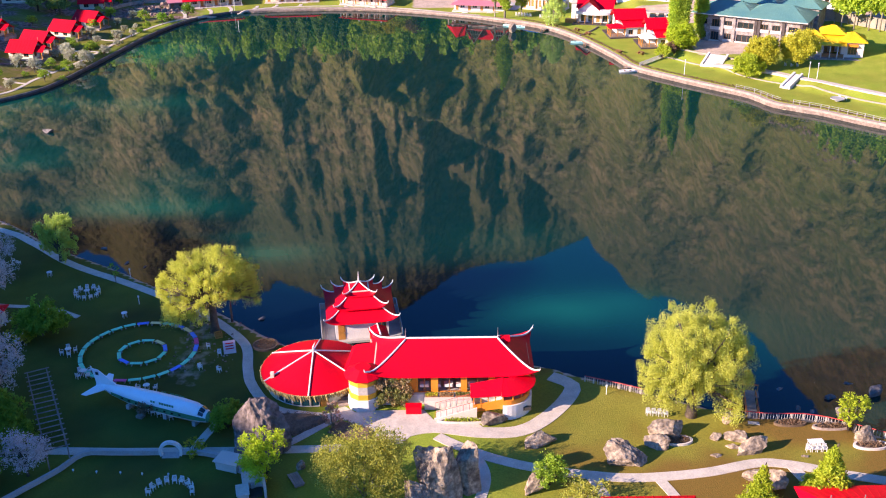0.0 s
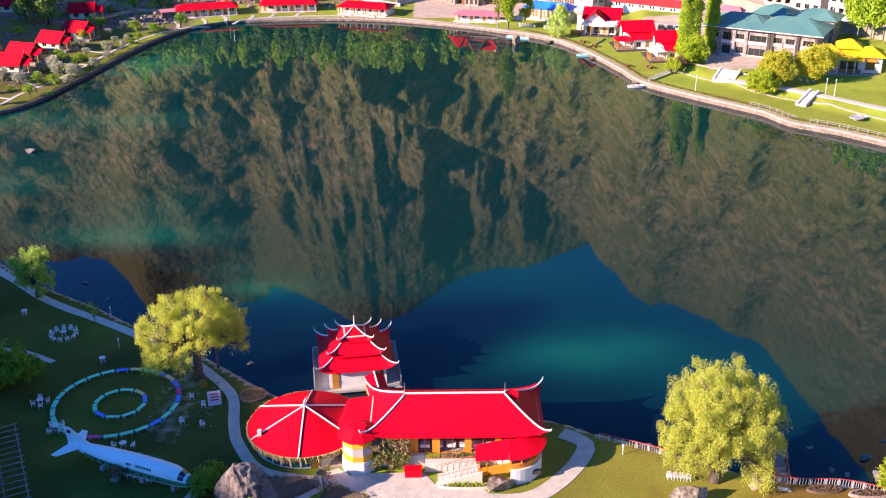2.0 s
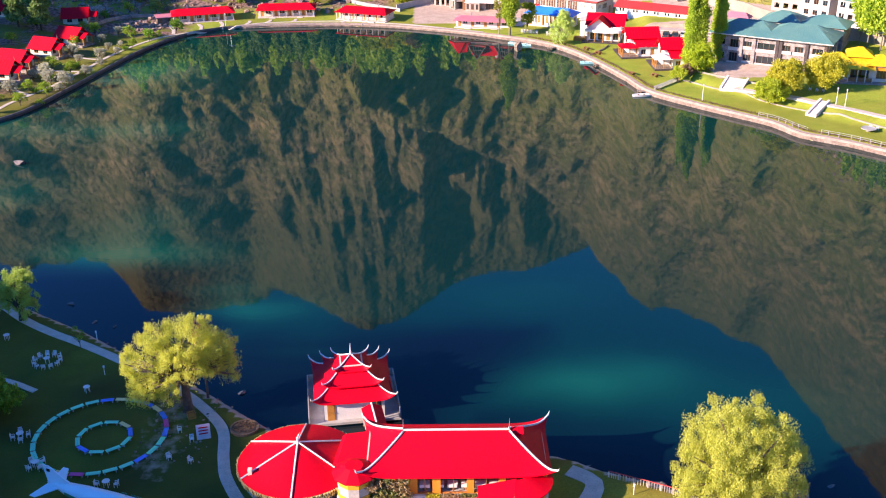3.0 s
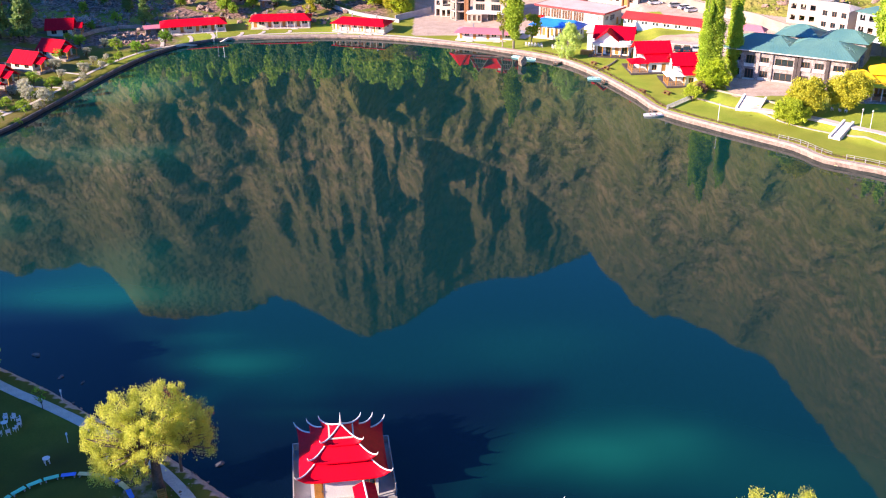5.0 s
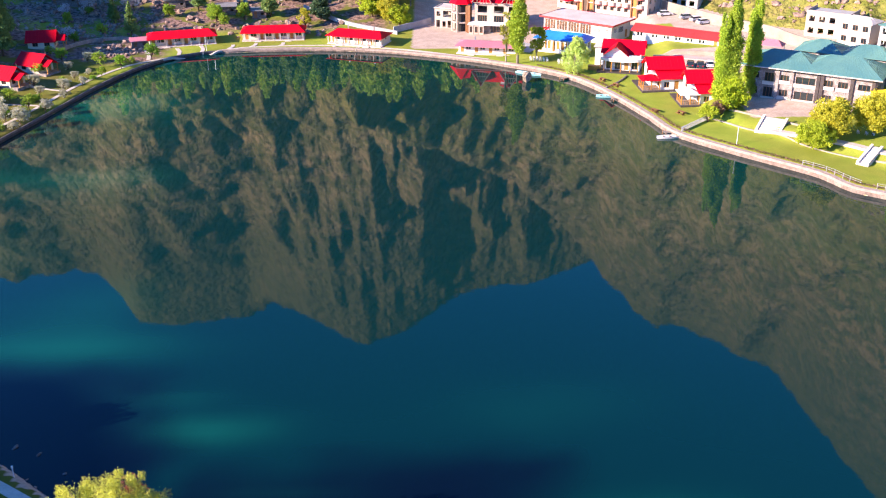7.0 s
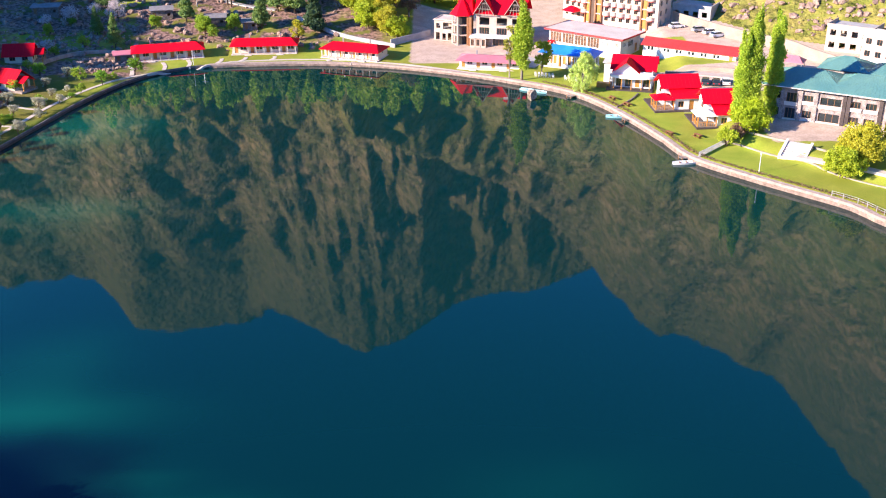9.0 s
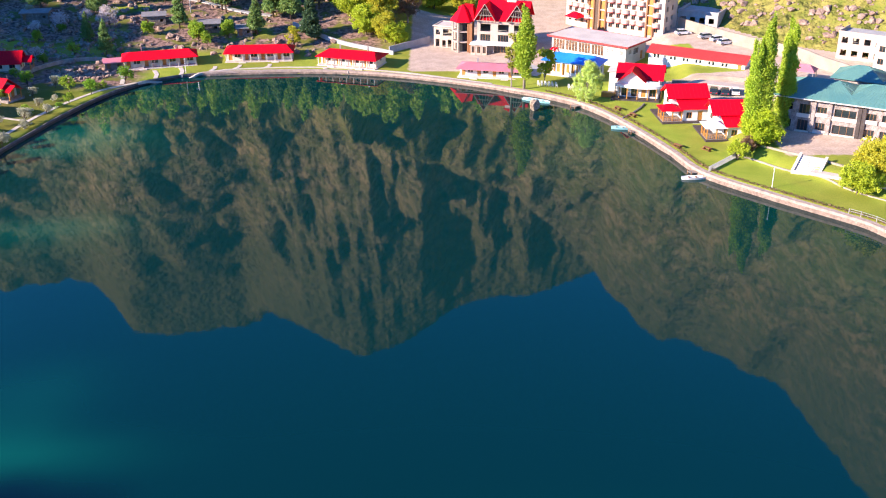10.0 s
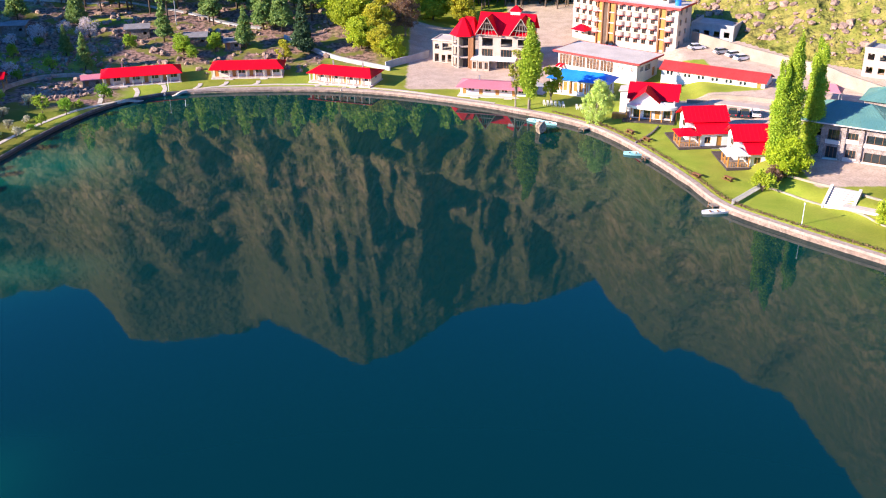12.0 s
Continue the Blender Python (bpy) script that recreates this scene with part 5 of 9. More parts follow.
def pagoda():
    t = thing("lake_pagoda", "three-tiered red pagoda with white curled ridges standing in the lake", "pagoda", pose(-10.55, 78.5, 0, 0, 0, 8))
    part("deck", Solid().box(-5.2, 5.2, -4.3, 5.0, 0.15, 0.45), CONCRETE, t, "grey concrete deck over the water")
    for x in (-4.6, -1.6, 1.6, 4.6):
        for y in (-3.0, 0.4, 3.8):
            part("pile", Solid().tube([(x, y, -3.4), (x, y, 0.2)], 0.18, 8), CONCRETE, t)
    part("wall", Solid().wall("x", -3.7, 0.25, -3.4, 1.6, 0.45, 3.0).wall("x", -3.7, 0.25, 1.6, 3.4, 0.45, 3.0, [(1.9, 3.1, 1.2, 2.6)])
         .wall("x", 3.9, -0.25, -3.4, 3.4, 0.45, 3.0).wall("y", 3.4, -0.25, -3.45, 3.65, 0.45, 3.0, [(-1.5, 1.5, 1.2, 2.6)]).wall("y", -3.4, 0.25, -3.45, 3.65, 0.45, 3.0, [(-1.5, 1.5, 1.2, 2.6)]), WHITE, t)
    window_part(t, 1.2, 1.4, pose(2.5, -3.62, 1.2), AMBER, TEALGLASS, 1)
    door_part(t, 0.9, 2.1, pose(-2.6, -3.75, 0.45))
    for hx, hy, z0, z1, tx, ty, lift in ((4.45, 4.35, 3.0, 4.6, 2.1, 2.0, 0.75), (3.15, 3.15, 4.35, 5.65, 1.4, 1.4, 0.6), (1.9, 1.9, 5.5, 6.65, 0.12, 0.12, 0.5)):
        roof, lines = curled_roof(0, 0, hx, hy, z0, z1, tx, ty, lift)
        part("roof_tier", roof, RED, t)
        for ln in lines:
            part("ridge_curl", corner_ridge(ln, 0.5, 0.34, 0.085), WHITE, t, "white painted ridge ending in a curl", True)
    for h, z0, z1 in ((2.1, 4.3, 4.9), (1.3, 5.45, 5.95)):
        part("drum", Solid().box(-h, h, -h, h, z0, z1), CREAM, t)
    part("finial", Solid().tube([(0, 0, 6.5), (0, 0, 7.0), (0, 0, 8.15)], [0.16, 0.1, 0.02], 8), WHITE, t, "white spire")
    for x0, x1, y0, y1 in ((-5.2, 5.2, 4.9, 5.0), (-5.2, -5.1, -4.3, 5.0), (5.1, 5.2, -4.3, 5.0)):
        part("parapet", Solid().box(x0, x1, y0, y1, 0.45, 1.35), CONCRETE, t)
    b = thing("footbridge", "short covered footbridge with red roof to the pagoda", "bridge", pose(-7.5, 71.6, 0, 0, 0, 12))
    part("deck", Solid().box(-1.0, 1.0, -3.2, 2.8, 0.6, 0.85), CONCRETE, b)
    part("roof", gable_roof(Solid(), -1.15, 1.15, -3.4, 2.8, 2.3, 0.5, "y"), RED, b)
    part("ridge", Solid().tube([(0, -3.4, 2.85), (0, 2.8, 2.85)], 0.1, 6), WHITE, b)
    for x in (-0.95, 0.95):
        for y in (-3.0, -0.2, 2.6):
            part("post", Solid().box(x - 0.07, x + 0.07, y - 0.07, y + 0.07, -2.5 if y > -2 else 0, 2.35), ORANGE, b)


pagoda()


# ---------------- the aeroplane on the lawn ----------------
def aeroplane():
    a, b = Vector((-39.4, 60.7, 0)), Vector((-24.8, 54.6, 0))
    z = ground_z(-33, 59)
    t = thing("old_aeroplane", "white aeroplane fuselage with green stripe resting on the lawn, wingless", "aeroplane", pose(a.x, a.y, z, 0, 0, math.degrees(math.atan2(b.y - a.y, b.x - a.x))))
    L = (b - a).length
    prof = [(0.0, 0.12, 1.75), (0.06, 0.35, 1.7), (0.16, 0.7, 1.55), (0.3, 1.0, 1.42), (0.5, 1.18, 1.35), (0.72, 1.2, 1.35), (0.84, 1.12, 1.32), (0.9, 0.95, 1.22), (0.955, 0.66, 1.08), (0.985, 0.38, 1.0), (1.0, 0.1, 0.98)]
    n = 28
    def ring(f, r, zc, r0=1.0):
        r = r * 0.95
        return [(f * L, r * r0 * math.cos(2 * math.pi * k / n), zc + r * r0 * 1.02 * math.sin(2 * math.pi * k / n)) for k in range(n)]
    part("fuselage", Solid().loft([ring(*p) for p in prof]), mat("aircraft_white", (0.86, 0.87, 0.88), 0.3, var=0.06, bump=0.0), t, "glossy white fuselage", True)
    stripe = mat("aircraft_green", (0.02, 0.25, 0.13), 0.35, var=0.1, bump=0.0)
    for side in (1, -1):
        s = Solid()
        rows = [[(f * L, side * 1.012 * r * math.cos(radians(g)), zc + 1.03 * r * math.sin(radians(g))) for g in (-17, 13)] for f, r, zc in prof[2:9]]
        for p, q in zip(rows, rows[1:]):
            s.face(p[0], q[0], q[1], p[1]) if side < 0 else s.face(p[1], q[1], q[0], p[0])
        part("stripe", s, stripe, t, "dark green cheat line")
        for k in range(9):
            f = 0.27 + k * 0.062
            r = np.interp(f, [p[0] for p in prof], [p[1] for p in prof])
            zc = np.interp(f, [p[0] for p in prof], [p[2] for p in prof])
            y0, z0 = side * 1.015 * r * math.cos(radians(-3)), zc + 1.03 * r * math.sin(radians(-3))
            part("cabin_window", Solid().box(f * L - 0.13, f * L + 0.13, min(y0, y0 * 0.98), max(y0, y0 * 0.98), z0 - 0.1, z0 + 0.12), DARKGLASS, t)
        for k in range(8):
            f = 0.53 + k * 0.021 + (0.03 if k > 1 else 0)
            r, zc = 1.19, 1.35
            y0, z0 = side * 1.02 * r * math.cos(radians(34)), zc + 1.02 * r * math.sin(radians(34))
            part("lettering_bar", Solid().box(f * L - 0.11, f * L + 0.11, y0 - 0.02, y0 + 0.02, z0 - 0.1, z0 + 0.16), stripe, t, "dark painted lettering")
    nose = Solid().loft([ring(f, r, zc, 1.02) for f, r, zc in prof[8:]])
    part("nose_cap", nose, stripe, t, "green painted nose")
    s = Solid()
    for g0, g1 in ((28, 52), (56, 86), (94, 124), (128, 152)):
        c = [(0.905, 0.99, g0), (0.905, 0.99, g1), (0.938, 0.80, g1), (0.938, 0.80, g0)]
        s.face(*[(f * L, r * 1.03 * math.cos(radians(g)), 1.2 - (f - 0.9) * 3 + r * 1.04 * math.sin(radians(g))) for f, r, g in c])
    part("cockpit_window", s, DARKGLASS, t)
    part("tail_fin", Solid().loft([[(0.1, -0.08, 1.75), (2.9, -0.1, 2.35), (2.9, 0.1, 2.35), (0.1, 0.08, 1.75)], [(-0.3, -0.04, 3.8), (0.5, -0.04, 3.8), (0.5, 0.04, 3.8), (-0.3, 0.04, 3.8)]]), MATS["aircraft_white"], t, "white tail fin with small dark emblem")
    part("emblem", Solid().box(0.15, 0.6, -0.075, 0.075, 3.1, 3.45), DARKGLASS, t)
    for sd in (1, -1):
        part("tailplane", Solid().loft([[(0.2, sd * 0.15, 1.66), (1.9, sd * 0.2, 1.66), (1.9, sd * 0.2, 1.8), (0.2, sd * 0.15, 1.8)], [(-0.2, sd * 2.4, 1.72), (0.5, sd * 2.4, 1.72), (0.5, sd * 2.4, 1.78), (-0.2, sd * 2.4, 1.78)]]), MATS["aircraft_white"], t)
    for f in (0.3, 0.62, 0.86):
        part("cradle", Solid().box(f * L - 0.2, f * L + 0.2, -0.9, 0.9, -0.2, 0.55), CONCRETE, t)
    part("boarding_step", Solid().box(0.42 * L, 0.47 * L, -1.9, -1.15, 0, 0.3).box(0.42 * L, 0.47 * L, -1.5, -1.0, 0.3, 0.6), WOODPALE, t)


aeroplane()

# ---------------- rings of coloured benches ----------------
PADS = {"teal": mat("teal_paint", (0.07, 0.82, 0.52), 0.5, var=0.12, rand=0.08), "blue": mat("blue_paint", (0.03, 0.24, 0.86), 0.5, var=0.12, rand=0.08),
        "sand": mat("sand_paint", (0.82, 0.66, 0.28), 0.5, var=0.12), "pink": mat("pink_paint", (0.85, 0.08, 0.32), 0.5, var=0.12)}
OUTER = "teal blue pink blue sand blue teal sand blue teal teal teal teal teal teal teal teal teal teal sand pink teal teal teal blue teal".split()
INNER = "teal blue sand teal teal teal teal blue teal teal".split()


def ring_benches(cx, cy, r, colours, first, wide):
    n = len(colours)
    for k, c in enumerate(colours):
        a = first + 360 * k / n
        x, y = cx + r * math.cos(radians(a)), cy + r * math.sin(radians(a))
        t = thing("low_bench", f"low {c} painted plank bench set in a ring on the lawn", "bench", pose(x, y, ground_z(x, y) - 0.03, 0, 0, a + 90), "ring of coloured benches")
        w = 2 * math.pi * r / n * 0.44
        for j in range(2):
            part("plank", Solid().box(-w, w, -wide / 2 + j * wide / 2 + 0.01, -wide / 2 + (j + 1) * wide / 2 - 0.01, 0.34, 0.40), PADS[c], t)
        for sx in (-1, 1):
            part("support", Solid().box(sx * w * 0.75 - 0.06, sx * w * 0.75 + 0.06, -wide * 0.4, wide * 0.4, 0, 0.34), CONCRETE, t)


ring_benches(-37.4, 70.6, 6.95, OUTER, -10, 0.55)
ring_benches(-36.9, 70.2, 2.75, INNER, -18, 0.5)

# ---------------- paths, plaza and walls on the near shore ----------------
ribbon("path_lakeside", [(-90, 118), (-69.8, 109.1), (-62.4, 103.6), (-56.0, 97.6), (-50.6, 93.7), (-46.7, 91.4), (-40.4, 87.2), (-34, 82.5), (-28.3, 77.2), (-24.5, 72.1), (-23.3, 66.7), (-22.2, 63.0), (-19.2, 58.2), (-15, 56.6), (-11, 56.2), (-6.5, 55.6)], 1.25, PAVING, "pale paved path along the lake", "path")
ribbon("path_plaza", [(-6.8, 51.0), (-4.2, 53.0), (-0.8, 53.9), (4.2, 52.9), (8.5, 53.2), (11.6, 55.6), (14.2, 59.2), (15.2, 62.2), (12.9, 64.2)], 1.9, PAVING, "pale paved path round the restaurant", "path")
def forecourt():
    edge = [(-12.6, 57.4), (-10.9, 58.2), (-9.6, 57.0), (-7.6, 57.3), (-2.0, 57.35), (-0.8, 55.25), (3.6, 55.2), (4.5, 53.9), (0.5, 54.6), (-2.2, 54.0), (-4.2, 51.2), (-7.6, 50.4), (-7.0, 53.2), (-9.4, 54.6)]
    z = max(ground_z(x, y) for x, y in edge) + 0.03
    whole("pavement", Solid().loft([[(x, y, z - 0.6) for x, y in edge], [(x, y, z) for x, y in edge]]), PAVING, "pale paved forecourt before the restaurant", "pavement", kind="structure")


forecourt()
ribbon("path_lawn", [(-0.5, 52.3), (1.6, 50.6), (5.7, 48.1), (10.3, 46.3), (15.9, 45.2), (20.4, 44.9), (26.8, 45.5), (32.4, 47.0), (35.7, 46.7), (39.9, 45.3), (44.4, 44.0), (52, 41.5), (62, 40)], 1.35, PAVING, "pale paved path across the lawn", "path", lift=0.06)
ribbon("path_branch_a", [(2.4, 50.3), (4.0, 47.5), (4.4, 44.7), (3.7, 41.6), (2.5, 37)], 1.1, PAVING, "pale paved garden path", "path")
ribbon("path_branch_b", [(14.8, 45.6), (15.6, 43.6), (16.1, 41.6)], 1.1, PAVING, "pale paved garden path", "path")
ribbon("path_branch_c", [(21.8, 44.8), (22.5, 42.9), (23.0, 41.4)], 1.1, PAVING, "pale paved garden path", "path")
ribbon("path_branch_d", [(35.8, 46.6), (36.4, 44.2), (37.0, 42.5)], 1.3, PAVING, "pale paved garden path", "path")
ribbon("path_branch_e", [(-24.7, 55.4), (-25.6, 52.6), (-26.2, 50.4)], 1.0, PAVING, "pale paved garden path", "path")
ribbon("path_branch_f", [(-18.6, 49.7), (-16, 51.6), (-13.4, 54.2), (-11.5, 56.2)], 1.0, PAVING, "pale paved garden path", "path")
ribbon("path_upper", [(-52, 51.0), (-38.8, 50.3), (-29.8, 50.1), (-22, 50.1), (-13.2, 50.3), (-10, 50.6)], 1.25, PAVING, "narrow pale path beside the garden wall", "path")
ribbon("path_left", [(-70, 86.5), (-60, 83.5), (-53, 82.5), (-48, 80)], 0.8, PAVING, "narrow pale garden path", "path")
ribbon("garden_wall", [(-43.5, 41), (-41.5, 43.5), (-39.1, 46.6), (-37.4, 49.2), (-34, 49.5), (-29.4, 49.4)], 0.35, CONCRETE, "low grey garden wall", "wall", lift=0.75)
ribbon("garden_wall_b", [(-27.3, 49.4), (-24.5, 49.0), (-22.2, 48.0), (-20.6, 46.6), (-18.8, 43.5)], 0.35, CONCRETE, "low grey garden wall", "wall", lift=0.75)


def arch():
    z = ground_z(-28.4, 49.4)
    t = thing("garden_arch", "rounded white moon gate in the garden wall", "arch", pose(-28.35, 49.4, z))
    n = 18
    c = [(math.cos(math.pi * (k / n * 1.3 - 0.15)), math.sin(math.pi * (k / n * 1.3 - 0.15))) for k in range(n + 1)]
    s = Solid()
    s.loft([[(x * 1.25, -0.2, 0.55 + y * 1.25), (x * 1.25, 0.2, 0.55 + y * 1.25), (x * 0.95, 0.2, 0.55 + y * 0.95), (x * 0.95, -0.2, 0.55 + y * 0.95)] for x, y in c])
    part("ring", s, WHITE, t)
    part("step", Solid().box(-0.9, 0.9, -0.5, 0.5, -0.2, 0.1), CONCRETE, t)


arch()


def pergola():
    z = ground_z(-43, 55)
    a, b = Vector((-46.8, 62.6)), Vector((-39.4, 47.6))
    t = thing("pergola", "long weathered timber pergola of open cross beams", "pergola", pose(a.x, a.y, z, 0, 0, math.degrees(math.atan2(b.y - a.y, b.x - a.x))))
    L = (b - a).length
    for y in (-1.05, 1.05):
        part("beam", Solid().box(-0.3, L + 0.3, y - 0.06, y + 0.06, 2.3, 2.45), WOODGREY, t)
        for k in range(6):
            part("post", Solid().box(k * L / 5 - 0.07, k * L / 5 + 0.07, y - 0.07, y + 0.07, -0.3, 2.3), WOODGREY, t)
    me = Solid().box(-0.05, 0.05, -1.35, 1.35, 2.46, 2.55).mesh("rafter")
    me.materials.append(WOODGREY)
    for k in range(17):
        part("rafter", me, None, t, m=pose(k * L / 16, 0, 0, 0, 0, random.uniform(-2, 2)))


pergola()


# ---------------- shore fence, jetty ----------------
def shore_fence(pts, label):
    t = thing("shore_fence", label, "fence", pose(0, 0, 0), "shore fences")
    line = smooth_line([(x, y, 0) for x, y in pts], 1.1)
    for p, q in zip(line, line[1:]):
        z0, z1 = ground_z(p.x, p.y), ground_z(q.x, q.y)
        part("post", Solid().box(p.x - 0.04, p.x + 0.04, p.y - 0.04, p.y + 0.04, z0 - 0.3, z0 + 0.75), PLASTER, t)
        part("rail", Solid().tube([(p.x, p.y, z0 + 0.78), (q.x, q.y, z1 + 0.78)], 0.055, 5), RED_OLD, t, "red painted top rail")
        s = Solid()
        for k in range(5):
            m, zm = p.lerp(q, (k + 0.5) / 5), z0 + (z1 - z0) * (k + 0.5) / 5
            s.box(m.x - 0.02, m.x + 0.02, m.y - 0.02, m.y + 0.02, zm, zm + 0.7)
        part("baluster_panel", s, PLASTER, t)


shore_fence([(16.8, 63.0), (20.5, 61.3), (23.6, 59.8)], "low white baluster fence with red rail on the shore")
shore_fence([(31.4, 55.9), (35.4, 55.0), (39.7, 54.8), (42.0, 54.2), (43.6, 53.4), (47.2, 51.2), (53, 48.6), (62, 47.5)], "low white baluster fence with red rail on the shore")


RAILORANGE = mat("orange_rail_paint", (0.85, 0.17, 0.02), 0.5, var=0.15)


def jetty():
    t = thing("jetty", "short timber jetty with orange rails and steps to the lake", "jetty", pose(34.3, 55.2, 0, 0, 0, -11))
    for k in range(14):
        part("plank", Solid().box(-0.6, 0.6, k * 0.36, k * 0.36 + 0.32, 0.85, 0.92), WOODPALE, t)
    for k in range(4):
        part("step", Solid().box(-0.6, 0.6, -0.35 - k * 0.3, -0.05 - k * 0.3, 0.9 + k * 0.02, 1.0 + k * 0.05), CONCRETE, t)
    for sx in (-1, 1):
        for k in range(4):
            part("post", Solid().box(sx * 0.65 - 0.05, sx * 0.65 + 0.05, k * 1.6, k * 1.6 + 0.1, -2.5, 1.7), WOODORANGE, t)
        part("rail", Solid().tube([(sx * 0.65, 0, 1.65), (sx * 0.65, 5.0, 1.65)], 0.05, 5), RAILORANGE, t)
    part("platform", Solid().box(-2.6, 1.1, 4.6, 6.0, 0.8, 0.9), WOODPALE, t)
    part("rail", Solid().tube([(-2.6, 5.9, 1.7), (1.1, 5.9, 1.7)], 0.06, 5).tube([(-2.6, 4.6, 1.7), (-0.65, 4.6, 1.7)], 0.06, 5), RAILORANGE, t)
    for x in (-2.5, -1.2, 1.0):
        part("post", Solid().box(x - 0.05, x + 0.05, 5.85, 5.95, -2.8, 1.75), WOODORANGE, t)


jetty()

# ---------------- boulders ----------------
B = place_boulder
B(1, -19.4, 52.2, 4.2, 3.0, 4.6, 20, "tall craggy purple-grey boulder beside the plane", ROCKMAUVE, 0.4, detail=5, taper=0.6, lean=-0.3)
B(2, -0.4, 42.4, 2.9, 2.4, 5.3, 0, "towering orange-grey rock with a path at its foot", sink=0.5, detail=5, taper=0.12)
B(21, 2.3, 43.4, 1.8, 2.1, 4.3, 40, "tall dark grey rock slab", sink=0.5, detail=4)
B(22, -2.7, 40.5, 1.6, 1.6, 2.6, 70, "orange-grey rock at the foot of a taller one", sink=0.4)
B(3, 18.6, 47.5, 2.7, 1.5, 1.7, -10, "large pale angular boulder on the lawn", detail=5, taper=0.25, lean=-0.3)
B(4, 22.5, 50.3, 1.9, 1.1, 0.95, 10, "grey boulder on the lawn")
B(5, 24.7, 52.4, 2.5, 1.2, 1.35, 8, "pale boulder with reddish moss on the lawn")
B(6, 29.2, 51.4, 0.9, 0.6, 0.6, 35, "small pale boulder on the lawn")
B(7, 30.7, 49.8, 1.2, 0.5, 0.4, -12, "flat pale boulder on the lawn")
B(8, 32.6, 49.2, 2.6, 1.1, 1.15, 18, "long grey boulder on the lawn")
B(9, 31.7, 51.0, 1.7, 0.9, 0.95, -25, "brown boulder on the lawn")
B(10, 28.5, 48.4, 0.9, 0.4, 0.3, 0, "flat stone on the lawn")
B(11, 37.6, 48.1, 0.45, 0.3, 0.3, 0, "small stone on the lawn")
B(12, 32.3, 43.2, 2.3, 1.5, 1.5, -25, "long grey boulder beside a red roof", detail=4)
B(13, 30.6, 41.9, 1.1, 0.8, 0.8, 10, "grey boulder beside a larger one")
B(14, 10.3, 51.0, 2.7, 1.1, 1.1, 12, "rounded grey boulder on the lawn")
B(15, 9.0, 42.9, 1.3, 1.0, 1.5, 0, "pale square boulder under a bush")
B(16, 5.4, 54.6, 1.7, 0.9, 1.2, 10, "brown rock built into the terrace wall")
B(17, 44.9, 50.6, 1.5, 1.0, 1.2, 0, "pale boulder in a stone planter")
B(18, 31.2, 54.4, 0.7, 0.7, 1.0, 30, "dark boulder on the shore")
B(19, -14.5, 47.2, 0.8, 0.6, 0.6, 0, "grey stone in the flower bed")
for k, (x, y, rx, ry, rz) in enumerate([(44.8, 60.6, 1.0, 0.5, 0.5), (50.2, 61.2, 1.6, 0.8, 0.8), (41.8, 57.8, 0.9, 0.4, 0.3), (44.9, 56.8, 0.8, 0.7, 1.2), (21.8, 62.3, 1.4, 0.9, 0.9),
                                       (45, 64, 1.2, 0.4, 0.25), (39.6, 62.6, 1.1, 0.6, 0.3), (40.6, 58.6, 0.9, 0.5, 0.3), (43.2, 56.2, 0.8, 0.6, 0.4), (48.0, 63.6, 0.9, 0.5, 0.3), (14.8, 66.3, 0.9, 0.5, 0.3), (-47, 98.6, 0.7, 0.4, 0.35), (-44, 97.2, 0.6, 0.4, 0.3), (-52, 104, 0.9, 0.5, 0.4), (-80.9, 161.4, 1.7, 0.8, 0.8), (-24, 81, 0.8, 0.5, 0.4), (-40, 94, 0.5, 0.4, 0.3)]):
    B(40 + k, x, y, rx, ry, rz, 37 * k, "dark boulder standing out of the lake", ROCKDARK, 0.4, z=-0.15, name="lake_boulder")


def planter(x, y, rx, ry, seed, bloom, rim=PLASTER):
    z = ground_z(x, y)
    t = thing("planter_bed", "oval stone-edged bed of low plants", "planter", pose(x, y, z))
    n = 20
    o = [(rx * math.cos(2 * math.pi * k / n), ry * math.sin(2 * math.pi * k / n)) for k in range(n)]
    part("kerb", Solid().loft([[(a, b, -0.2) for a, b in o], [(a, b, 0.28) for a, b in o], [(a * 0.86, b * 0.86, 0.28) for a, b in o], [(a * 0.86, b * 0.86, 0.0) for a, b in o]], caps=False), rim, t)
    part("earth", Solid().loft([[(a * 0.87, b * 0.87, 0.0) for a, b in o], [(a * 0.87, b * 0.87, 0.18) for a, b in o]]), SOIL, t)
    rng = np.random.default_rng(seed)
    r, a = np.sqrt(rng.uniform(0, 0.6, 260)), rng.uniform(0, 6.28, 260)
    c = np.stack([r * rx * np.cos(a), r * ry * np.sin(a), 0.2 + rng.uniform(0, 0.3, 260)], -1)
    part("planting", cards_mesh("planting", leaf_cards(c, 0.12, rng), bloom), None, t)


planter(-22.0, 72.0, 1.6, 1.5, 3, TWIG, SOIL)
planter(25.0, 51.0, 1.7, 0.9, 4, TWIG)
planter(45.2, 49.8, 1.9, 0.8, 5, TWIG)
planter(42.3, 53.2, 2.2, 0.6, 6, TWIG, STONEWALL)
planter(38.0, 54.0, 1.8, 0.6, 7, TWIG, SOIL)
planter(2.5, 54.9, 3.0, 0.4, 8, LIME)


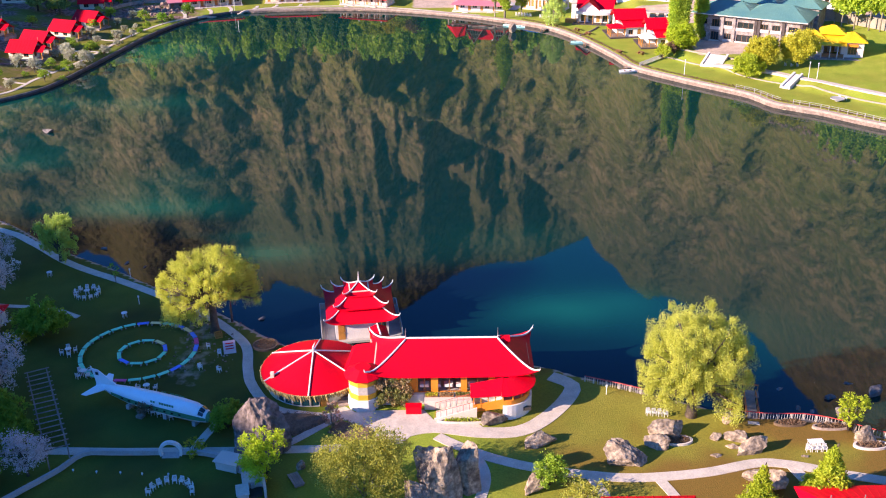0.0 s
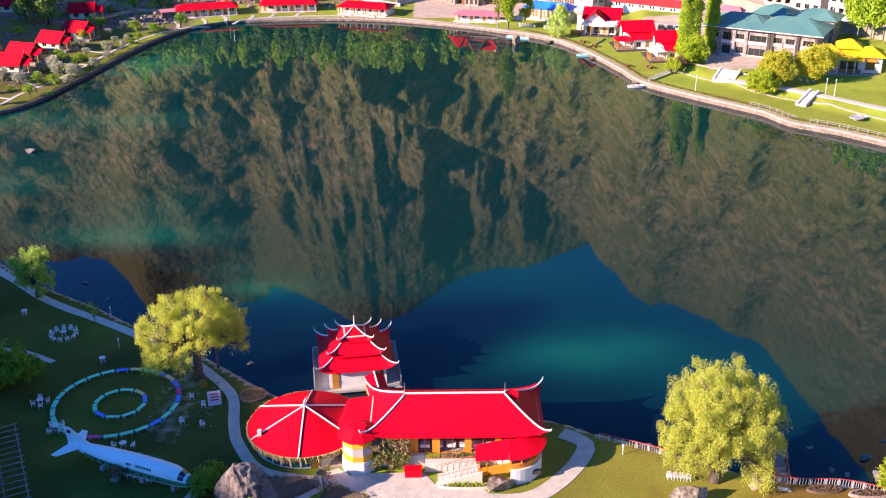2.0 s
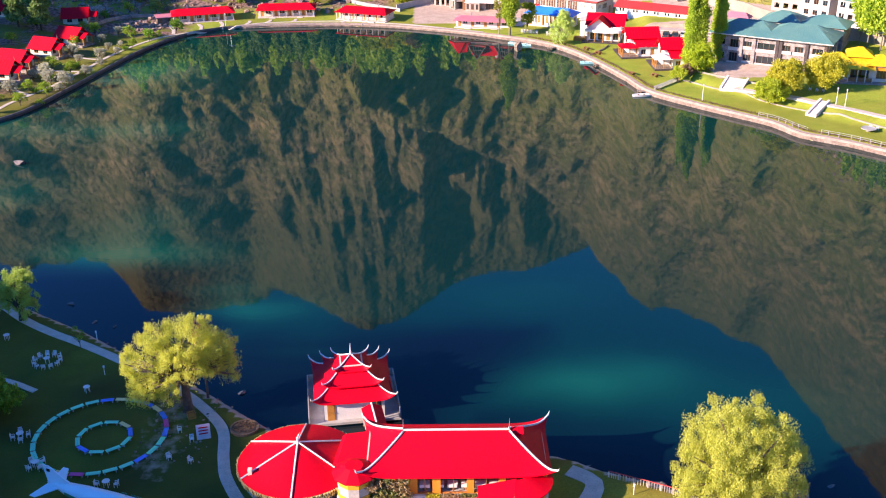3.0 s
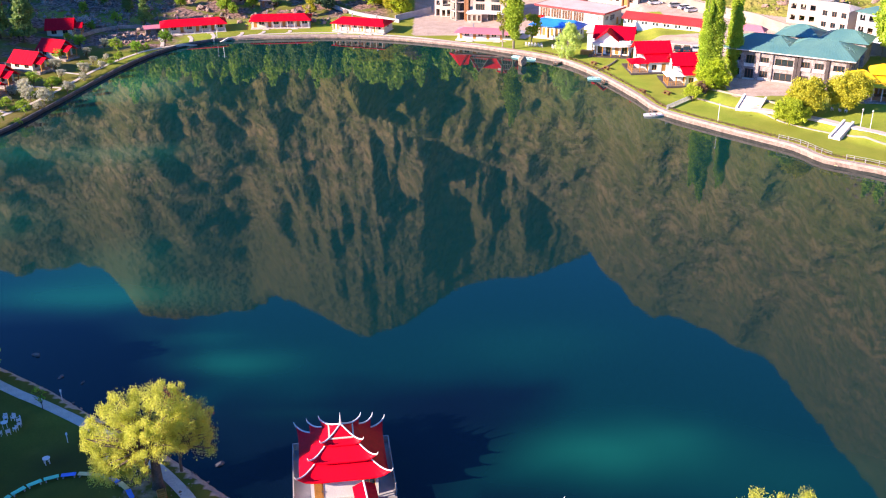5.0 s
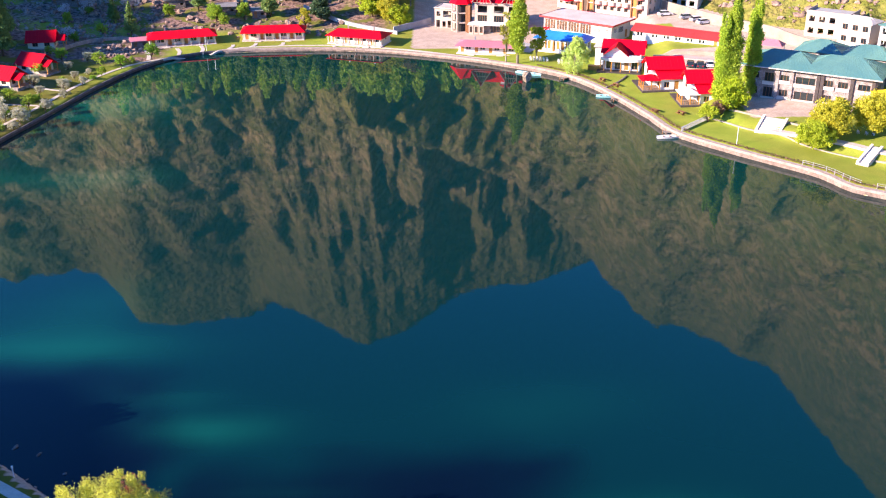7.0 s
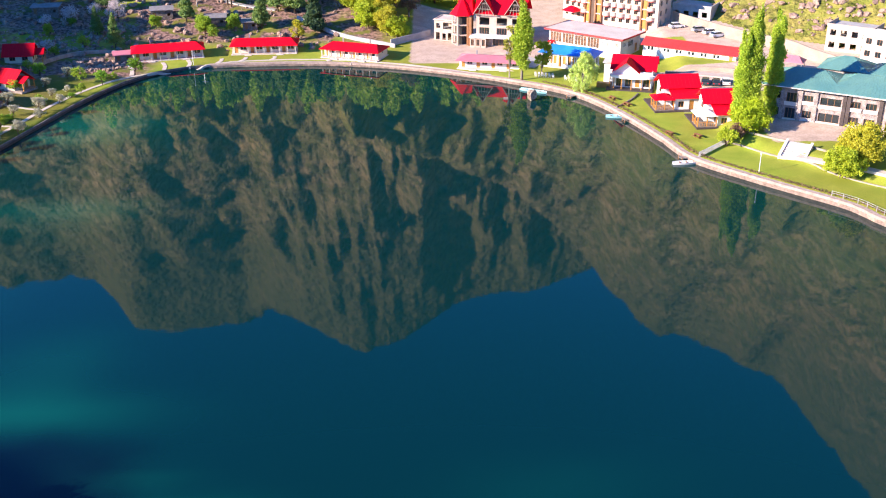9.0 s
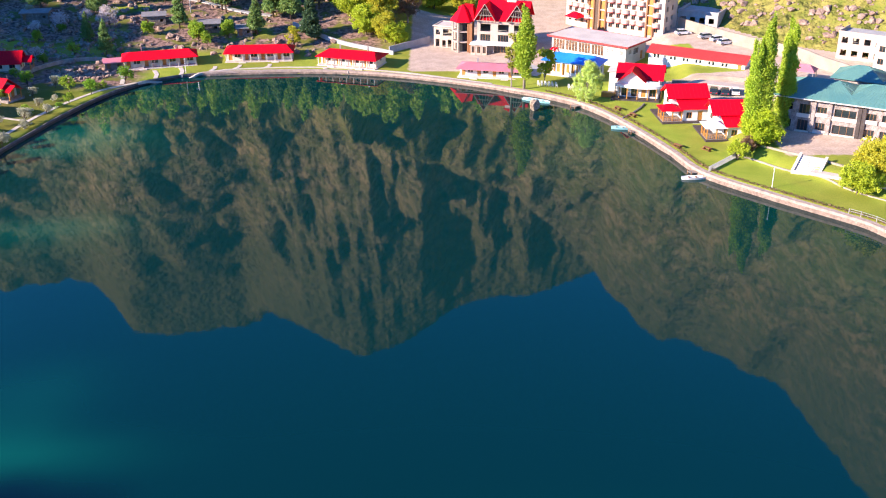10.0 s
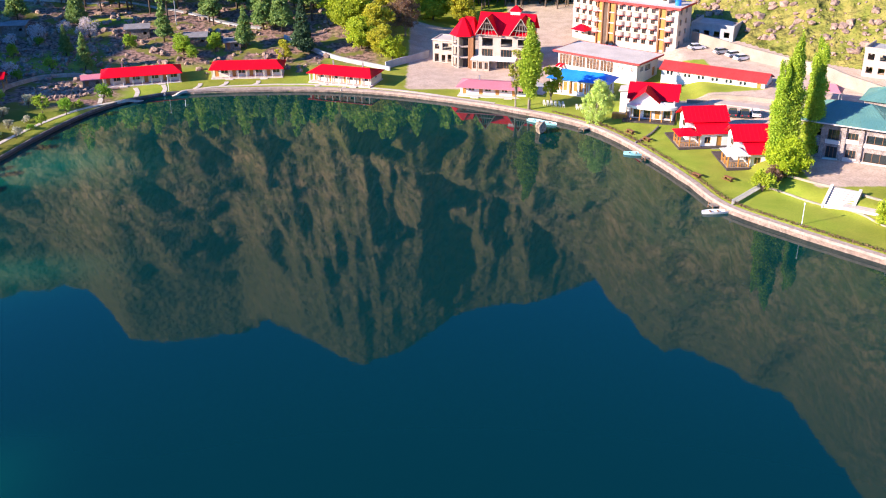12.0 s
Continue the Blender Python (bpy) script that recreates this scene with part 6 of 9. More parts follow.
def flower_bed(edge, seed, label):
    """Dark dug bed with low plants along its rim."""
    z = max(ground_z(x, y) for x, y in edge)
    t = thing("flower_bed", label, "flower bed", pose(0, 0, 0))
    c = Vector((sum(p[0] for p in edge) / len(edge), sum(p[1] for p in edge) / len(edge)))
    inner = [tuple(c.lerp(Vector(p), 0.8)) for p in edge]
    part("earth", Solid().loft([[(x, y, z - 0.5) for x, y in edge], [(x, y, z + 0.06) for x, y in edge], [(x, y, z + 0.2) for x, y in inner]]), SOIL, t)
    rng = np.random.default_rng(seed)
    pts = []
    for a, b in zip(edge, edge[1:] + edge[:1]):
        for f in np.arange(0.1, 1, 0.9 / max(1.0, math.dist(a, b))):
            o = Vector(a).lerp(Vector(b), float(f)).lerp(c, 0.08)
            pts += [(o.x + rng.normal(0, 0.12), o.y + rng.normal(0, 0.12), z + 0.1 + rng.uniform(0, 0.35)) for _ in range(12)]
    tagged(part("planting", cards_mesh("planting", leaf_cards(np.array(pts), 0.11, rng), TWIG), None, t), kind="stuff")


flower_bed([(-18.4, 56.9), (-15.0, 56.8), (-13.0, 56.2), (-12.4, 55.4), (-14.2, 53.9), (-15.9, 52.6), (-17.2, 53.2), (-17.6, 55.0)], 3, "dark dug flower bed before the round hall")
flower_bed([(-11.2, 55.5), (-9.8, 54.7), (-7.4, 53.6), (-7.6, 52.0), (-9.6, 51.6), (-12.4, 53.2)], 4, "dark flower bed with reddish low plants beside the forecourt")


def stone_steps():
    t = thing("stone_steps", "rounded pale stone steps between round hall and turret", "steps", pose(-10.9, 58.3, ground_z(-10.9, 58.3), 0, 0, 14))
    for k in range(7):
        part("step", Solid().loft([[(-0.75 * (1 - 0.04 * k), k * 0.5, -0.3), (0.75 * (1 - 0.04 * k), k * 0.5, -0.3), (0.7, k * 0.5 + 0.55, -0.3), (-0.7, k * 0.5 + 0.55, -0.3)], [(-0.7, k * 0.5 + 0.04, 0.2 * k + 0.2), (0.7, k * 0.5 + 0.04, 0.2 * k + 0.2), (0.66, k * 0.5 + 0.55, 0.2 * k + 0.2), (-0.66, k * 0.5 + 0.55, 0.2 * k + 0.2)]]), STONEWALL, t)


stone_steps()


# ---------------- foreground red roofs ----------------
def low_house(name, x0, x1, y0, y1, z, rise, label):
    g = ground_z((x0 + x1) / 2, (y0 + y1) / 2)
    t = thing(name, label, "house", pose(0, 0, 0))
    part("roof", hip_roof(Solid(), x0 - 0.5, x1 + 0.5, y0 - 0.5, y1 + 0.5, z, rise, 1.6), RED, t)
    s = Solid()
    s.wall("x", y0, 0.25, x0, x1, g - 0.5, z).wall("x", y1, -0.25, x0, x1, g - 0.5, z, [(x0 + 1, x0 + 2.4, g + 1, g + 2.1), (x1 - 2.4, x1 - 1, g + 1, g + 2.1)])
    s.wall("y", x0, 0.25, y0 + 0.25, y1 - 0.25, g - 0.5, z).wall("y", x1, -0.25, y0 + 0.25, y1 - 0.25, g - 0.5, z)
    part("wall", s, CREAM, t)
    for x in np.linspace(x0 + 1.5, x1 - 1.5, 3):
        part("flue", Solid().tube([(x, (y0 + y1) / 2, z + rise - 0.2), (x, (y0 + y1) / 2, z + rise + 0.7)], 0.06, 6), METAL, t)


low_house("red_roof_cottage", 15.6, 23.6, 32.5, 38.8, 3.4, 1.2, "cottage with bright red sheet roof below the path")
low_house("red_roof_cottage", 34.3, 43.6, 33.5, 40.0, 3.4, 1.2, "cottage with bright red sheet roof below the path")
low_house("red_roof_cottage", -62.5, -57.3, 74.0, 79.5, 3.2, 1.2, "cottage with red roof at the lawn's edge")

# ---------------- trees of the near shore ----------------
DOME = [(-0.2, 0, 9.2, 5.0, 4.3), (-2.8, -0.8, 7.2, 3.5, 3.7), (2.9, -0.4, 7.2, 3.3, 3.6), (0.6, 2.0, 7.4, 4.2, 3.6), (3.3, -2.0, 2.9, 1.5, 1.9), (-3.4, -0.6, 3.9, 1.7, 1.9), (-1.0, -2.2, 5.2, 1.5, 2.4)]
plant("willow_tree", shaped_tree(5, DOME, 9.0, WILLOW, BARK, 0.075, 240, 0.55, 3.4, 0.9), "large yellow-green spring willow on the lake lawn", "tree", 27.6, 55.8, 0, 1.02)
SPREAD = [(0.9, 0, 9.0, 3.3, 2.1), (-2.6, -0.4, 9.6, 1.7, 1.5), (-3.9, -0.6, 6.4, 2.3, 2.0), (-3.7, -1.0, 3.6, 2.0, 1.8), (4.0, 0.2, 8.0, 2.1, 1.6), (4.6, 0.4, 5.4, 1.4, 1.5), (0.6, -0.8, 6.6, 2.6, 1.6), (3.0, 0.4, 6.0, 2.0, 1.2), (-1.2, -1.4, 3.6, 1.2, 1.3)]
plant("willow_tree", shaped_tree(12, SPREAD, 9.5, WILLOWGOLD, BARK, 0.075, 240, 0.5, 4.2, 0.7), "large yellow-green spring willow beside the lakeside path", "tree", -29.0, 75.6, 0, 1.06)
plant("willow_tree", tree_meshes("willow", 17, 6.9, 3.1, WILLOWGREEN, BARK, 0.14, 600, 0.4, 0.35, 14, 0.3), "small green willow beside the lakeside path", "tree", -56.0, 97.4, 0)
plant("bare_tree", tree_meshes("broad", 67, 11.0, 1.7, REDTWIG, BARK, 0.10, 260, 0.14, 0.0, 14, 0.5), "slim reddish leafless tree behind the lakeside willow", "tree", -27.4, 78.6)
plant("small_tree", tree_meshes("broad", 21, 6.7, 5.0, OLIVE, BARKPALE, 0.105, 250, 0.22, 0.1, 34, 0.12), "bare-twigged yellow-olive tree coming into leaf", "tree", -7.6, 41.8)
plant("bush", tree_meshes("bush", 23, 5.6, 2.9, SUNBUSH, BARK, 0.12, 520, 0.16, 0.1, 16, 0.2), "bright lime-green shrub by the garden wall", "shrub", -17.8, 45.0)
plant("bush", tree_meshes("bush", 25, 3.4, 2.2, FRESH, BARK, 0.13, 800, 0.15, 0.1, 14, 0.1), "dense green shrub beside a boulder", "shrub", -23.4, 54.4)
fir = tree_meshes("conifer", 27, 6.8, 2.6, LIME, BARK, 0.17, 520, 0.2, 0.1, 13, 0.08)
plant("young_cedar", fir, "light green young conifer beside a red roof", "tree", 37.4, 41.0)
plant("young_cedar", fir, "light green young conifer beside a red roof", "tree", 30.6, 40.2, 90, 0.75)
plant("young_cedar", fir, "light green young conifer beside a red roof", "tree", 46.0, 40.0, 50, 0.8)
plant("bush", tree_meshes("bush", 29, 4.4, 1.9, LIME, BARK, 0.12, 520, 0.14, 0.1, 13, 0.2), "yellow-green shrub by the shore fence", "shrub", 43.9, 52.6)
plant("bush", tree_meshes("bush", 31, 2.6, 2.2, SPRIG, BARK, 0.12, 750, 0.12, 0.1, 12, 0.15), "bright green shrub over a pale boulder", "shrub", 10.6, 43.6)
plant("bush", tree_meshes("bush", 33, 2.2, 2.6, OLIVE, BARKPALE, 0.10, 260, 0.12, 0.1, 12, 0.15), "sparse pale olive shrub beside the path", "shrub", 14.0, 41.2)
plant("bush", tree_meshes("bush", 35, 3.0, 1.1, REED, BARKPALE, 0.13, 600, 0.1, -0.3, 10, 0.1), "dry feathery grass clump by the round hall", "shrub", -11.9, 54.2)
cherry = [tree_meshes("broad", 50 + k, 6.2, 3.4, BLOSSOM, BARK, 0.12, 210, 0.18, 0.1, 20, 0.25) for k in range(2)]
for k, (x, y, sz) in enumerate([(-60.5, 84, 1.1), (-55.5, 69.5, 1.0), (-50.8, 61.0, 1.15), (-47.2, 45.0, 0.9), (-42.2, 46.2, 0.8), (-58, 58, 1.0), (-46.0, 41.5, 0.8), (-63, 92, 1.0)]):
    plant("blossom_tree", cherry[k % 2], "fruit tree in white and lilac blossom", "tree", x, y, 50 * k, sz, "blossom trees")
fresh = tree_meshes("broad", 61, 4.6, 3.2, FRESH, BARK, 0.22, 230, 0.16, 0.1, 16, 0.18)
for k, (x, y, sz) in enumerate([(-51, 75.0, 1.0), (-48.5, 52.6, 1.1), (-44.8, 50.8, 0.7), (-46.6, 44.6, 0.75), (-54, 54, 1.2)]):
    plant("small_tree", fresh, "small fresh green tree in the shade", "tree", x, y, 77 * k, sz, "small green trees")
plant("bush", tree_meshes("bush", 63, 2.4, 1.8, GOLD, BARK, 0.14, 420, 0.12, 0.1, 10, 0.1), "golden forsythia shrub in full flower", "shrub", -53.0, 73.2)
plant("bush", tree_meshes("bush", 64, 1.4, 1.5, GOLD, BARK, 0.12, 420, 0.1, 0.1, 8, 0.1), "golden forsythia shrub by the garden arch", "shrub", -26.2, 49.6)
plant("sapling", tree_meshes("broad", 65, 3.0, 0.9, FRESH, BARK, 0.13, 260, 0.05, 0.1, 8, 0.4), "thin sapling beside the lakeside path", "tree", -45.9, 90.0)
plant("sapling", tree_meshes("broad", 66, 2.0, 1.1, TWIG, BARK, 0.12, 420, 0.06, 0.1, 8, 0.3), "small dark leafless shrub before the aeroplane", "tree", -33.0, 56.6)

# ---------------- tables and chairs on the lawns ----------------
white_chair = chair_template(WHITE, "white garden chair on the lawn")
white_table = table_template(WHITE, "round white garden table on the lawn")
long_table = table_template(WHITE, "rectangular white garden table on the lawn", False)


def put(template, x, y, turn=0.0):
    return copy_thing(template, pose(x, y, ground_z(x, y), 0, 0, turn))


def seating(x, y, n, r=0.95, a0=0.0, table=None, spread=360):
    if table:
        put(table, x, y, a0)
    for k in range(n):
        a = a0 + spread * k / n
        put(white_chair, x + r * math.cos(radians(a)), y + r * math.sin(radians(a)), a - 90 + random.uniform(-9, 9))


seating(-48.8, 86.4, 11, 1.55, 10)
put(white_table, -48.8, 86.4, 30)
seating(-46.1, 70.5, 4, 0.8, 20, white_table)
seating(-42.6, 65.4, 4, 0.8, 50, white_table)
seating(-34.2, 62.0, 2, 1.0, 0, white_table)
seating(-26.9, 42.6, 9, 2.2, 10, None, 180)
for k in range(5):
    put(white_chair, -33.0 + k * 0.75, 57.3 - k * 0.3, 200)
for k, (x, y) in enumerate([(-56, 92.2), (-41.8, 79.8), (-35.6, 79.6), (-63, 97), (-62, 96.3)]):
    put(white_table if k < 3 else white_chair, x, y, 40 * k)
for k in range(4):
    put(white_chair, 38.3 + k * 0.56, 49.0, 0), put(white_chair, 22.9 + k * 0.62, 56.0 - k * 0.1, 10)
put(long_table, 39.3, 49.8, 4)
for x, y, r in ((-29.0, 66.6, 40), (-27.3, 69.8, 10), (-26.6, 66.0, 70), (-29.0, 71.5, 100)):
    put(white_chair, x, y, r)


def signboard(x, y, turn):
    t = thing("sign_board", "pink and white leaning sign board with plain print", "sign", pose(x, y, ground_z(x, y), 0, 0, turn))
    part("panel", Solid().loft([[(-0.75, -0.3, 0.1), (0.75, -0.3, 0.1), (0.75, 0.35, 1.6), (-0.75, 0.35, 1.6)], [(-0.75, -0.26, 0.1), (0.75, -0.26, 0.1), (0.75, 0.39, 1.6), (-0.75, 0.39, 1.6)]]), mat("pale_pink_board", (0.72, 0.50, 0.50), 0.6, var=0.1), t)
    for k in range(3):
        f = 0.35 + k * 0.2
        part("print_bar", Solid().box(-0.5, 0.5, -0.33 + f * 0.65, -0.30 + f * 0.65, 0.1 + f * 1.5, 0.24 + f * 1.5), RED, t)
    for x in (-0.6, 0.6):
        part("leg", Solid().box(x - 0.04, x + 0.04, 0.35, 0.42, 0, 1.5), WOOD, t)


signboard(-26.1, 70.3, 15)
t = thing("red_crate", "small reddish wooden crate under the willow", "crate", pose(-28.3, 74.2, ground_z(-28.3, 74.2), 0, 0, 25))
for z in (0.05, 0.3, 0.55):
    part("slat", Solid().box(-0.45, 0.45, -0.35, -0.31, z, z + 0.18).box(-0.45, 0.45, 0.31, 0.35, z, z + 0.18).box(-0.45, -0.41, -0.31, 0.31, z, z + 0.18).box(0.41, 0.45, -0.31, 0.31, z, z + 0.18), WOODORANGE, t)
for x in (-0.38, 0.38):
    for y in (-0.28, 0.28):
        part("corner_post", Solid().box(x - 0.04, x + 0.04, y - 0.04, y + 0.04, 0, 0.75), WOOD, t)
for x, y in ((-35.3, 46.5), (-32.8, 46.3), (-30.5, 46.0), (-27.8, 45.9), (-37.8, 46.8)):
    t = thing("ground_light", "small white lawn spike light", "lamp", pose(x, y, ground_z(x, y)), "lawn lights")
    part("spike", Solid().tube([(0, 0, -0.1), (0, 0, 0.2)], 0.03, 6), METAL, t)
    part("cap", Solid().tube([(0, 0, 0.2), (0, 0, 0.34), (0, 0, 0.4)], [0.1, 0.1, 0.03], 8), WHITE, t)
t = thing("lattice_screen", "pale lattice screen leaning in the willow's shade", "screen", pose(-31.6, 77.2, ground_z(-31.6, 77.2), -30, 0, 20))
for k in range(7):
    part("lath", Solid().box(-0.9 + k * 0.3, -0.84 + k * 0.3, -0.02, 0.02, 0, 1.9), WOODPALE, t)
    part("lath", Solid().box(-0.9, 0.96, 0.021, 0.05, 0.05 + k * 0.28, 0.11 + k * 0.28), WOODPALE, t)
for k, (x, y) in enumerate([(18.9, 60.2), (-44.6, 92.5), (-58.5, 101.5), (-40.9, 83.6), (-68.5, 106.0)]):
    t = thing("bollard_light", "short white garden lamp post", "lamp", pose(x, y, ground_z(x, y)), "garden lamps")
    part("post", Solid().tube([(0, 0, -0.2), (0, 0, 1.0)], 0.05, 8), WHITE, t)
    part("head", Solid().loft([[(0.12 * math.cos(a), 0.12 * math.sin(a), z) for a in np.linspace(0, 5.5, 8)] for z in (1.0, 1.25)]), WHITE, t)


def garden_stall():
    t = thing("garden_stall", "small white plastered stall with flat overhanging roof", "stall", pose(-23.2, 47.0, ground_z(-23.2, 47.0), 0, 0, -20))
    box_walls(t, 2.4, 1.6, 1.0, {"right": [(0.4, 1.2, 0.3, 0.8)]}, PLASTER, 0.12)
    part("roof", Solid().box(-0.2, 2.6, -0.2, 1.8, 1.0, 1.1), PLASTER, t)
    part("step", Solid().box(2.45, 2.9, 0.2, 1.4, -0.1, 0.2), CONCRETE, t)
    c = thing("barbecue_counter", "white plastered outdoor cooking counter with dark hearth", "counter", pose(-19.6, 43.0, ground_z(-19.6, 43.0), 0, 0, 14))
    part("back_wall", Solid().wall("y", 1.9, 0.25, -1.4, 2.4, -0.2, 1.5), PLASTER, c)
    part("counter", Solid().box(0, 1.9, 0.6, 2.2, -0.2, 0.85), PLASTER, c)
    part("counter", Solid().box(-0.7, 0.4, -1.2, 0.6, -0.2, 0.8), PLASTER, c)
    part("worktop", Solid().box(-0.1, 1.9, 0.5, 2.3, 0.85, 0.93).box(-0.8, 0.5, -1.3, 0.5, 0.8, 0.88), FLATROOF, c)
    part("hearth", Solid().box(0.55, 1.75, -0.9, 0.4, -0.1, 0.25), DARK, c, "sooty dark hearth")
    b = thing("garden_lounger", "flat pale board lounger lying on the shaded lawn", "lounger", pose(-14.7, 44.9, ground_z(-14.7, 44.9), 0, 0, 28))
    for k in range(4):
        part("slat", Solid().box(-0.55 + k * 0.28, -0.3 + k * 0.28, -1.1, 1.1, 0.28, 0.33), WOODPALE, b)
    for y in (-0.9, 0.9):
        part("leg", Solid().box(-0.5, 0.5, y - 0.06, y + 0.06, -0.05, 0.28), WOODGREY, b)


garden_stall()
# ================= far shore: lake wall and paths =================
EDGING = mat("sandy_edging", (0.38, 0.32, 0.25), 0.9, var=0.3, scale=0.8, bump=0.4)
WARMWALL = mat("warm_boundary_plaster", (0.37, 0.305, 0.235), 0.85, var=0.3, scale=0.3, bump=0.2)
def shore_strip(name, line, offsets, material, label, category):
    """A strip along the shore line; offsets: the section as (metres inland, z), in order round it."""
    pts = [Vector(p) for p in line]
    rings = []
    for i, p in enumerate(pts):
        d = (pts[min(i + 1, len(pts) - 1)] - pts[max(i - 1, 0)]).normalized()
        n = Vector((-d.y, d.x, 0))  # inland, for a line that runs clockwise round the lake
        low = -0.3 * float(step01(np.array(-p.x), -25, -5))
        rings.append([p + n * o + Vector((0, 0, z + (low if z > 0 else 0))) for o, z in offsets])
    return whole(name, Solid().loft(rings), material, label, category, kind="structure")


rough_far = [p + Vector((random.uniform(-0.12, 0.12), random.uniform(-0.12, 0.12), 0)) for p in far_line]
left_part = [p for p in far_line if p.x < -58]
right_part = [p for p in far_line if p.x >= -60]
shore_strip("lake_wall_west", [p for p in rough_far if p.x < -58], [(-0.35, -3.2), (-0.1, 0.72), (0.35, 0.72), (0.35, -3.2)], DARKSTONE, "dark stone retaining wall round the lake", "wall")
shore_strip("lake_wall_east", [p for p in rough_far if p.x >= -60], [(-0.35, -3.2), (-0.1, 0.72), (0.7, 0.72), (0.7, -3.2)], mat("brown_wall_stone", (0.30, 0.215, 0.17), 0.85, var=0.45, scale=0.9, bump=0.6, bscale=2.5), "rough brown stone retaining wall round the lake", "wall")
shore_strip("wall_coping", left_part, [(-0.06, 0.72), (-0.06, 1.18), (0.2, 1.18), (0.2, 0.72)], ROCKDARK, "thin dark stone coping on the lake wall", "coping")
shore_strip("lakeside_walk", right_part, [(-0.18, 0.72), (-0.18, 1.18), (0.85, 1.22), (0.85, 0.45)], STONEWALL, "pale stone walkway on top of the lake wall", "walkway")

ribbon("path_left_shore", [(-116, 174), (-100.4, 186.4), (-96.5, 199.1), (-91.8, 212.9), (-88.9, 228), (-86.2, 243), (-80.2, 258.5), (-71.4, 268), (-62.1, 274.0)], 0.95, PAVING, "pale garden path behind the lake wall", "path", lift=0.07)
for k, line in enumerate(([(-103.6, 213.0), (-98.5, 208.0), (-94.6, 205.0)], [(-101.5, 226.4), (-96.0, 225.8), (-89.6, 225.2)], [(-97.5, 240.5), (-92.0, 238.0), (-87.4, 236.8)], [(-104.0, 198.5), (-100.5, 196.0), (-97.8, 195.2)])):
    ribbon(f"path_orchard_{k + 1}", line, 0.75, PAVING, "narrow pale path from the shore walk to a cabin", "path", lift=0.07)
ribbon("path_cottages", [(-63, 273.6), (-55, 277.8), (-46, 279.9), (-36, 280.5), (-26, 279.6), (-16, 277.2), (-6, 273.4), (3, 268.8), (12, 264)], 0.9, PAVING, "pale garden path in front of the cottages", "path", lift=0.07)
for k, (a, b) in enumerate((((-79.5, 276.0), (-76, 265.5)), ((-71.5, 278), (-69.4, 270.8)), ((-65.4, 280), (-64, 273.8)), ((-51, 283), (-51.8, 279.0)), ((-43.6, 283.8), (-44.2, 280.2)), ((-28.8, 280.0), (-29.4, 279.0)), ((-22.6, 277.8), (-23.4, 276.6)), ((-57.0, 281.5), (-57.4, 277.2)))):
    mid = ((a[0] + b[0]) / 2 + 0.5, (a[1] + b[1]) / 2)
    ribbon(f"path_spur_{k + 1}", [a, mid, b], 1.0, PAVING, "short paved path to a cottage step", "path", lift=0.08)
ribbon("path_terrace", [(66.0, 200.2), (77.2, 190.8), (84, 183.4), (91.2, 176.0), (103, 164.5), (115, 154)], 1.8, PAVING, "broad pale path along the terrace", "path", lift=0.08)
ribbon("terrace_wall", [(55.7, 212.2), (59.2, 207.0), (62.9, 202.4), (67.6, 198.2), (70.4, 193.6), (73.6, 189.6), (79.4, 184.0), (86.0, 176.8), (93, 169.6), (103, 160.5)], 0.28, EDGING, "low white terrace edging", "wall", lift=0.22)
ribbon("forecourt_edge", [(59.2, 213.4), (66.2, 206.8), (71.3, 201.5), (73.5, 199.2)], 0.3, EDGING, "low pale edging of the gravel yard", "wall", lift=0.35)
ribbon("yard_road", [(18, 283), (24, 276), (22, 270)], 2.6, CONCRETE, "dark tarred ramp between walls", "road", lift=0.06)
ribbon("back_road", [(42.6, 262.8), (48, 261), (55, 258.5), (66, 252), (76, 243), (86, 236)], 2.8, mat("dusty_road", (0.50, 0.40, 0.34), 0.95, var=0.2, scale=0.4, bump=0.3), "dusty lane behind the lake houses", "road", lift=0.05)
ribbon("park_wall", [(64.2, 303.5), (66.8, 298.4), (73.6, 287.0), (79.1, 278.6), (85.8, 269.0), (88.2, 262.1), (91.7, 253.6), (97.0, 244.0), (106, 231), (118, 216)], 0.5, WARMWALL, "long pale plastered boundary wall", "wall", lift=2.8, depth=4)
ribbon("lane_wall", [(54, 261.5), (66, 256.4), (74, 250.5)], 0.35, WARMWALL, "pale low wall along the lane", "wall", lift=0.9, depth=1.6)
ribbon("field_wall", [(-41, 312), (-37, 308.6), (-27, 300.5), (-19, 296), (-12.4, 292.0)], 0.5, CONCRETE, "rough stone field wall", "wall", lift=1.0, depth=2)
ribbon("gate_wall", [(-13.6, 293.5), (-8, 298.5), (-3, 303)], 0.25, CONCRETE, "grey sheet fence of the building yard", "fence", lift=1.8, depth=3)
ribbon("ring_wall", [(-101.0, 274.0), (-99.0, 279.0), (-95.6, 284.0), (-91.4, 286.6), (-87.2, 287.2), (-84.4, 285.2)], 0.5, STONEWALL, "curved dark stone wall", "wall", lift=0.9, depth=2)
ribbon("lawn_kerb", [(44.6, 245.2), (42.4, 241.0), (39.2, 236.6), (37.0, 234.6)], 0.28, ROCKDARK, "low dark kerb across the shore lawn", "kerb", lift=0.3)
ribbon("wood_road", [(-150, 330), (-120.6, 330), (-104, 336), (-88.6, 338.5), (-72, 330), (-57.5, 321), (-48, 318)], 1.6, CONCRETE, "narrow grey lane among the pines", "road", lift=0.08)

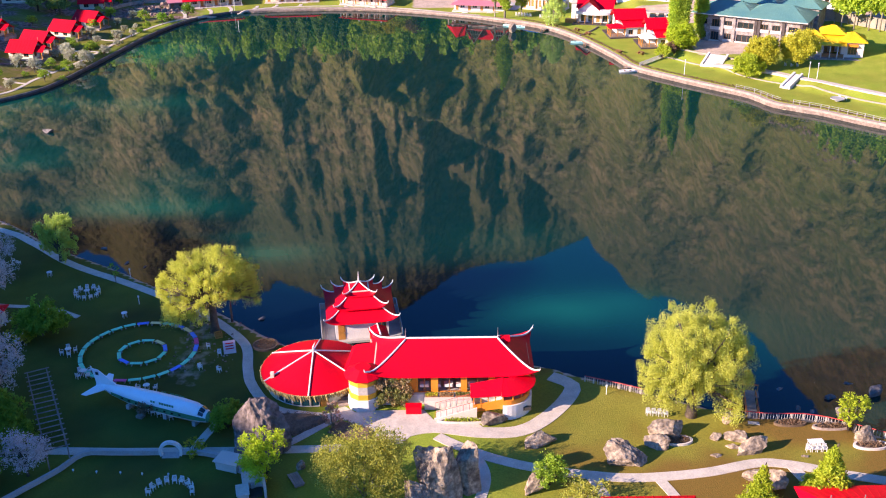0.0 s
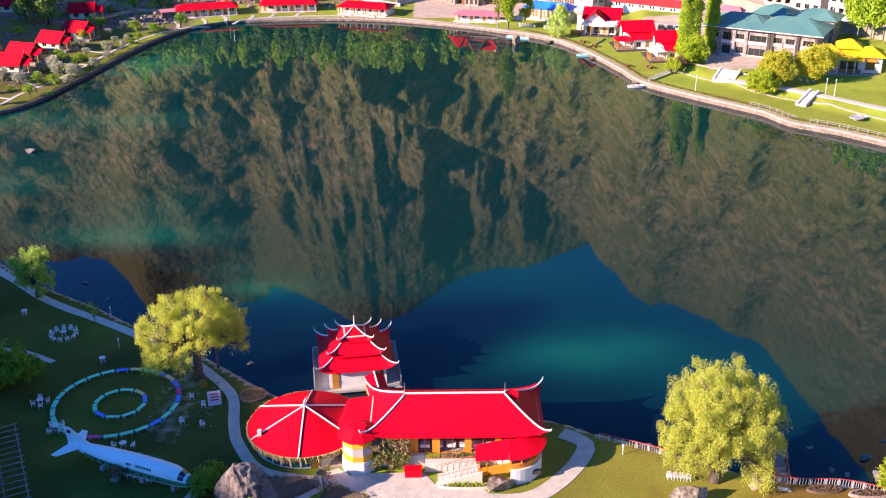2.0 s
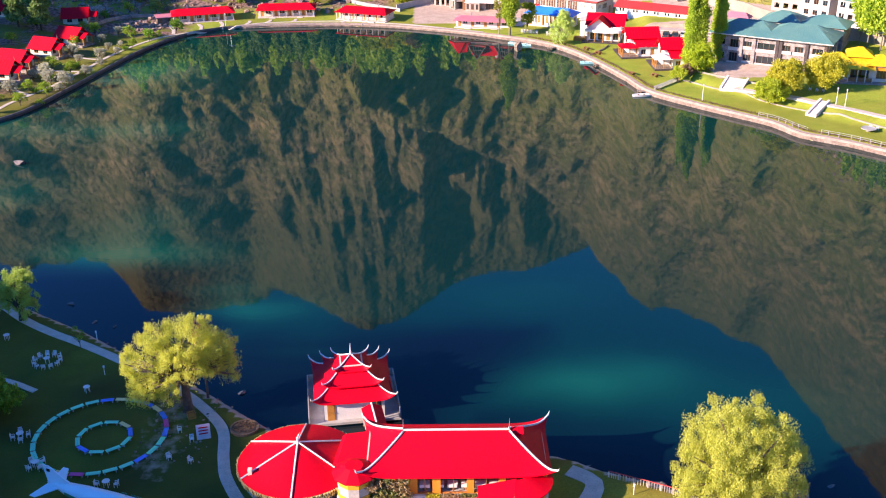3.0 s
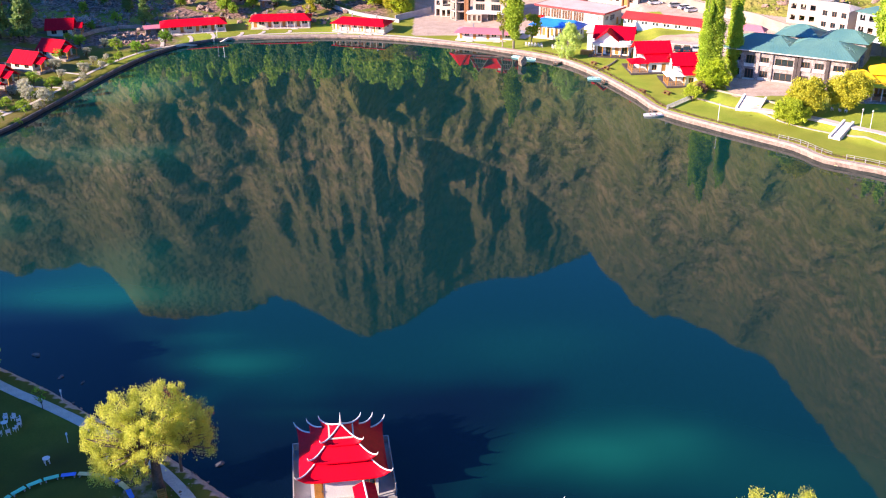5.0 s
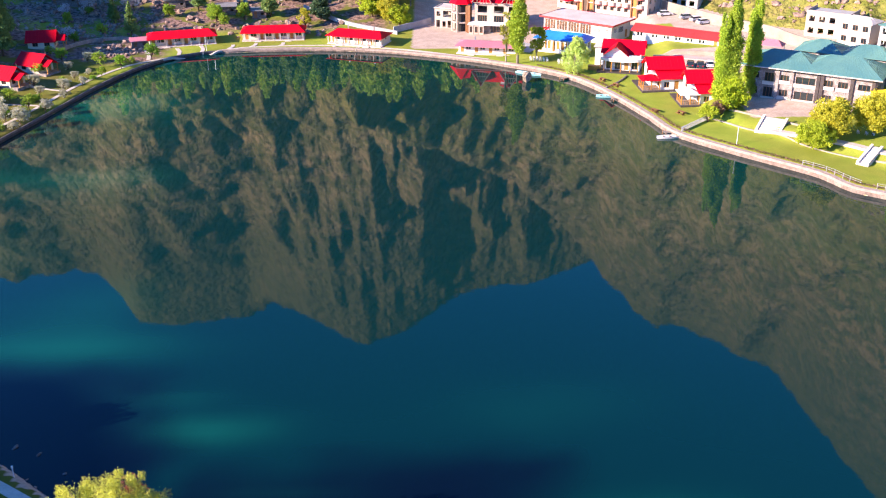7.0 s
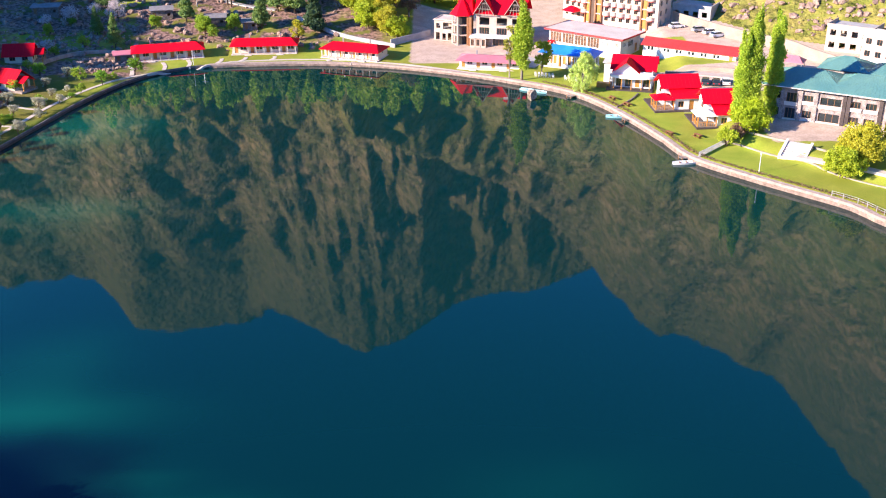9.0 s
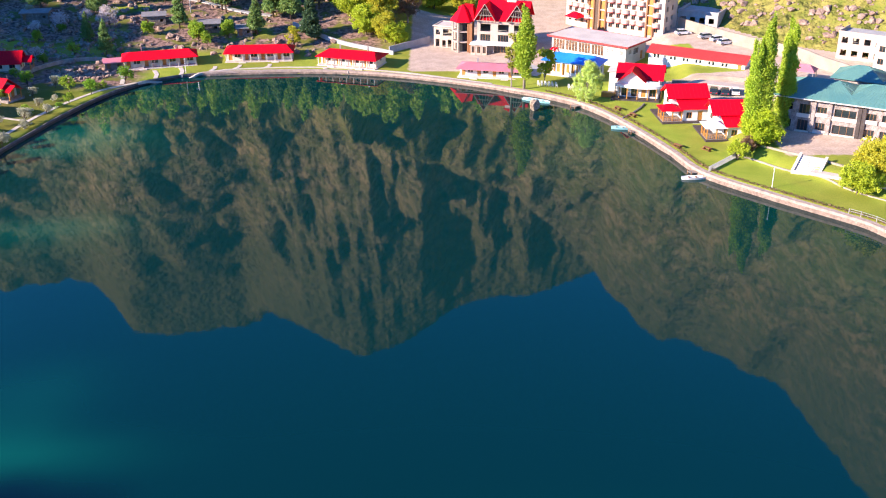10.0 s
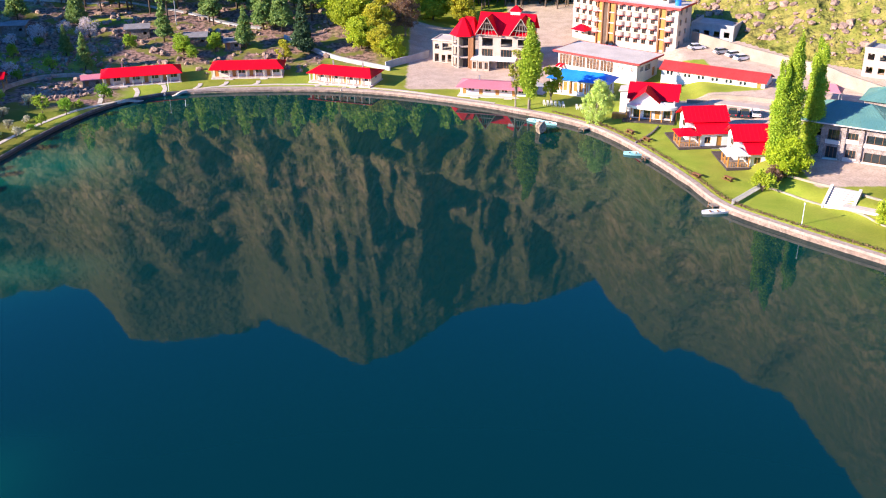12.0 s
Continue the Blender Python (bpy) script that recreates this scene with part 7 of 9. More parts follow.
# ================= far shore: houses =================
for (ax, ay), (bx, by), lab in (((-78.4, 277.0), (-61.7, 281.6), "cream cottage row with red hip roof and veranda posts"), ((-54.8, 284.1), (-38.3, 285.3), "cream cottage row with red hip roof on a white plinth"), ((-31.4, 281.2), (-17.0, 276.2), "cream cottage row with red hip roof set at an angle")):
    cottage_row(front_pose(ax, ay, bx, by) @ pose(0, 2.8, 0), math.hypot(bx - ax, by - ay), lab, RED)
cottage_row(front_pose(4.4, 271.0, 19.0, 267.6) @ pose(0, 0.8, 0), 15.2, "low white cottage row with faded pink roof", PINK, 4, 5.0, 2.1, WHITE, False, 0.8)


def blue_house():
    t = thing("blue_roof_house", "white garden restaurant with bright blue roof and many windows", "house", front_pose(25.2, 271.4, 36.9, 265.6))
    L, D, H = 13.0, 5.6, 3.6
    part("plinth", Solid().box(-0.2, L + 0.2, -0.6, D + 0.2, -1.0, 0.3), PLASTER, t)
    holes = {"front": [(0.5 + k * 1.24, 1.35 + k * 1.24, 0.9 if k % 3 else 0.3, 2.9) for k in range(10)], "left": [(1, 2.2, 0.9, 2.6), (3.2, 4.4, 0.9, 2.6)], "right": [(1, 2.2, 0.9, 2.6), (3.2, 4.4, 0.9, 2.6)]}
    box_walls(t, L, D, H, holes, WHITE, z0=0.3)
    fit_windows(t, L, D, holes, WHITE)
    part("roof", hip_roof(Solid(), -0.9, L + 0.9, -1.0, D + 0.8, H, 1.5, 2.6), BLUE, t)
    for k in range(7):
        x = 0.1 + (L - 0.2) * k / 6
        part("post", Solid().box(x - 0.1, x + 0.1, -0.55, -0.35, 0.3, H), WHITE, t)
    part("ceiling_slab", Solid().box(0.25, L - 0.25, 0.25, D - 0.25, H - 0.15, H - 0.05), DARK, t)


blue_house()


def lodge():
    """The unfinished lodge with steep red gables."""
    m = front_pose(9.4, 293.6, 21.8, 290.2)
    t = thing("unfinished_lodge", "unfinished white lodge with steep red gabled roof and open window holes", "building", m)
    L, D, H = 12.8, 9.0, 8.6
    holes = {"front": [(0.9, 3.6, 5.6, 7.6), (0.9, 3.6, 3.0, 4.9), (5.6, 8.4, 5.6, 7.6), (5.6, 8.4, 3.0, 4.9), (9.8, 12.2, 5.6, 7.6), (9.8, 12.2, 3.0, 4.9), (4.6, 8.0, 0.2, 2.3), (9.4, 11.8, 0.2, 2.3)],
             "left": [(1, 3, 3.4, 5), (1, 3, 6, 7.6), (5, 7, 3.4, 5)], "right": [(1, 3, 3.4, 5), (1, 3, 6, 7.6), (5, 7, 3.4, 5)]}
    box_walls(t, L, D, H, holes, LODGEWALL, 0.3, z0=-0.8)
    for z in (0.0, 2.7, 5.4, 8.4):
        part("floor_slab", Solid().box(0.3, L - 0.3, 0.3, D - 0.3, z - 0.2, z), CONCRETE, t)
    for a0, a1, z0, z1 in holes["front"][1:6:2] + holes["front"][6:]:
        window_part(t, a1 - a0, z1 - z0, pose((a0 + a1) / 2, 0.12, z0), WOOD, DARKGLASS, 3)
    part("roof", gable_roof(Solid(), -0.6, L + 0.6, -0.4, D + 0.6, H, 4.4, "x"), RED, t)
    for x0, x1 in ((-0.6, 5.2), (7.8, 13.6)):
        part("gable_roof", gable_roof(Solid(), x0, x1, -1.3, D / 2, H - 0.1, 4.3, "y"), RED, t, "steep red cross gable")
        xm = (x0 + x1) / 2
        s = Solid()
        for f in (0.0, 0.33, 0.66):
            z, h = H - 0.1 + 4.3 * f, (x1 - x0) / 2 * (1 - f) - 0.15
            s.box(xm - h, xm + h, -1.1, -0.95, z, z + 0.14)
        for dx in (-1.4, -0.5, 0.5, 1.4):
            s.tube([(xm + dx, -1.02, H), (xm + dx * 0.4, -1.02, H + 3.2)], 0.07, 4)
        for e in (x0 + 0.1, x1 - 0.1):
            s.tube([(e, -1.25, H), (xm, -1.25, H + 4.25)], 0.12, 5)
        part("gable_truss", s, WOODPALE, t, "open timber gable truss")
        # near-black in place of the shade behind the open truss
        part("gable_wall", gable_fill(Solid(), "x", 0.4, 0.15, x0 + 0.4, x1 - 0.4, H, 3.9), DARK, t)
    # glazed bay at the foot
    part("bay_roof", Solid().loft([[(-1.4, -2.6, 2.5), (9.6, -2.0, 2.5), (9.6, 0, 3.0), (-1.4, 0, 3.0)], [(-1.4, -2.6, 2.6), (9.6, -2.0, 2.6), (9.6, 0, 3.15), (-1.4, 0, 3.15)]]), WHITE, t, "white sloping bay roof")
    for k, (x0, x1) in enumerate(((-1.1, 0.2), (0.35, 1.7), (1.85, 3.2))):
        part("bay_wall", Solid().wall("x", -2.3 + (0.1 if k == 1 else 0), 0.15, x0, x1, -0.8, 2.5, [(x0 + 0.25, x1 - 0.25, 0.4, 2.1)]), LODGEWALL, t)
        window_part(t, x1 - x0 - 0.5, 1.7, pose((x0 + x1) / 2, -2.2, 0.4), WOOD, DARKGLASS, 1)
    part("roof_turret", Solid().box(7.0, 9.4, 4.2, 6.4, H + 2.2, H + 5.0), WHITE, t)
    part("turret_cap", hip_roof(Solid(), 6.7, 9.7, 3.9, 6.7, H + 5.0, 1.2, 1.4), RED, t)
    # hexagonal tower with its own red cap
    def hexa(r, z, cx=-4.2, cy=1.6):
        return [(cx + r * math.cos(radians(60 * k + 15)), cy + r * math.sin(radians(60 * k + 15)), z) for k in range(6)]
    for k in range(6):
        x, y, _ = hexa(2.7, 0)[k]
        part("tower_column", Solid().box(x - 0.22, x + 0.22, y - 0.22, y + 0.22, -0.8, 7.9), LODGEWALL if k not in (5, 0) else WOOD, t)
    for z in (0.0, 2.7, 5.4, 7.9):
        part("tower_floor", Solid().loft([hexa(2.8, z - 0.3), hexa(2.8, z)]), LODGEWALL, t)
    # added near-black core, painted for the shade inside the open tower
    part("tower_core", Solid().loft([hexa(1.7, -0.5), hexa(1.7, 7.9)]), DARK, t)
    part("stair_screen", Solid().box(-1.9, -1.1, -0.9, -0.5, -0.6, 7.6), WOOD, t, "brown timber stair screen")
    part("tower_roof", Solid().loft([hexa(3.4, 7.8), hexa(3.4, 7.95), hexa(0.3, 11.9)]), RED, t)
    part("tower_roof", Solid().loft([[(-4.2, 0, 8.0), (-0.8, 0.4, 8.0), (-0.8, 6, 8.0), (-4.2, 6, 8.0)], [(-4.2, 1.6, 11.8), (-1.8, 2.4, 11.6), (-1.8, 4.4, 11.6), (-4.2, 4.4, 11.8)]]), RED, t)
    # flat-roofed wing
    w = {"front": [(0.5, 1.6, 0.2, 2.2), (2.4, 3.4, 0.2, 2.0), (0.6, 1.8, 3.4, 4.7), (2.6, 5.4, 3.2, 5.0), (4.0, 5.0, 0.2, 2.2)], "left": [(2, 4, 3.3, 4.8)]}
    wing = part("wing", Solid().wall("x", 0, 0.3, 0, 6.2, -0.8, 5.9, w["front"]).wall("x", 6, -0.3, 0, 6.2, -0.8, 5.9).wall("y", 0, 0.3, 0.3, 5.7, -0.8, 5.9, w["left"]).wall("y", 6.2, -0.3, 0.3, 5.7, -0.8, 5.9), LODGEWALL, t, m=pose(-12.6, 3.2, 0, 0, 0, -6))
    part("wing_roof", Solid().box(-0.3, 6.5, -0.3, 6.3, 5.6, 5.75), FLATROOF, wing)
    part("wing_floor", Solid().box(0.3, 5.9, 0.3, 5.7, 2.6, 2.8), CONCRETE, wing)
    part("chimney", Solid().box(-5.6, -4.2, 2.4, 3.6, 7.9, 11.2), RED, t)


lodge()


CURTAIN = mat("brown_curtained_glass", (0.26, 0.14, 0.08), 0.25, var=0.6, scale=1.6, bump=0.0, second=(0.07, 0.05, 0.04))


def flat_restaurant():
    t = thing("flat_roof_restaurant", "white dining block with grey flat roof, red fascia and timber windows", "building", front_pose(28.5, 288.0, 45.2, 274.7, 2.2))
    L, D, H = 21.3, 10.2, 4.6
    holes = {"front": [(0.35 + k * 3.75, 3.85 + k * 3.75, 1.5, 4.1) for k in range(4)] + [(15.9, 16.7, 2.4, 3.6), (17.2, 18.0, 2.4, 3.6), (19.6, 20.6, 2.4, 3.6)], "right": [(1.5, 3, 2.4, 3.6), (4, 6.5, 2.0, 3.6), (7.6, 8.8, 0.3, 2.4)]}
    box_walls(t, L, D, H, holes, PLASTER, z0=-1.0)
    fit_windows(t, L, D, holes, WHITE, CURTAIN, 3)
    part("roof_slab", Solid().box(-0.9, L + 0.9, -0.9, D + 0.9, H, H + 0.3), FLATROOF, t)
    s = Solid().box(-1.0, L + 1.0, -1.02, -0.9, H - 0.05, H + 0.36).box(-1.0, L + 1.0, D + 0.9, D + 1.02, H - 0.05, H + 0.36).box(-1.02, -0.9, -0.9, D + 0.9, H - 0.05, H + 0.36).box(L + 0.9, L + 1.02, -0.9, D + 0.9, H - 0.05, H + 0.36)
    part("fascia", s, RED_OLD, t, "red painted roof edge")
    part("floor_slab", Solid().box(0.3, L - 0.3, 0.3, D - 0.3, 0.8, 1.0), CONCRETE, t)
    for k in range(2):
        part("awning", Solid().loft([[(0.2 + k, -1.6, 1.2), (0.9 + k, -1.6, 1.2), (0.9 + k, -0.02, 1.7), (0.2 + k, -0.02, 1.7)], [(0.2 + k, -1.6, 1.26), (0.9 + k, -1.6, 1.26), (0.9 + k, -0.02, 1.78), (0.2 + k, -0.02, 1.78)]]), RED, t)


flat_restaurant()


def long_house():
    t = thing("long_red_house", "long white single-storey building with plain red roof", "building", front_pose(51.2, 276.6, 71.4, 263.8, 3.0))
    L, D, H = 23.9, 5.5, 2.3
    holes = {"front": [(1.2, 1.9, 1.0, 2.1), (2.1, 2.8, 1.0, 2.1)] + [(5.4 + k * 3.2 + dx, 6.1 + k * 3.2 + dx, 1.0, 1.9) for k in range(5) for dx in (0, 0.95)] + [(22.2, 23.1, 0.0, 2.0)]}
    box_walls(t, L, D, H, holes, WHITE, z0=-1.2)
    fit_windows(t, L, D, holes, WHITE, bars=0)
    part("roof", gable_roof(Solid(), -0.5, L + 0.5, -0.6, D + 0.6, H, 1.5, "x"), RED_OLD, t)
    part("gable_wall", gable_fill(Solid(), "y", 0.02, 0.2, 0, D, H, 1.25), WHITE, t)
    part("gable_wall", gable_fill(Solid(), "y", L - 0.22, 0.2, 0, D, H, 1.25), WHITE, t)
    part("ceiling_slab", Solid().box(0.25, L - 0.25, 0.25, D - 0.25, H - 0.15, H - 0.05), DARK, t)


long_house()


HOTELWALL = mat("hotel_cream_render", (0.60, 0.49, 0.39), 0.8, var=0.16, scale=0.5, bump=0.15)
AWNING = mat("faded_red_awning", (0.50, 0.10, 0.07), 0.65, var=0.25, scale=0.9, bump=0.1)


def hotel_wing(t, m, L, D, floors, recess):
    """One straight wing of the tall hotel: balconies with small red awnings on every floor."""
    h = 2.65
    w = part("wing", Solid().wall("x", 0, 0.3, 0, L, -1.5, floors * h, [(x, x + 1.1, z * h + 0.9, z * h + 2.3) for z in range(floors) for x in np.arange(1.0, L - 1.6, 2.2)])
             .wall("x", D, -0.3, 0, L, -1.5, floors * h).wall("y", 0, 0.3, 0.3, D - 0.3, -1.5, floors * h, [(y, y + 1.1, z * h + 0.9, z * h + 2.3) for z in range(floors) for y in (1.5, 5.0)])
             .wall("y", L, -0.3, 0.3, D - 0.3, -1.5, floors * h, [(y, y + 1.1, z * h + 0.9, z * h + 2.3) for z in range(floors) for y in (1.5, 5.0)]), HOTELWALL, t, m=m)
    for z in range(floors + 1):
        part("floor_slab", Solid().box(0.3, L - 0.3, 0.3, D - 0.3, z * h - 0.2, z * h), CONCRETE, w)
    part("roof_slab", Solid().box(-0.8, L + 0.8, -0.9, D + 0.8, floors * h, floors * h + 0.25), FLATROOF, w)
    part("roof_edge", Solid().box(-0.9, L + 0.9, -1.0, -0.9, floors * h - 0.1, floors * h + 0.4).box(-0.9, -0.8, -0.9, D + 0.8, floors * h - 0.1, floors * h + 0.4).box(L + 0.8, L + 0.9, -0.9, D + 0.8, floors * h - 0.1, floors * h + 0.4), RED_OLD, w)
    for z in range(floors):
        for k, x in enumerate(np.arange(1.55, L - 1.0, 2.2)):
            if any(abs(x - r) < 1.2 for r in recess):
                continue
            window_part(w, 1.1, 1.4, pose(x, 0.14, z * h + 0.9), WOOD, DARKGLASS, 1)
            wide, deep = (1.08, 1.0) if k % 2 else (0.8, 0.62)
            o = [(x + wide * math.cos(radians(a)), -deep * math.sin(radians(a))) for a in range(0, 181, 20)]
            if z:
                part("balcony_slab", Solid().loft([[(a, b * 1.06, z * h - 0.2) for a, b in o], [(a, b * 1.06, z * h - 0.04) for a, b in o]]), FLATROOF, w)
                part("balcony", Solid().loft([[(a, b, z * h - 0.04) for a, b in o], [(a, b, z * h + 0.72) for a, b in o]]), HOTELWALL, w, "rounded cream balcony front")
            part("awning", Solid().loft([[(a, b * 1.15 - 0.01, z * h + 2.2) for a, b in o], [(x + (a - x) * 0.9, b * 0.95 - 0.01, z * h + 2.5) for a, b in o], [(x + (a - x) * 0.35, b * 0.4 - 0.01, z * h + 2.72) for a, b in o]]), AWNING, w, "small domed faded red awning")
    for r in recess:
        for dx in (-0.9, 0.9):
            part("brown_pier", Solid().box(r + dx - 0.2, r + dx + 0.2, -0.5, 0, -1.0, floors * h), WOOD, w)
        part("stair_shaft", Solid().box(r - 0.7, r + 0.7, -0.1, -0.02, 0, floors * h - 0.3), WOODORANGE, w, "orange-brown stair recess")
        for z in range(1, floors):
            part("landing", Solid().box(r - 0.7, r + 0.7, -0.45, -0.1, z * h - 0.15, z * h + 0.1), PLASTER, w)


def hotel():
    z = 4.0
    t = thing("tall_hotel", "four-storey cream hotel with rounded balconies and small red awnings", "hotel", pose(0, 0, z))
    hotel_wing(t, front_pose(43.1, 308.6, 58.9, 297.9, 0), 19.1, 9, 4, (1.4, 15.2))
    hotel_wing(t, front_pose(35.4, 317.4, 42.4, 309.2, 0), 10.7, 9, 4, (9.6,))
    part("penthouse", Solid().wall("x", 0, 0.3, 0, 12, 10.6, 13.4, [(k * 2.4 + 0.8, k * 2.4 + 2.0, 11.4, 12.7) for k in range(5)]).wall("x", 5, -0.3, 0, 12, 10.6, 13.4).wall("y", 0, 0.3, 0.3, 4.7, 10.6, 13.4).wall("y", 12, -0.3, 0.3, 4.7, 10.6, 13.4).box(-0.4, 12.4, -0.4, 5.4, 13.4, 13.6), PLASTER, t, m=front_pose(47.5, 310.4, 60, 302.0, 0))
    part("water_tank", Solid().tube([(0, 0, 10.6), (0, 0, 12.1), (0, 0, 12.5)], [0.8, 0.8, 0.3], 12), BLUE, t, "blue plastic water tank", m=pose(59.5, 301.5, 0))
    part("porch", Solid().box(-2, 2, -3, 0, 2.3, 2.6), WHITE, t, m=front_pose(38.6, 313.6, 42, 309.6, 0))
    part("porch_roof", hip_roof(Solid(), -2.4, 2.4, -3.4, 0.2, 2.6, 1.3, 1.8), RED, t, m=front_pose(38.6, 313.6, 42, 309.6, 0))


hotel()


def lake_house(m, label, mirror=False, size=1.0):
    """A white villa: main gable, lower front gable, porch with posts, dark stone plinth."""
    t = thing("lake_villa", label, "house", m @ Matrix.Scale(size, 4), "red-roofed villas")
    L, D, H = 7.6, 5.2, 4.3
    holes = {"left": [(1.6, 3.4, 2.6, 3.7), (1.6, 3.4, 0.9, 2.1)], "front": [(5.6, 6.8, 2.6, 3.6)], "right": [(1.6, 3.4, 1.0, 2.2)]}
    part("plinth", Solid().box(-2.8, L + 0.3, -4.6, D + 0.2, -1.6, 0.3), DARKSTONE, t, "dark stone plinth")
    box_walls(t, L, D, H, holes, WHITE, z0=0.3)
    fit_windows(t, L, D, holes, WOOD)
    part("roof", gable_roof(Solid(), -0.8, L + 0.6, -0.7, D + 0.7, H - 0.1, 2.3, "x"), RED, t)
    for x in (0.02, L - 0.24):
        part("gable_wall", gable_fill(Solid(), "y", x, 0.22, 0, D, H, 1.9), WHITE, t)
    wing = part("front_wing", Solid().wall("x", -3.6, 0.2, 1.6, 7.2, 0.3, 3.0, [(2.4, 3.6, 0.8, 2.1), (4.8, 5.8, 0.3, 2.3)]).wall("y", 1.6, 0.2, -3.4, 0, 0.3, 3.0, [(-2.4, -1.2, 0.9, 2.1)]).wall("y", 7.2, -0.2, -3.4, 0, 0.3, 3.0, [(-2.4, -1.2, 0.9, 2.1)]), WHITE, t)
    window_part(wing, 1.2, 1.3, pose(3.0, -3.5, 0.8), WOODORANGE), door_part(wing, 1.0, 2.0, pose(5.3, -3.5, 0.3)), window_part(wing, 1.2, 1.2, pose(1.7, -1.8, 0.9, 0, 0, -90), WOODORANGE)
    part("front_roof", sheet_slab(Solid(), (1.0, -4.2, 2.9), (7.9, -4.2, 2.9), (7.9, 0.1, 4.0), (1.0, 0.1, 4.0)), RED, t, "lower red lean-to roof")
    part("porch_floor", Solid().box(-2.6, 1.6, -4.0, 0, 0.3, 0.42), WOODPALE, t)
    part("porch_roof", hip_roof(Solid(), -3.0, 1.5, -4.4, 0.3, 2.7, 0.9, 1.9), RED if not mirror else WHITE, t, "porch roof" if not mirror else "white porch roof")
    for x, y in ((-2.5, -3.9), (-0.6, -3.9), (1.3, -3.9), (-2.5, -2.0), (-2.5, -0.1)):
        part("post", Solid().box(x - 0.1, x + 0.1, y - 0.1, y + 0.1, 0.42, 2.75), WOODORANGE, t)
    for a, b in (((-2.5, -3.9), (1.3, -3.9)), ((-2.5, -3.9), (-2.5, -0.1))):
        s = Solid().tube([(*a, 1.25), (*b, 1.25)], 0.05, 4)
        for k in range(9):
            x, y = a[0] + (b[0] - a[0]) * k / 8, a[1] + (b[1] - a[1]) * k / 8
            s.box(x - 0.03, x + 0.03, y - 0.03, y + 0.03, 0.42, 1.25)
        part("railing", s, WOODORANGE, t)
    for k in range(3):
        part("step", Solid().box(3.6, 6.2, -5.4 + k * 0.3, -4.6, -0.9, -0.45 + k * 0.25), CONCRETE, t)


lake_house(pose(48.2, 235.8, ground_z(49, 235), 0, 0, 4), "white villa with two stepped red roofs and timber porch")
lake_house(pose(54.6, 224.2, ground_z(54, 223), 0, 0, 2), "white villa with stepped red roofs and white porch roof", True)


def gable_villa():
    t = thing("lake_villa", "white villa with crossed red gable roofs and curved white balcony", "house", pose(39.6, 251.0, ground_z(43, 252), 0, 0, -16), "red-roofed villas")
    L, D, H = 9.0, 8.0, 4.0
    holes = {"front": [(0.8, 2.2, 0.5, 2.5), (2.9, 4.4, 0.5, 2.5), (5.2, 6.2, 0.4, 2.5), (7.0, 8.4, 0.6, 2.5)], "right": [(1.5, 2.6, 1.4, 2.8), (5, 6.2, 1.4, 2.8)], "left": [(2, 3.4, 1.2, 2.4)]}
    part("plinth", Solid().box(-1.2, L + 0.4, -2.4, D, -1.6, 0.3), DARKSTONE, t)
    box_walls(t, L, D, H, holes, WHITE, z0=0.3)
    fit_windows(t, L, D, holes, WOOD)
    part("roof", gable_roof(Solid(), -0.9, L + 0.8, 1.4, D + 0.8, H, 2.7, "x"), RED, t)
    part("gable_roof", gable_roof(Solid(), -0.2, 6.2, -1.4, D / 2, H, 2.5, "y"), RED, t)
    part("gable_wall", gable_fill(Solid(), "x", -0.2, 0.2, 0.4, 5.6, H, 2.1), WHITE, t)
    for x in (0.02, L - 0.24):
        part("gable_wall", gable_fill(Solid(), "y", x, 0.22, 1.8, D + 0.4, H, 2.2), WHITE, t)
    n = 14
    o = [(L / 2 - 5.2 * math.cos(math.pi * k / n), -2.1 * math.sin(math.pi * k / n)) for k in range(n + 1)]
    part("balcony", Solid().loft([[(a, b, 2.75) for a, b in o], [(a * 1.0, b, 3.35) for a, b in o]]), WHITE, t, "curved white balcony")
    for k in range(1, n, 2):
        part("post", Solid().box(o[k][0] - 0.09, o[k][0] + 0.09, o[k][1] * 0.95 - 0.09, o[k][1] * 0.95 + 0.09, 0.3, 2.8), WOODORANGE, t)
    part("side_room", Solid().box(-2.6, 0, 4.4, 8.2, -0.8, 4.6), WHITE, t)
    part("side_roof", Solid().loft([[(-3.0, 4.0, 4.6), (0.3, 4.0, 4.9), (0.3, 8.6, 4.9), (-3.0, 8.6, 4.6)], [(-3.0, 4.0, 4.72), (0.3, 4.0, 5.02), (0.3, 8.6, 5.02), (-3.0, 8.6, 4.72)]]), FLATROOF, t)
    part("deck", Solid().box(-3.6, -0.6, -0.4, 1.0, -0.6, 1.0), WOODORANGE, t)


gable_villa()


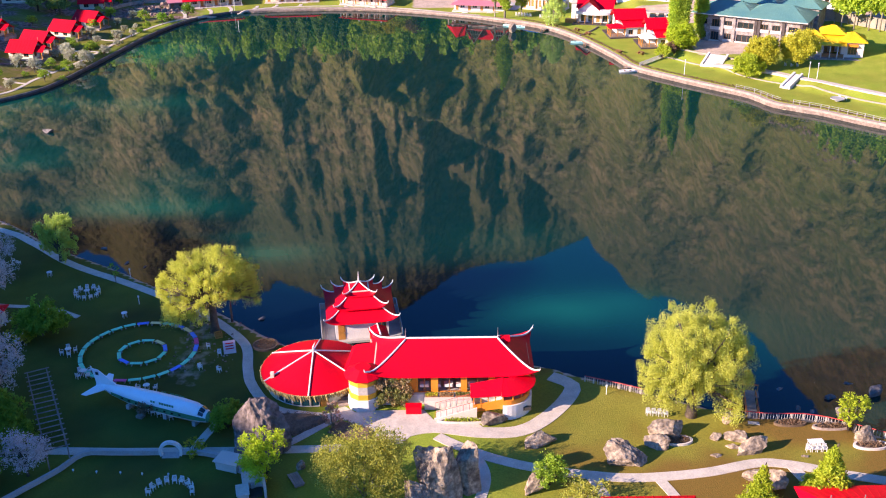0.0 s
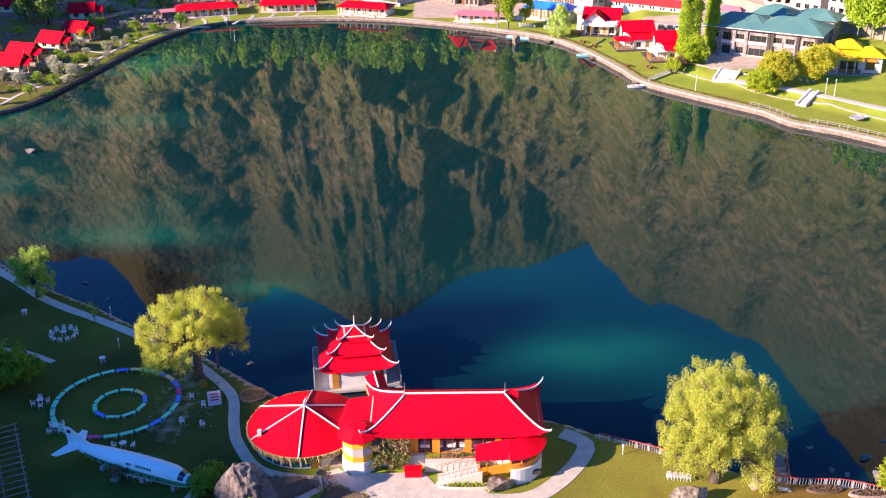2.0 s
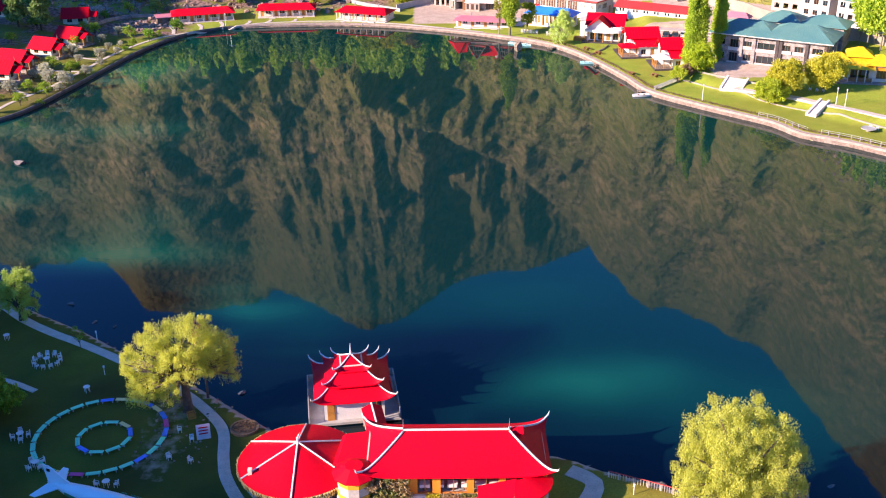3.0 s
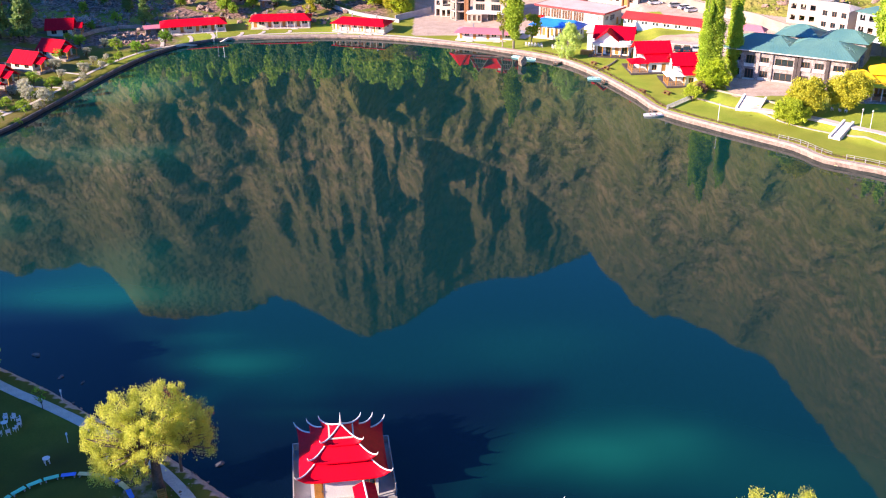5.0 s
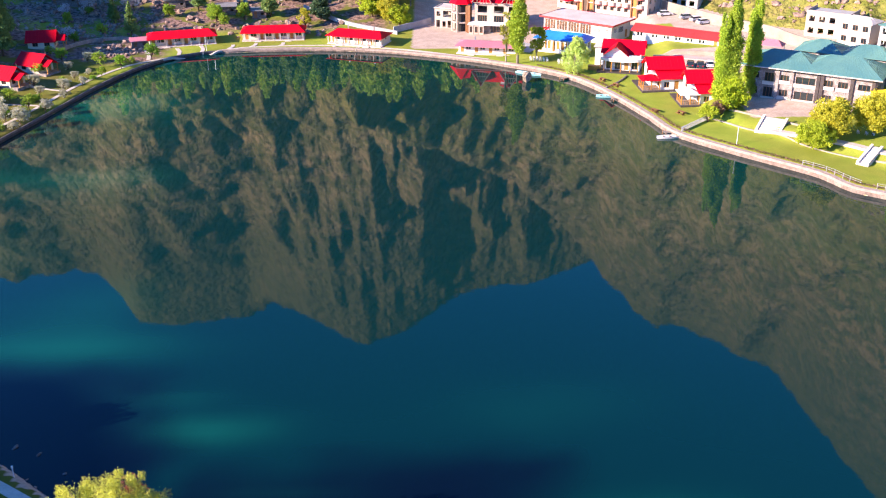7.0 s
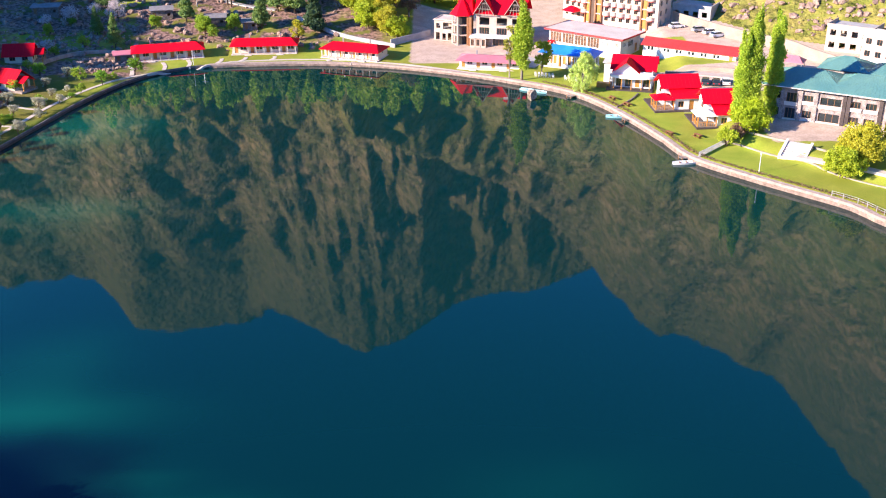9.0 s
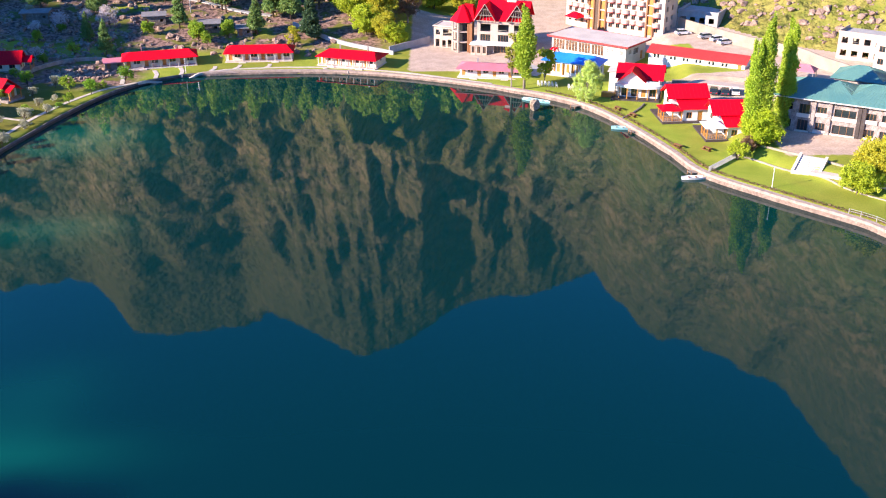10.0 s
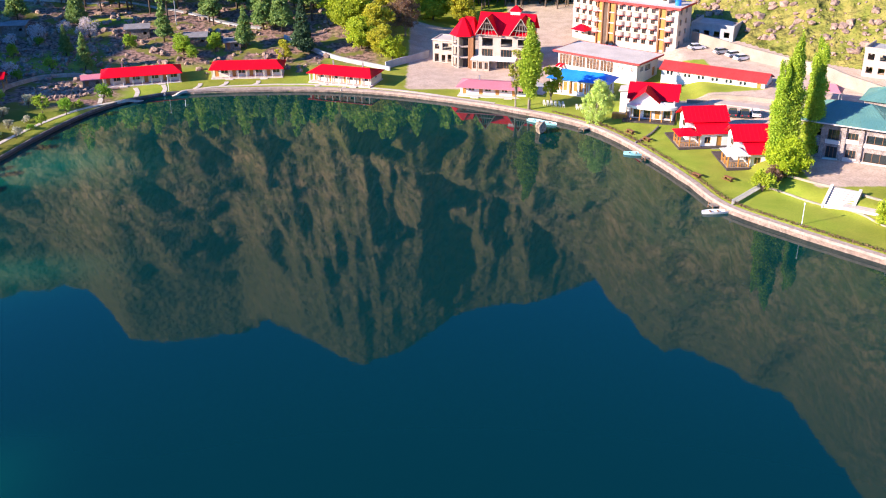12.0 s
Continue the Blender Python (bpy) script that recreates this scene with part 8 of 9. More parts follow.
def stone_hotel():
    t = thing("green_roof_hotel", "two-storey grey stone hotel with green hip roof and open bays", "hotel", front_pose(66.2, 223.0, 89.6, 209.4))
    L, D, H = 27.0, 12.0, 7.2
    fronts = []
    for z0 in (0.4, 3.8):
        h = 1.75 if z0 > 1 else 2.0
        fronts += [(0.8, 1.6, z0 + 0.5, z0 + h), (2.0, 3.0, z0 + 0.5, z0 + h), (4.2, 6.2, z0, z0 + h + 0.2), (7.6, 9.4, z0 + 0.5, z0 + h), (10.8, 14.8, z0 + 0.2, z0 + h), (16.6, 18.4, z0 + 0.4, z0 + h), (19.4, 21.4, z0 + 0.4, z0 + h), (23.4, 25.8, z0 + 0.4, z0 + h)]
    holes = {"front": fronts, "left": [(k, k + 1.2, z, z + 1.3) for k in (1.6, 5.0, 8.2) for z in (0.9, 4.2)], "right": [(k, k + 1.2, z, z + 1.3) for k in (1.6, 5.0, 8.2) for z in (0.9, 4.2)]}
    box_walls(t, L, D, H, holes, GREYWALL, 0.35, z0=-1.2)
    for z in (0.2, 3.5):
        part("floor_slab", Solid().box(0.35, L - 0.35, 0.35, D - 0.35, z - 0.25, z), CONCRETE, t)
    part("ceiling_slab", Solid().box(0.35, L - 0.35, 0.35, D - 0.35, H - 0.3, H - 0.1), DARK, t)
    part("inner_wall", Solid().box(0.35, L - 0.35, 3.2, 3.4, 0.2, H - 0.3), PLASTER, t)
    for a0, a1, z0, z1 in fronts:
        window_part(t, a1 - a0, z1 - z0, pose((a0 + a1) / 2, 0.24, z0), WOOD, DARKGLASS, 2 if a1 - a0 > 1.5 else 0)
        if a1 - a0 > 1.7:
            part("sill_band", Solid().box(a0 - 0.3, a1 + 0.3, -0.28, -0.02, z0 - 0.65, z0 + 0.1), PLASTER, t, "pale balcony parapet")
    for x in (3.5, 7.0, 10.0, 15.4, 16.2, 22.2, 26.4):
        part("stone_pier", Solid().box(x - 0.35, x + 0.35, -0.4, -0.02, -1.2, H), GREYWALL if x < 15 else DARKSTONE, t)
    part("roof", hip_roof(Solid(), -1.1, 15.4, -1.4, D + 1.1, H, 2.5, 5.5), GREEN, t)
    part("roof", hip_roof(Solid(), 11.0, L + 1.1, -1.2, D + 1.1, H + 0.02, 2.55, 5.5), GREEN, t)
    part("fascia", Solid().box(-1.1, L + 1.1, -1.46, -1.40, H - 0.22, H - 0.02), PLASTER, t)
    b = thing("green_roof_annexe", "rear annexe with green hip roof", "building", front_pose(81.0, 234.0, 99.0, 222.6))
    box_walls(b, 20, 8, 6.4, {"front": [(2, 3.4, 4, 5.4), (6, 7.4, 4, 5.4)]}, GREYWALL, z0=-1)
    part("roof", hip_roof(Solid(), -0.8, 10, -0.8, 8.8, 6.4, 2.1, 4.5), GREEN, b)
    part("roof", hip_roof(Solid(), 9.0, 20.8, -0.8, 8.8, 6.42, 2.0, 4.5), GREEN, b)
    p = thing("pink_tent", "small pink canopy roof behind the hotel", "canopy", pose(80.0, 251.5, ground_z(80.0, 251.5), 0, 0, -30))
    part("canopy", hip_roof(Solid(), -3.5, 3.5, -2.2, 2.2, 3.2, 1.2, 1.5), PINK, p)
    for x in (-3.2, 3.2):
        for y in (-2, 2):
            part("post", Solid().box(x - 0.08, x + 0.08, y - 0.08, y + 0.08, -0.5, 3.2), METAL, p)


stone_hotel()


def yellow_house(m, label):
    t = thing("yellow_roof_pavilion", label, "house", m, "yellow-roofed pavilions")
    part("plinth", Solid().box(-0.3, 11.8, -2.6, 7.6, -1.4, 0.3), GREYWALL, t)
    for x0, x1, y0, y1, holes in ((0, 4.0, 0, 5.0, [(1.2, 2.9, 1.0, 2.5)]), (7.4, 11.4, -0.6, 5.4, [(8.6, 10.3, 0.9, 2.5)])):
        part("wall", Solid().wall("x", y0, 0.25, x0, x1, 0.3, 3.5, holes).wall("x", y1, -0.25, x0, x1, 0.3, 3.5).wall("y", x0, 0.25, y0 + 0.25, y1 - 0.25, 0.3, 3.5).wall("y", x1, -0.25, y0 + 0.25, y1 - 0.25, 0.3, 3.5, [(1.0, 2.2, 1.1, 2.4)]), PLASTER, t)
        a0, a1, z0, z1 = holes[0]
        window_part(t, a1 - a0, z1 - z0, pose((a0 + a1) / 2, y0 + 0.1, z0), WOOD, DARKGLASS, 2)
        part("window_awning", Solid().loft([[(a0 - 0.1, y0 - 0.7, z1 + 0.1), (a1 + 0.1, y0 - 0.7, z1 + 0.1), (a1 + 0.1, y0 - 0.02, z1 + 0.4), (a0 - 0.1, y0 - 0.02, z1 + 0.4)], [(a0 - 0.1, y0 - 0.7, z1 + 0.16), (a1 + 0.1, y0 - 0.7, z1 + 0.16), (a1 + 0.1, y0 - 0.02, z1 + 0.48), (a0 - 0.1, y0 - 0.02, z1 + 0.48)]]), ORANGE, t)
        part("roof", hip_roof(Solid(), x0 - 0.7, x1 + 0.7, y0 - 0.7, y1 + 0.7, 3.5, 1.3, 2.5), YELLOW, t)
        for x in (x0 + 0.1, x1 - 0.1):
            part("pilaster", Solid().box(x - 0.2, x + 0.2, y0 - 0.12, y0 - 0.01, 0.3, 3.5), PLASTER, t)
    part("back_wall", Solid().box(4.0, 7.4, 3.4, 6.8, 0.3, 4.3), PLASTER, t)
    part("roof", hip_roof(Solid(), 3.2, 8.2, 1.6, 7.4, 4.3, 1.3, 2.2), YELLOW, t)
    part("porch_roof", sheet_slab(Solid(), (3.2, -2.2, 2.9), (8.2, -2.2, 2.9), (8.2, 2.2, 4.0), (3.2, 2.2, 4.0)), YELLOW, t)
    for x in (3.6, 5.2, 6.6, 7.9):
        part("porch_post", Solid().box(x - 0.09, x + 0.09, -1.9, -1.72, 0.3, 2.95), PLASTER, t)
    part("railing", Solid().box(3.6, 7.9, -1.86, -1.8, 0.5, 1.2), WOOD, t)
    for x, z in ((4.6, 0.3), (5.9, 0.3)):
        door_part(t, 1.0, 2.2, pose(x, 3.32, z))


yellow_house(front_pose(87.6, 203.4, 101.4, 199.4) @ Matrix.Scale(1.2, 4), "white pavilion with three bright yellow hip roofs and porch")
yellow_house(front_pose(106.4, 196.6, 118.0, 191.4), "white pavilion with bright yellow hip roofs at the garden's end")


def block(name, m, L, D, floors, label, material, roof=None, h=3.0, step=2.6, glazed=False):
    t = thing(name, label, "building", m)
    fr = [(x, x + step * 0.55, z * h + 0.9, z * h + 2.3) for z in range(floors) for x in np.arange(0.8, L - step * 0.6, step)]
    holes = {"front": fr, "left": [(y, y + 1.3, z * h + 0.9, z * h + 2.3) for z in range(floors) for y in (1.2, 4.2)]}
    box_walls(t, L, D, floors * h, holes, material, z0=-2)
    for z in range(floors + 1):
        part("floor_slab", Solid().box(0.26, L - 0.26, 0.26, D - 0.26, z * h - 0.2, z * h), CONCRETE, t)
    if glazed:
        fit_windows(t, L, D, holes, WOOD)
    if roof:
        part("roof", hip_roof(Solid(), -0.5, L + 0.5, -0.5, D + 0.5, floors * h + 0.02, 1.2, D / 2.5), roof, t)
    else:
        part("parapet", Solid().box(-0.1, L + 0.1, -0.1, 0.12, floors * h + 0.01, floors * h + 0.7).box(-0.1, 0.12, 0.12, D, floors * h + 0.01, floors * h + 0.7).box(L - 0.12, L + 0.1, 0.12, D, floors * h + 0.01, floors * h + 0.7), material, t)
    return t


block("unfinished_block", front_pose(94.2, 268.6, 103.5, 261.5), 11, 8, 2, "unfinished white two-storey block with open window holes", LODGEWALL)
block("white_block", front_pose(99.6, 259.6, 106.4, 252.4), 8, 6, 2, "white two-storey block with red-brown windows and pale roof", PLASTER, FLATROOF, 2.9, 2.6, True)
ribbon("yard_wall", [(98.6, 251.5), (101.4, 248.0), (106.2, 238.5), (112, 229)], 0.4, WHITE, "bright white yard wall behind the hotel", "wall", lift=2.6, depth=4)
block("grey_block", front_pose(106.6, 252.0, 115.0, 241.0), 14, 8, 2, "pale grey rendered block with green roof behind a white wall", CONCRETE, GREEN)
block("dark_block", front_pose(64.6, 307.0, 75.5, 300.5), 11, 10, 1, "low dark concrete block in the hotel's shade", CONCRETE, None, 3.4)


def cabin(m, label):
    """A hillside cabin with a steep red gable and a small gabled porch at one end."""
    t = thing("red_cabin", label, "cabin", m, "red-roofed cabins")
    L, D, H = 6.7, 4.8, 2.3
    holes = {"right": [(0.8, 1.9, 0.9, 2.0), (3.2, 4.2, 0.3, 2.2)], "front": [(1.2, 2.6, 0.9, 2.0), (4.2, 5.6, 0.9, 2.0)]}
    part("plinth", Solid().box(-0.1, L + 2.2, -0.1, D + 0.1, -2.2, 0.3), GREYWALL, t)
    box_walls(t, L, D, H, holes, CREAM, z0=0.3)
    fit_windows(t, L, D, holes, WOOD)
    part("roof", gable_roof(Solid(), -0.5, L + 0.7, -0.8, D + 0.8, H - 0.2, 2.6, "x"), RED, t)
    for x in (0.02, L - 0.22):
        part("gable_wall", gable_fill(Solid(), "y", x, 0.2, 0, D, H, 1.95), WOODPALE, t, "grey weatherboard gable")
    part("porch_roof", gable_roof(Solid(), L - 0.2, L + 2.8, 0.2, D - 0.6, 2.25, 1.2, "x"), RED, t)
    for y in (0.5, D - 0.9):
        part("post", Solid().box(L + 2.2, L + 2.4, y - 0.1, y + 0.1, 0.3, 2.35), WOODORANGE, t)
        part("finial", Solid().tube([(L + 0.6, D / 2, H + 2.3), (L + 0.6, D / 2, H + 3.2)], 0.05, 5), WOODPALE, t) if y < 1 else None
    part("railing", Solid().box(L + 2.2, L + 2.28, 0.5, D - 0.9, 0.9, 1.0).box(L + 2.2, L + 2.28, 0.5, D - 0.9, 0.5, 0.58), WOODORANGE, t)


for x, y, r in ((-108.8, 216.8, -12), (-109.5, 227.4, -20), (-106.8, 241.6, -22), (-104.6, 254.6, -24), (-131, 270.5, 10), (-108.9, 273.2, 8), (-123.5, 233.0, -18), (-121, 208, -10)):
    cabin(pose(x, y - 2, ground_z(x + 3, y), 0, 0, r), "cabin with steep red roof and timber porch on the slope")

HUTROOF = mat("slate_grey_roof", (0.27, 0.25, 0.25), 0.8, var=0.3, scale=0.8, bump=0.4)
HUTWALL = mat("dark_rubble_wall", (0.24, 0.19, 0.16), 0.9, var=0.5, scale=1.5, bump=0.8, bscale=4)

def hut(x, y, r, L, D, H, label, roof):
    t = thing("stone_hut", label, "hut", pose(x, y, ground_z(x + L / 2, y + D / 2), 0, 0, r), "stone huts")
    box_walls(t, L, D, H, {"front": [(0.5, 1.4, 0.05, 1.9), (L - 1.5, L - 0.7, 0.8, 1.5)]}, HUTWALL, z0=-1.0)
    door_part(t, 0.9, 1.85, pose(0.95, 0.1, 0.05), WOOD)
    part("roof", Solid().loft([[(-0.4, -0.4, H), (L + 0.4, -0.4, H), (L + 0.4, D + 0.4, H + 0.35), (-0.4, D + 0.4, H + 0.35)], [(-0.4, -0.4, H + 0.16), (L + 0.4, -0.4, H + 0.16), (L + 0.4, D + 0.4, H + 0.51), (-0.4, D + 0.4, H + 0.51)]]), roof, t)


hut(-83.4, 277.4, 20, 4.4, 3.0, 1.9, "small tan shed with faded mauve flat roof", PINK)
hut(-114.6, 307.5, 8, 7.2, 4, 2.2, "grey stone hut with pale flat roof", HUTROOF)
hut(-82.2, 310.4, 14, 6.0, 4.2, 2.4, "grey stone hut with pale flat roof among trees", HUTROOF)
hut(-66.2, 307.0, 10, 5.6, 4.0, 2.2, "grey stone hut with pale flat roof among trees", HUTROOF)
hut(-55.4, 305.0, 10, 4.0, 3.4, 2.0, "grey stone hut with pale flat roof among trees", HUTROOF)
hut(-114.5, 340.5, 5, 7, 4.0, 2.4, "grey stone hut with blue-grey roof among pines", HUTROOF)


# ---------------- cars ----------------
def car(x, y, turn, paint, label):
    t = thing("parked_car", label, "car", pose(x, y, ground_z(x, y) - 0.02, 0, 0, turn), "parked cars")
    p = mat(f"car_paint_{paint[0]}", paint[1], 0.25, 0.1, var=0.05, bump=0.0)
    side = [(-2.05, 0.35), (-2.1, 0.75), (-1.9, 0.92), (-1.0, 1.0), (1.15, 1.0), (2.0, 0.82), (2.12, 0.6), (2.05, 0.35)]
    part("body", Solid().loft([[(a, -0.82, b) for a, b in side], [(a, -0.86, b * 0.98) for a, b in side], [(a, 0.86, b * 0.98) for a, b in side], [(a, 0.82, b) for a, b in side]]), p, t)
    cab = [(-1.75, 0.98), (-1.35, 1.45), (0.35, 1.48), (1.1, 0.98)]
    part("glasshouse", Solid().loft([[(a, -0.74, b) for a, b in cab], [(a, 0.74, b) for a, b in cab]]), DARKGLASS, t)
    part("roof_panel", Solid().box(-1.32, 0.34, -0.7, 0.7, 1.44, 1.52), p, t)
    for a in (-1.3, 1.35):
        for b in (-0.8, 0.8):
            w = part("wheel", Solid().loft([[(a + 0.33 * math.cos(k * math.pi / 7), b + d, 0.33 + 0.33 * math.sin(k * math.pi / 7)) for k in range(14)] for d in (-0.1, 0.1)]), TYRE, t)
            part("rim", Solid().loft([[(a + 0.19 * math.cos(k * math.pi / 5), b + d, 0.33 + 0.19 * math.sin(k * math.pi / 5)) for k in range(10)] for d in (-0.12, 0.12)]), METAL, w)
    for b in (-0.6, 0.6):
        part("headlight", Solid().box(2.0, 2.12, b - 0.17, b + 0.17, 0.6, 0.75), WHITE, t)
        part("tail_light", Solid().box(-2.13, -2.05, b - 0.15, b + 0.15, 0.65, 0.8), RED, t)


SILVER, WHITECAR, DARKCAR = ("silver", (0.45, 0.46, 0.47)), ("white", (0.8, 0.8, 0.8)), ("dark", (0.05, 0.06, 0.07))
for x, y, r, c in ((63.9, 296.6, 12, WHITECAR), (69.0, 292.0, 15, SILVER), (71.2, 289.0, 20, WHITECAR), (72.4, 286.0, 20, WHITECAR), (60.2, 247.6, 75, DARKCAR), (62.4, 246.6, 78, DARKCAR), (64.6, 246.6, 80, WHITECAR)):
    car(x, y, r, c, f"{c[0]} car parked on the gravel")

# ---------------- shore rails, jetties, boats, steps ----------------
def white_rail(pts, label, h=0.95):
    t = thing("white_railing", label, "railing", pose(0, 0, 0), "white railings")
    line = smooth_line([(x, y, 0) for x, y in pts], 1.6)
    for p, q in zip(line, line[1:]):
        part("post", Solid().box(p.x - 0.045, p.x + 0.045, p.y - 0.045, p.y + 0.045, 1.0, 1.2 + h), CONCRETE, t)
        for z in (1.15 + h, 1.2 + h * 0.55):
            part("rail", Solid().tube([(p.x, p.y, z), (q.x, q.y, z)], 0.03, 5), CONCRETE, t)


white_rail([(66.6, 183.0), (69.8, 179.6), (72.2, 174.5), (73.4, 172.3)], "white tube railing on the lake wall")
white_rail([(75.6, 170.9), (80.3, 167.4), (87, 160.6), (90.6, 156.8), (100, 148.5), (110, 140)], "white tube railing on the lake wall")
for k, ((ax, ay), (bx, by)) in enumerate((((48.6, 203.2), (55.6, 210.6)),)):
    t = thing("white_picket_fence", "white picket fence from the walkway up to the terrace", "fence", pose(0, 0, 0))
    for j in range(34):
        f = j / 33
        x, y = ax + (bx - ax) * f, ay + (by - ay) * f
        z = ground_z(x, y)
        part("picket", Solid().box(x - 0.05, x + 0.05, y - 0.05, y + 0.05, z - 0.2, z + 1.05), CONCRETE, t)
    part("rail", Solid().tube([(ax, ay, ground_z(ax, ay) + 0.8), (bx, by, ground_z(bx, by) + 0.8)], 0.05, 4), WHITE, t)


def stairs(x, y, turn, w, n, run, rise, z, label):
    t = thing("garden_stairs", label, "stairs", pose(x, y, z, 0, 0, turn))
    for k in range(n):
        part("step", Solid().box(-w / 2, w / 2, k * run, (k + 1) * run + 0.05, -0.5, (k + 1) * rise), PLASTER, t)
    for sx in (-1, 1):
        part("cheek", Solid().loft([[(sx * w / 2 - 0.25, 0, -0.5), (sx * w / 2 + 0.25, 0, -0.5), (sx * w / 2 + 0.25, 0, 0.4), (sx * w / 2 - 0.25, 0, 0.4)], [(sx * w / 2 - 0.25, n * run, -0.5), (sx * w / 2 + 0.25, n * run, -0.5), (sx * w / 2 + 0.25, n * run, n * rise + 0.4), (sx * w / 2 - 0.25, n * run, n * rise + 0.4)]]), PLASTER, t)


stairs(65.1, 200.2, -33, 4.6, 9, 0.55, 0.19, ground_z(65, 200.0) + 0.34, "broad white stairs up to the gravel yard")
stairs(77.3, 182.3, -42, 1.8, 12, 0.55, 0.14, ground_z(77.3, 182.3) + 0.25, "narrow white stairs up to the terrace path")


def mooring(x, y, turn, L, label):
    t = thing("small_jetty", label, "jetty", pose(x, y, 0, 0, 0, turn))
    for k in range(int(L / 0.4)):
        part("plank", Solid().box(k * 0.4, k * 0.4 + 0.36, -0.7, 0.7, 0.45, 0.52), WOODPALE, t)
    for k in (0.1, L - 0.2):
        for s in (-0.65, 0.65):
            part("pile", Solid().tube([(k, s, -3), (k, s, 0.8)], 0.07, 6), WOOD, t)


def rowing_boat(x, y, turn, material, label, L=4.2):
    t = thing("rowing_boat", label, "boat", pose(x, y, 0.0, 0, 0, turn), "boats")
    outer = []
    for f in np.linspace(0, 1, 9):
        w = 0.75 * math.sin(math.pi * (0.12 + 0.8 * f)) ** 0.7
        a = (f - 0.5) * L
        outer.append([(a, -w, 0.42), (a, -w * 0.75, 0.0), (a, 0, -0.15), (a, w * 0.75, 0.0), (a, w, 0.42), (a, w * 0.88, 0.42), (a, w * 0.62, 0.08), (a, 0, 0.02), (a, -w * 0.62, 0.08), (a, -w * 0.88, 0.42)])
    part("hull", Solid().loft(outer), material, t)
    for a in (-0.9, 0.4):
        part("thwart", Solid().box(a - 0.14, a + 0.14, -0.6, 0.6, 0.28, 0.33), WOOD, t)


PALEBLUE = mat("pale_blue_paint", (0.30, 0.62, 0.66), 0.45, var=0.1)
rowing_boat(20.6, 252.9, -32, PALEBLUE, "pale blue pedal boat moored at the wall", 4.8)
rowing_boat(22.6, 251.6, -28, PALEBLUE, "pale turquoise rowing boat moored at the wall", 4.0)
rowing_boat(37.4, 232.0, -12, PALEBLUE, "pale blue rowing boat moored at the wall", 4.0)
rowing_boat(45.9, 202.6, 4, WHITE, "white boat lying at the jetty", 4.6)
mooring(45.4, 204.6, 20, 2.4, "short timber landing stage")
mooring(29.0, 246.6, 40, 2.6, "short timber landing stage")
mooring(38.6, 228.9, 15, 2.2, "short timber landing stage")
B(90, 20.6, 246.0, 1.7, 1.4, 1.5, 15, "pale pyramid-shaped rock standing in the lake", ROCK, 0.3, z=-0.2, name="lake_boulder")
for k, (x, y) in enumerate(((57.6, 194.9), (-63, 275.5), (83.5, 185.5), (85.0, 184.3), (31.0, 249.0))):
    t = thing("lamp_post", "thin white lamp post on the shore", "lamp", pose(x, y, ground_z(x, y)), "lamp posts")
    part("pole", Solid().tube([(0, 0, -0.3), (0, 0, 3.4)], [0.08, 0.05], 7), WHITE, t)
    part("lamp_head", Solid().loft([[(0.14 * math.cos(a), 0.14 * math.sin(a), z) for a in np.linspace(0, 5.5, 8)] for z in (3.4, 3.7)]), WHITE, t)


def round_seat(x, y):
    t = thing("stone_fire_bowl", "round pale stone bowl on the terrace lawn", "bowl", pose(x, y, ground_z(x, y)))
    n = 18
    part("bowl", Solid().loft([[(r * math.cos(2 * math.pi * k / n), r * math.sin(2 * math.pi * k / n), z) for k in range(n)] for r, z in ((0.5, 0), (0.7, 0.4), (1.5, 0.55), (1.5, 0.7), (1.2, 0.6))]), CONCRETE, t)


round_seat(85.6, 172.4)
for x, y, r in ((86.6, 174.0, 150), (87.6, 173.0, 160), (81.6, 196.2, 100), (82.8, 195.2, 120), (84.0, 194.8, 130)):
    put(white_chair, x, y, r)
for k in range(12):
    put(white_chair, 22.8 + (k % 6) * 0.8, 262.6 - (k // 6) * 1.4 - (k % 6) * 0.3, 180 * (k // 6))
for k in range(8):
    put(white_chair, 29.6 + (k % 4) * 0.8, 259.2 - (k // 4) * 1.4 - (k % 4) * 0.3, 180 * (k // 4))
for x, y in ((38.2, 241.4), (45.8, 216.4), (40.6, 236.6), (51.0, 214.6)):
    t = thing("picnic_table", "brown timber picnic table on the shore lawn", "table", pose(x, y, ground_z(x, y), 0, 0, -60), "picnic tables")
    part("tabletop", Solid().box(-0.9, 0.9, -0.38, 0.38, 0.7, 0.76), WOOD, t)
    for s in (-0.75, 0.75):
        part("bench", Solid().box(-0.9, 0.9, s - 0.14, s + 0.14, 0.42, 0.47), WOOD, t)
    for a in (-0.7, 0.7):
        part("trestle", Solid().box(a - 0.05, a + 0.05, -0.8, 0.8, 0.34, 0.42).box(a - 0.05, a + 0.05, -0.3, 0.3, -0.1, 0.7), WOOD, t)
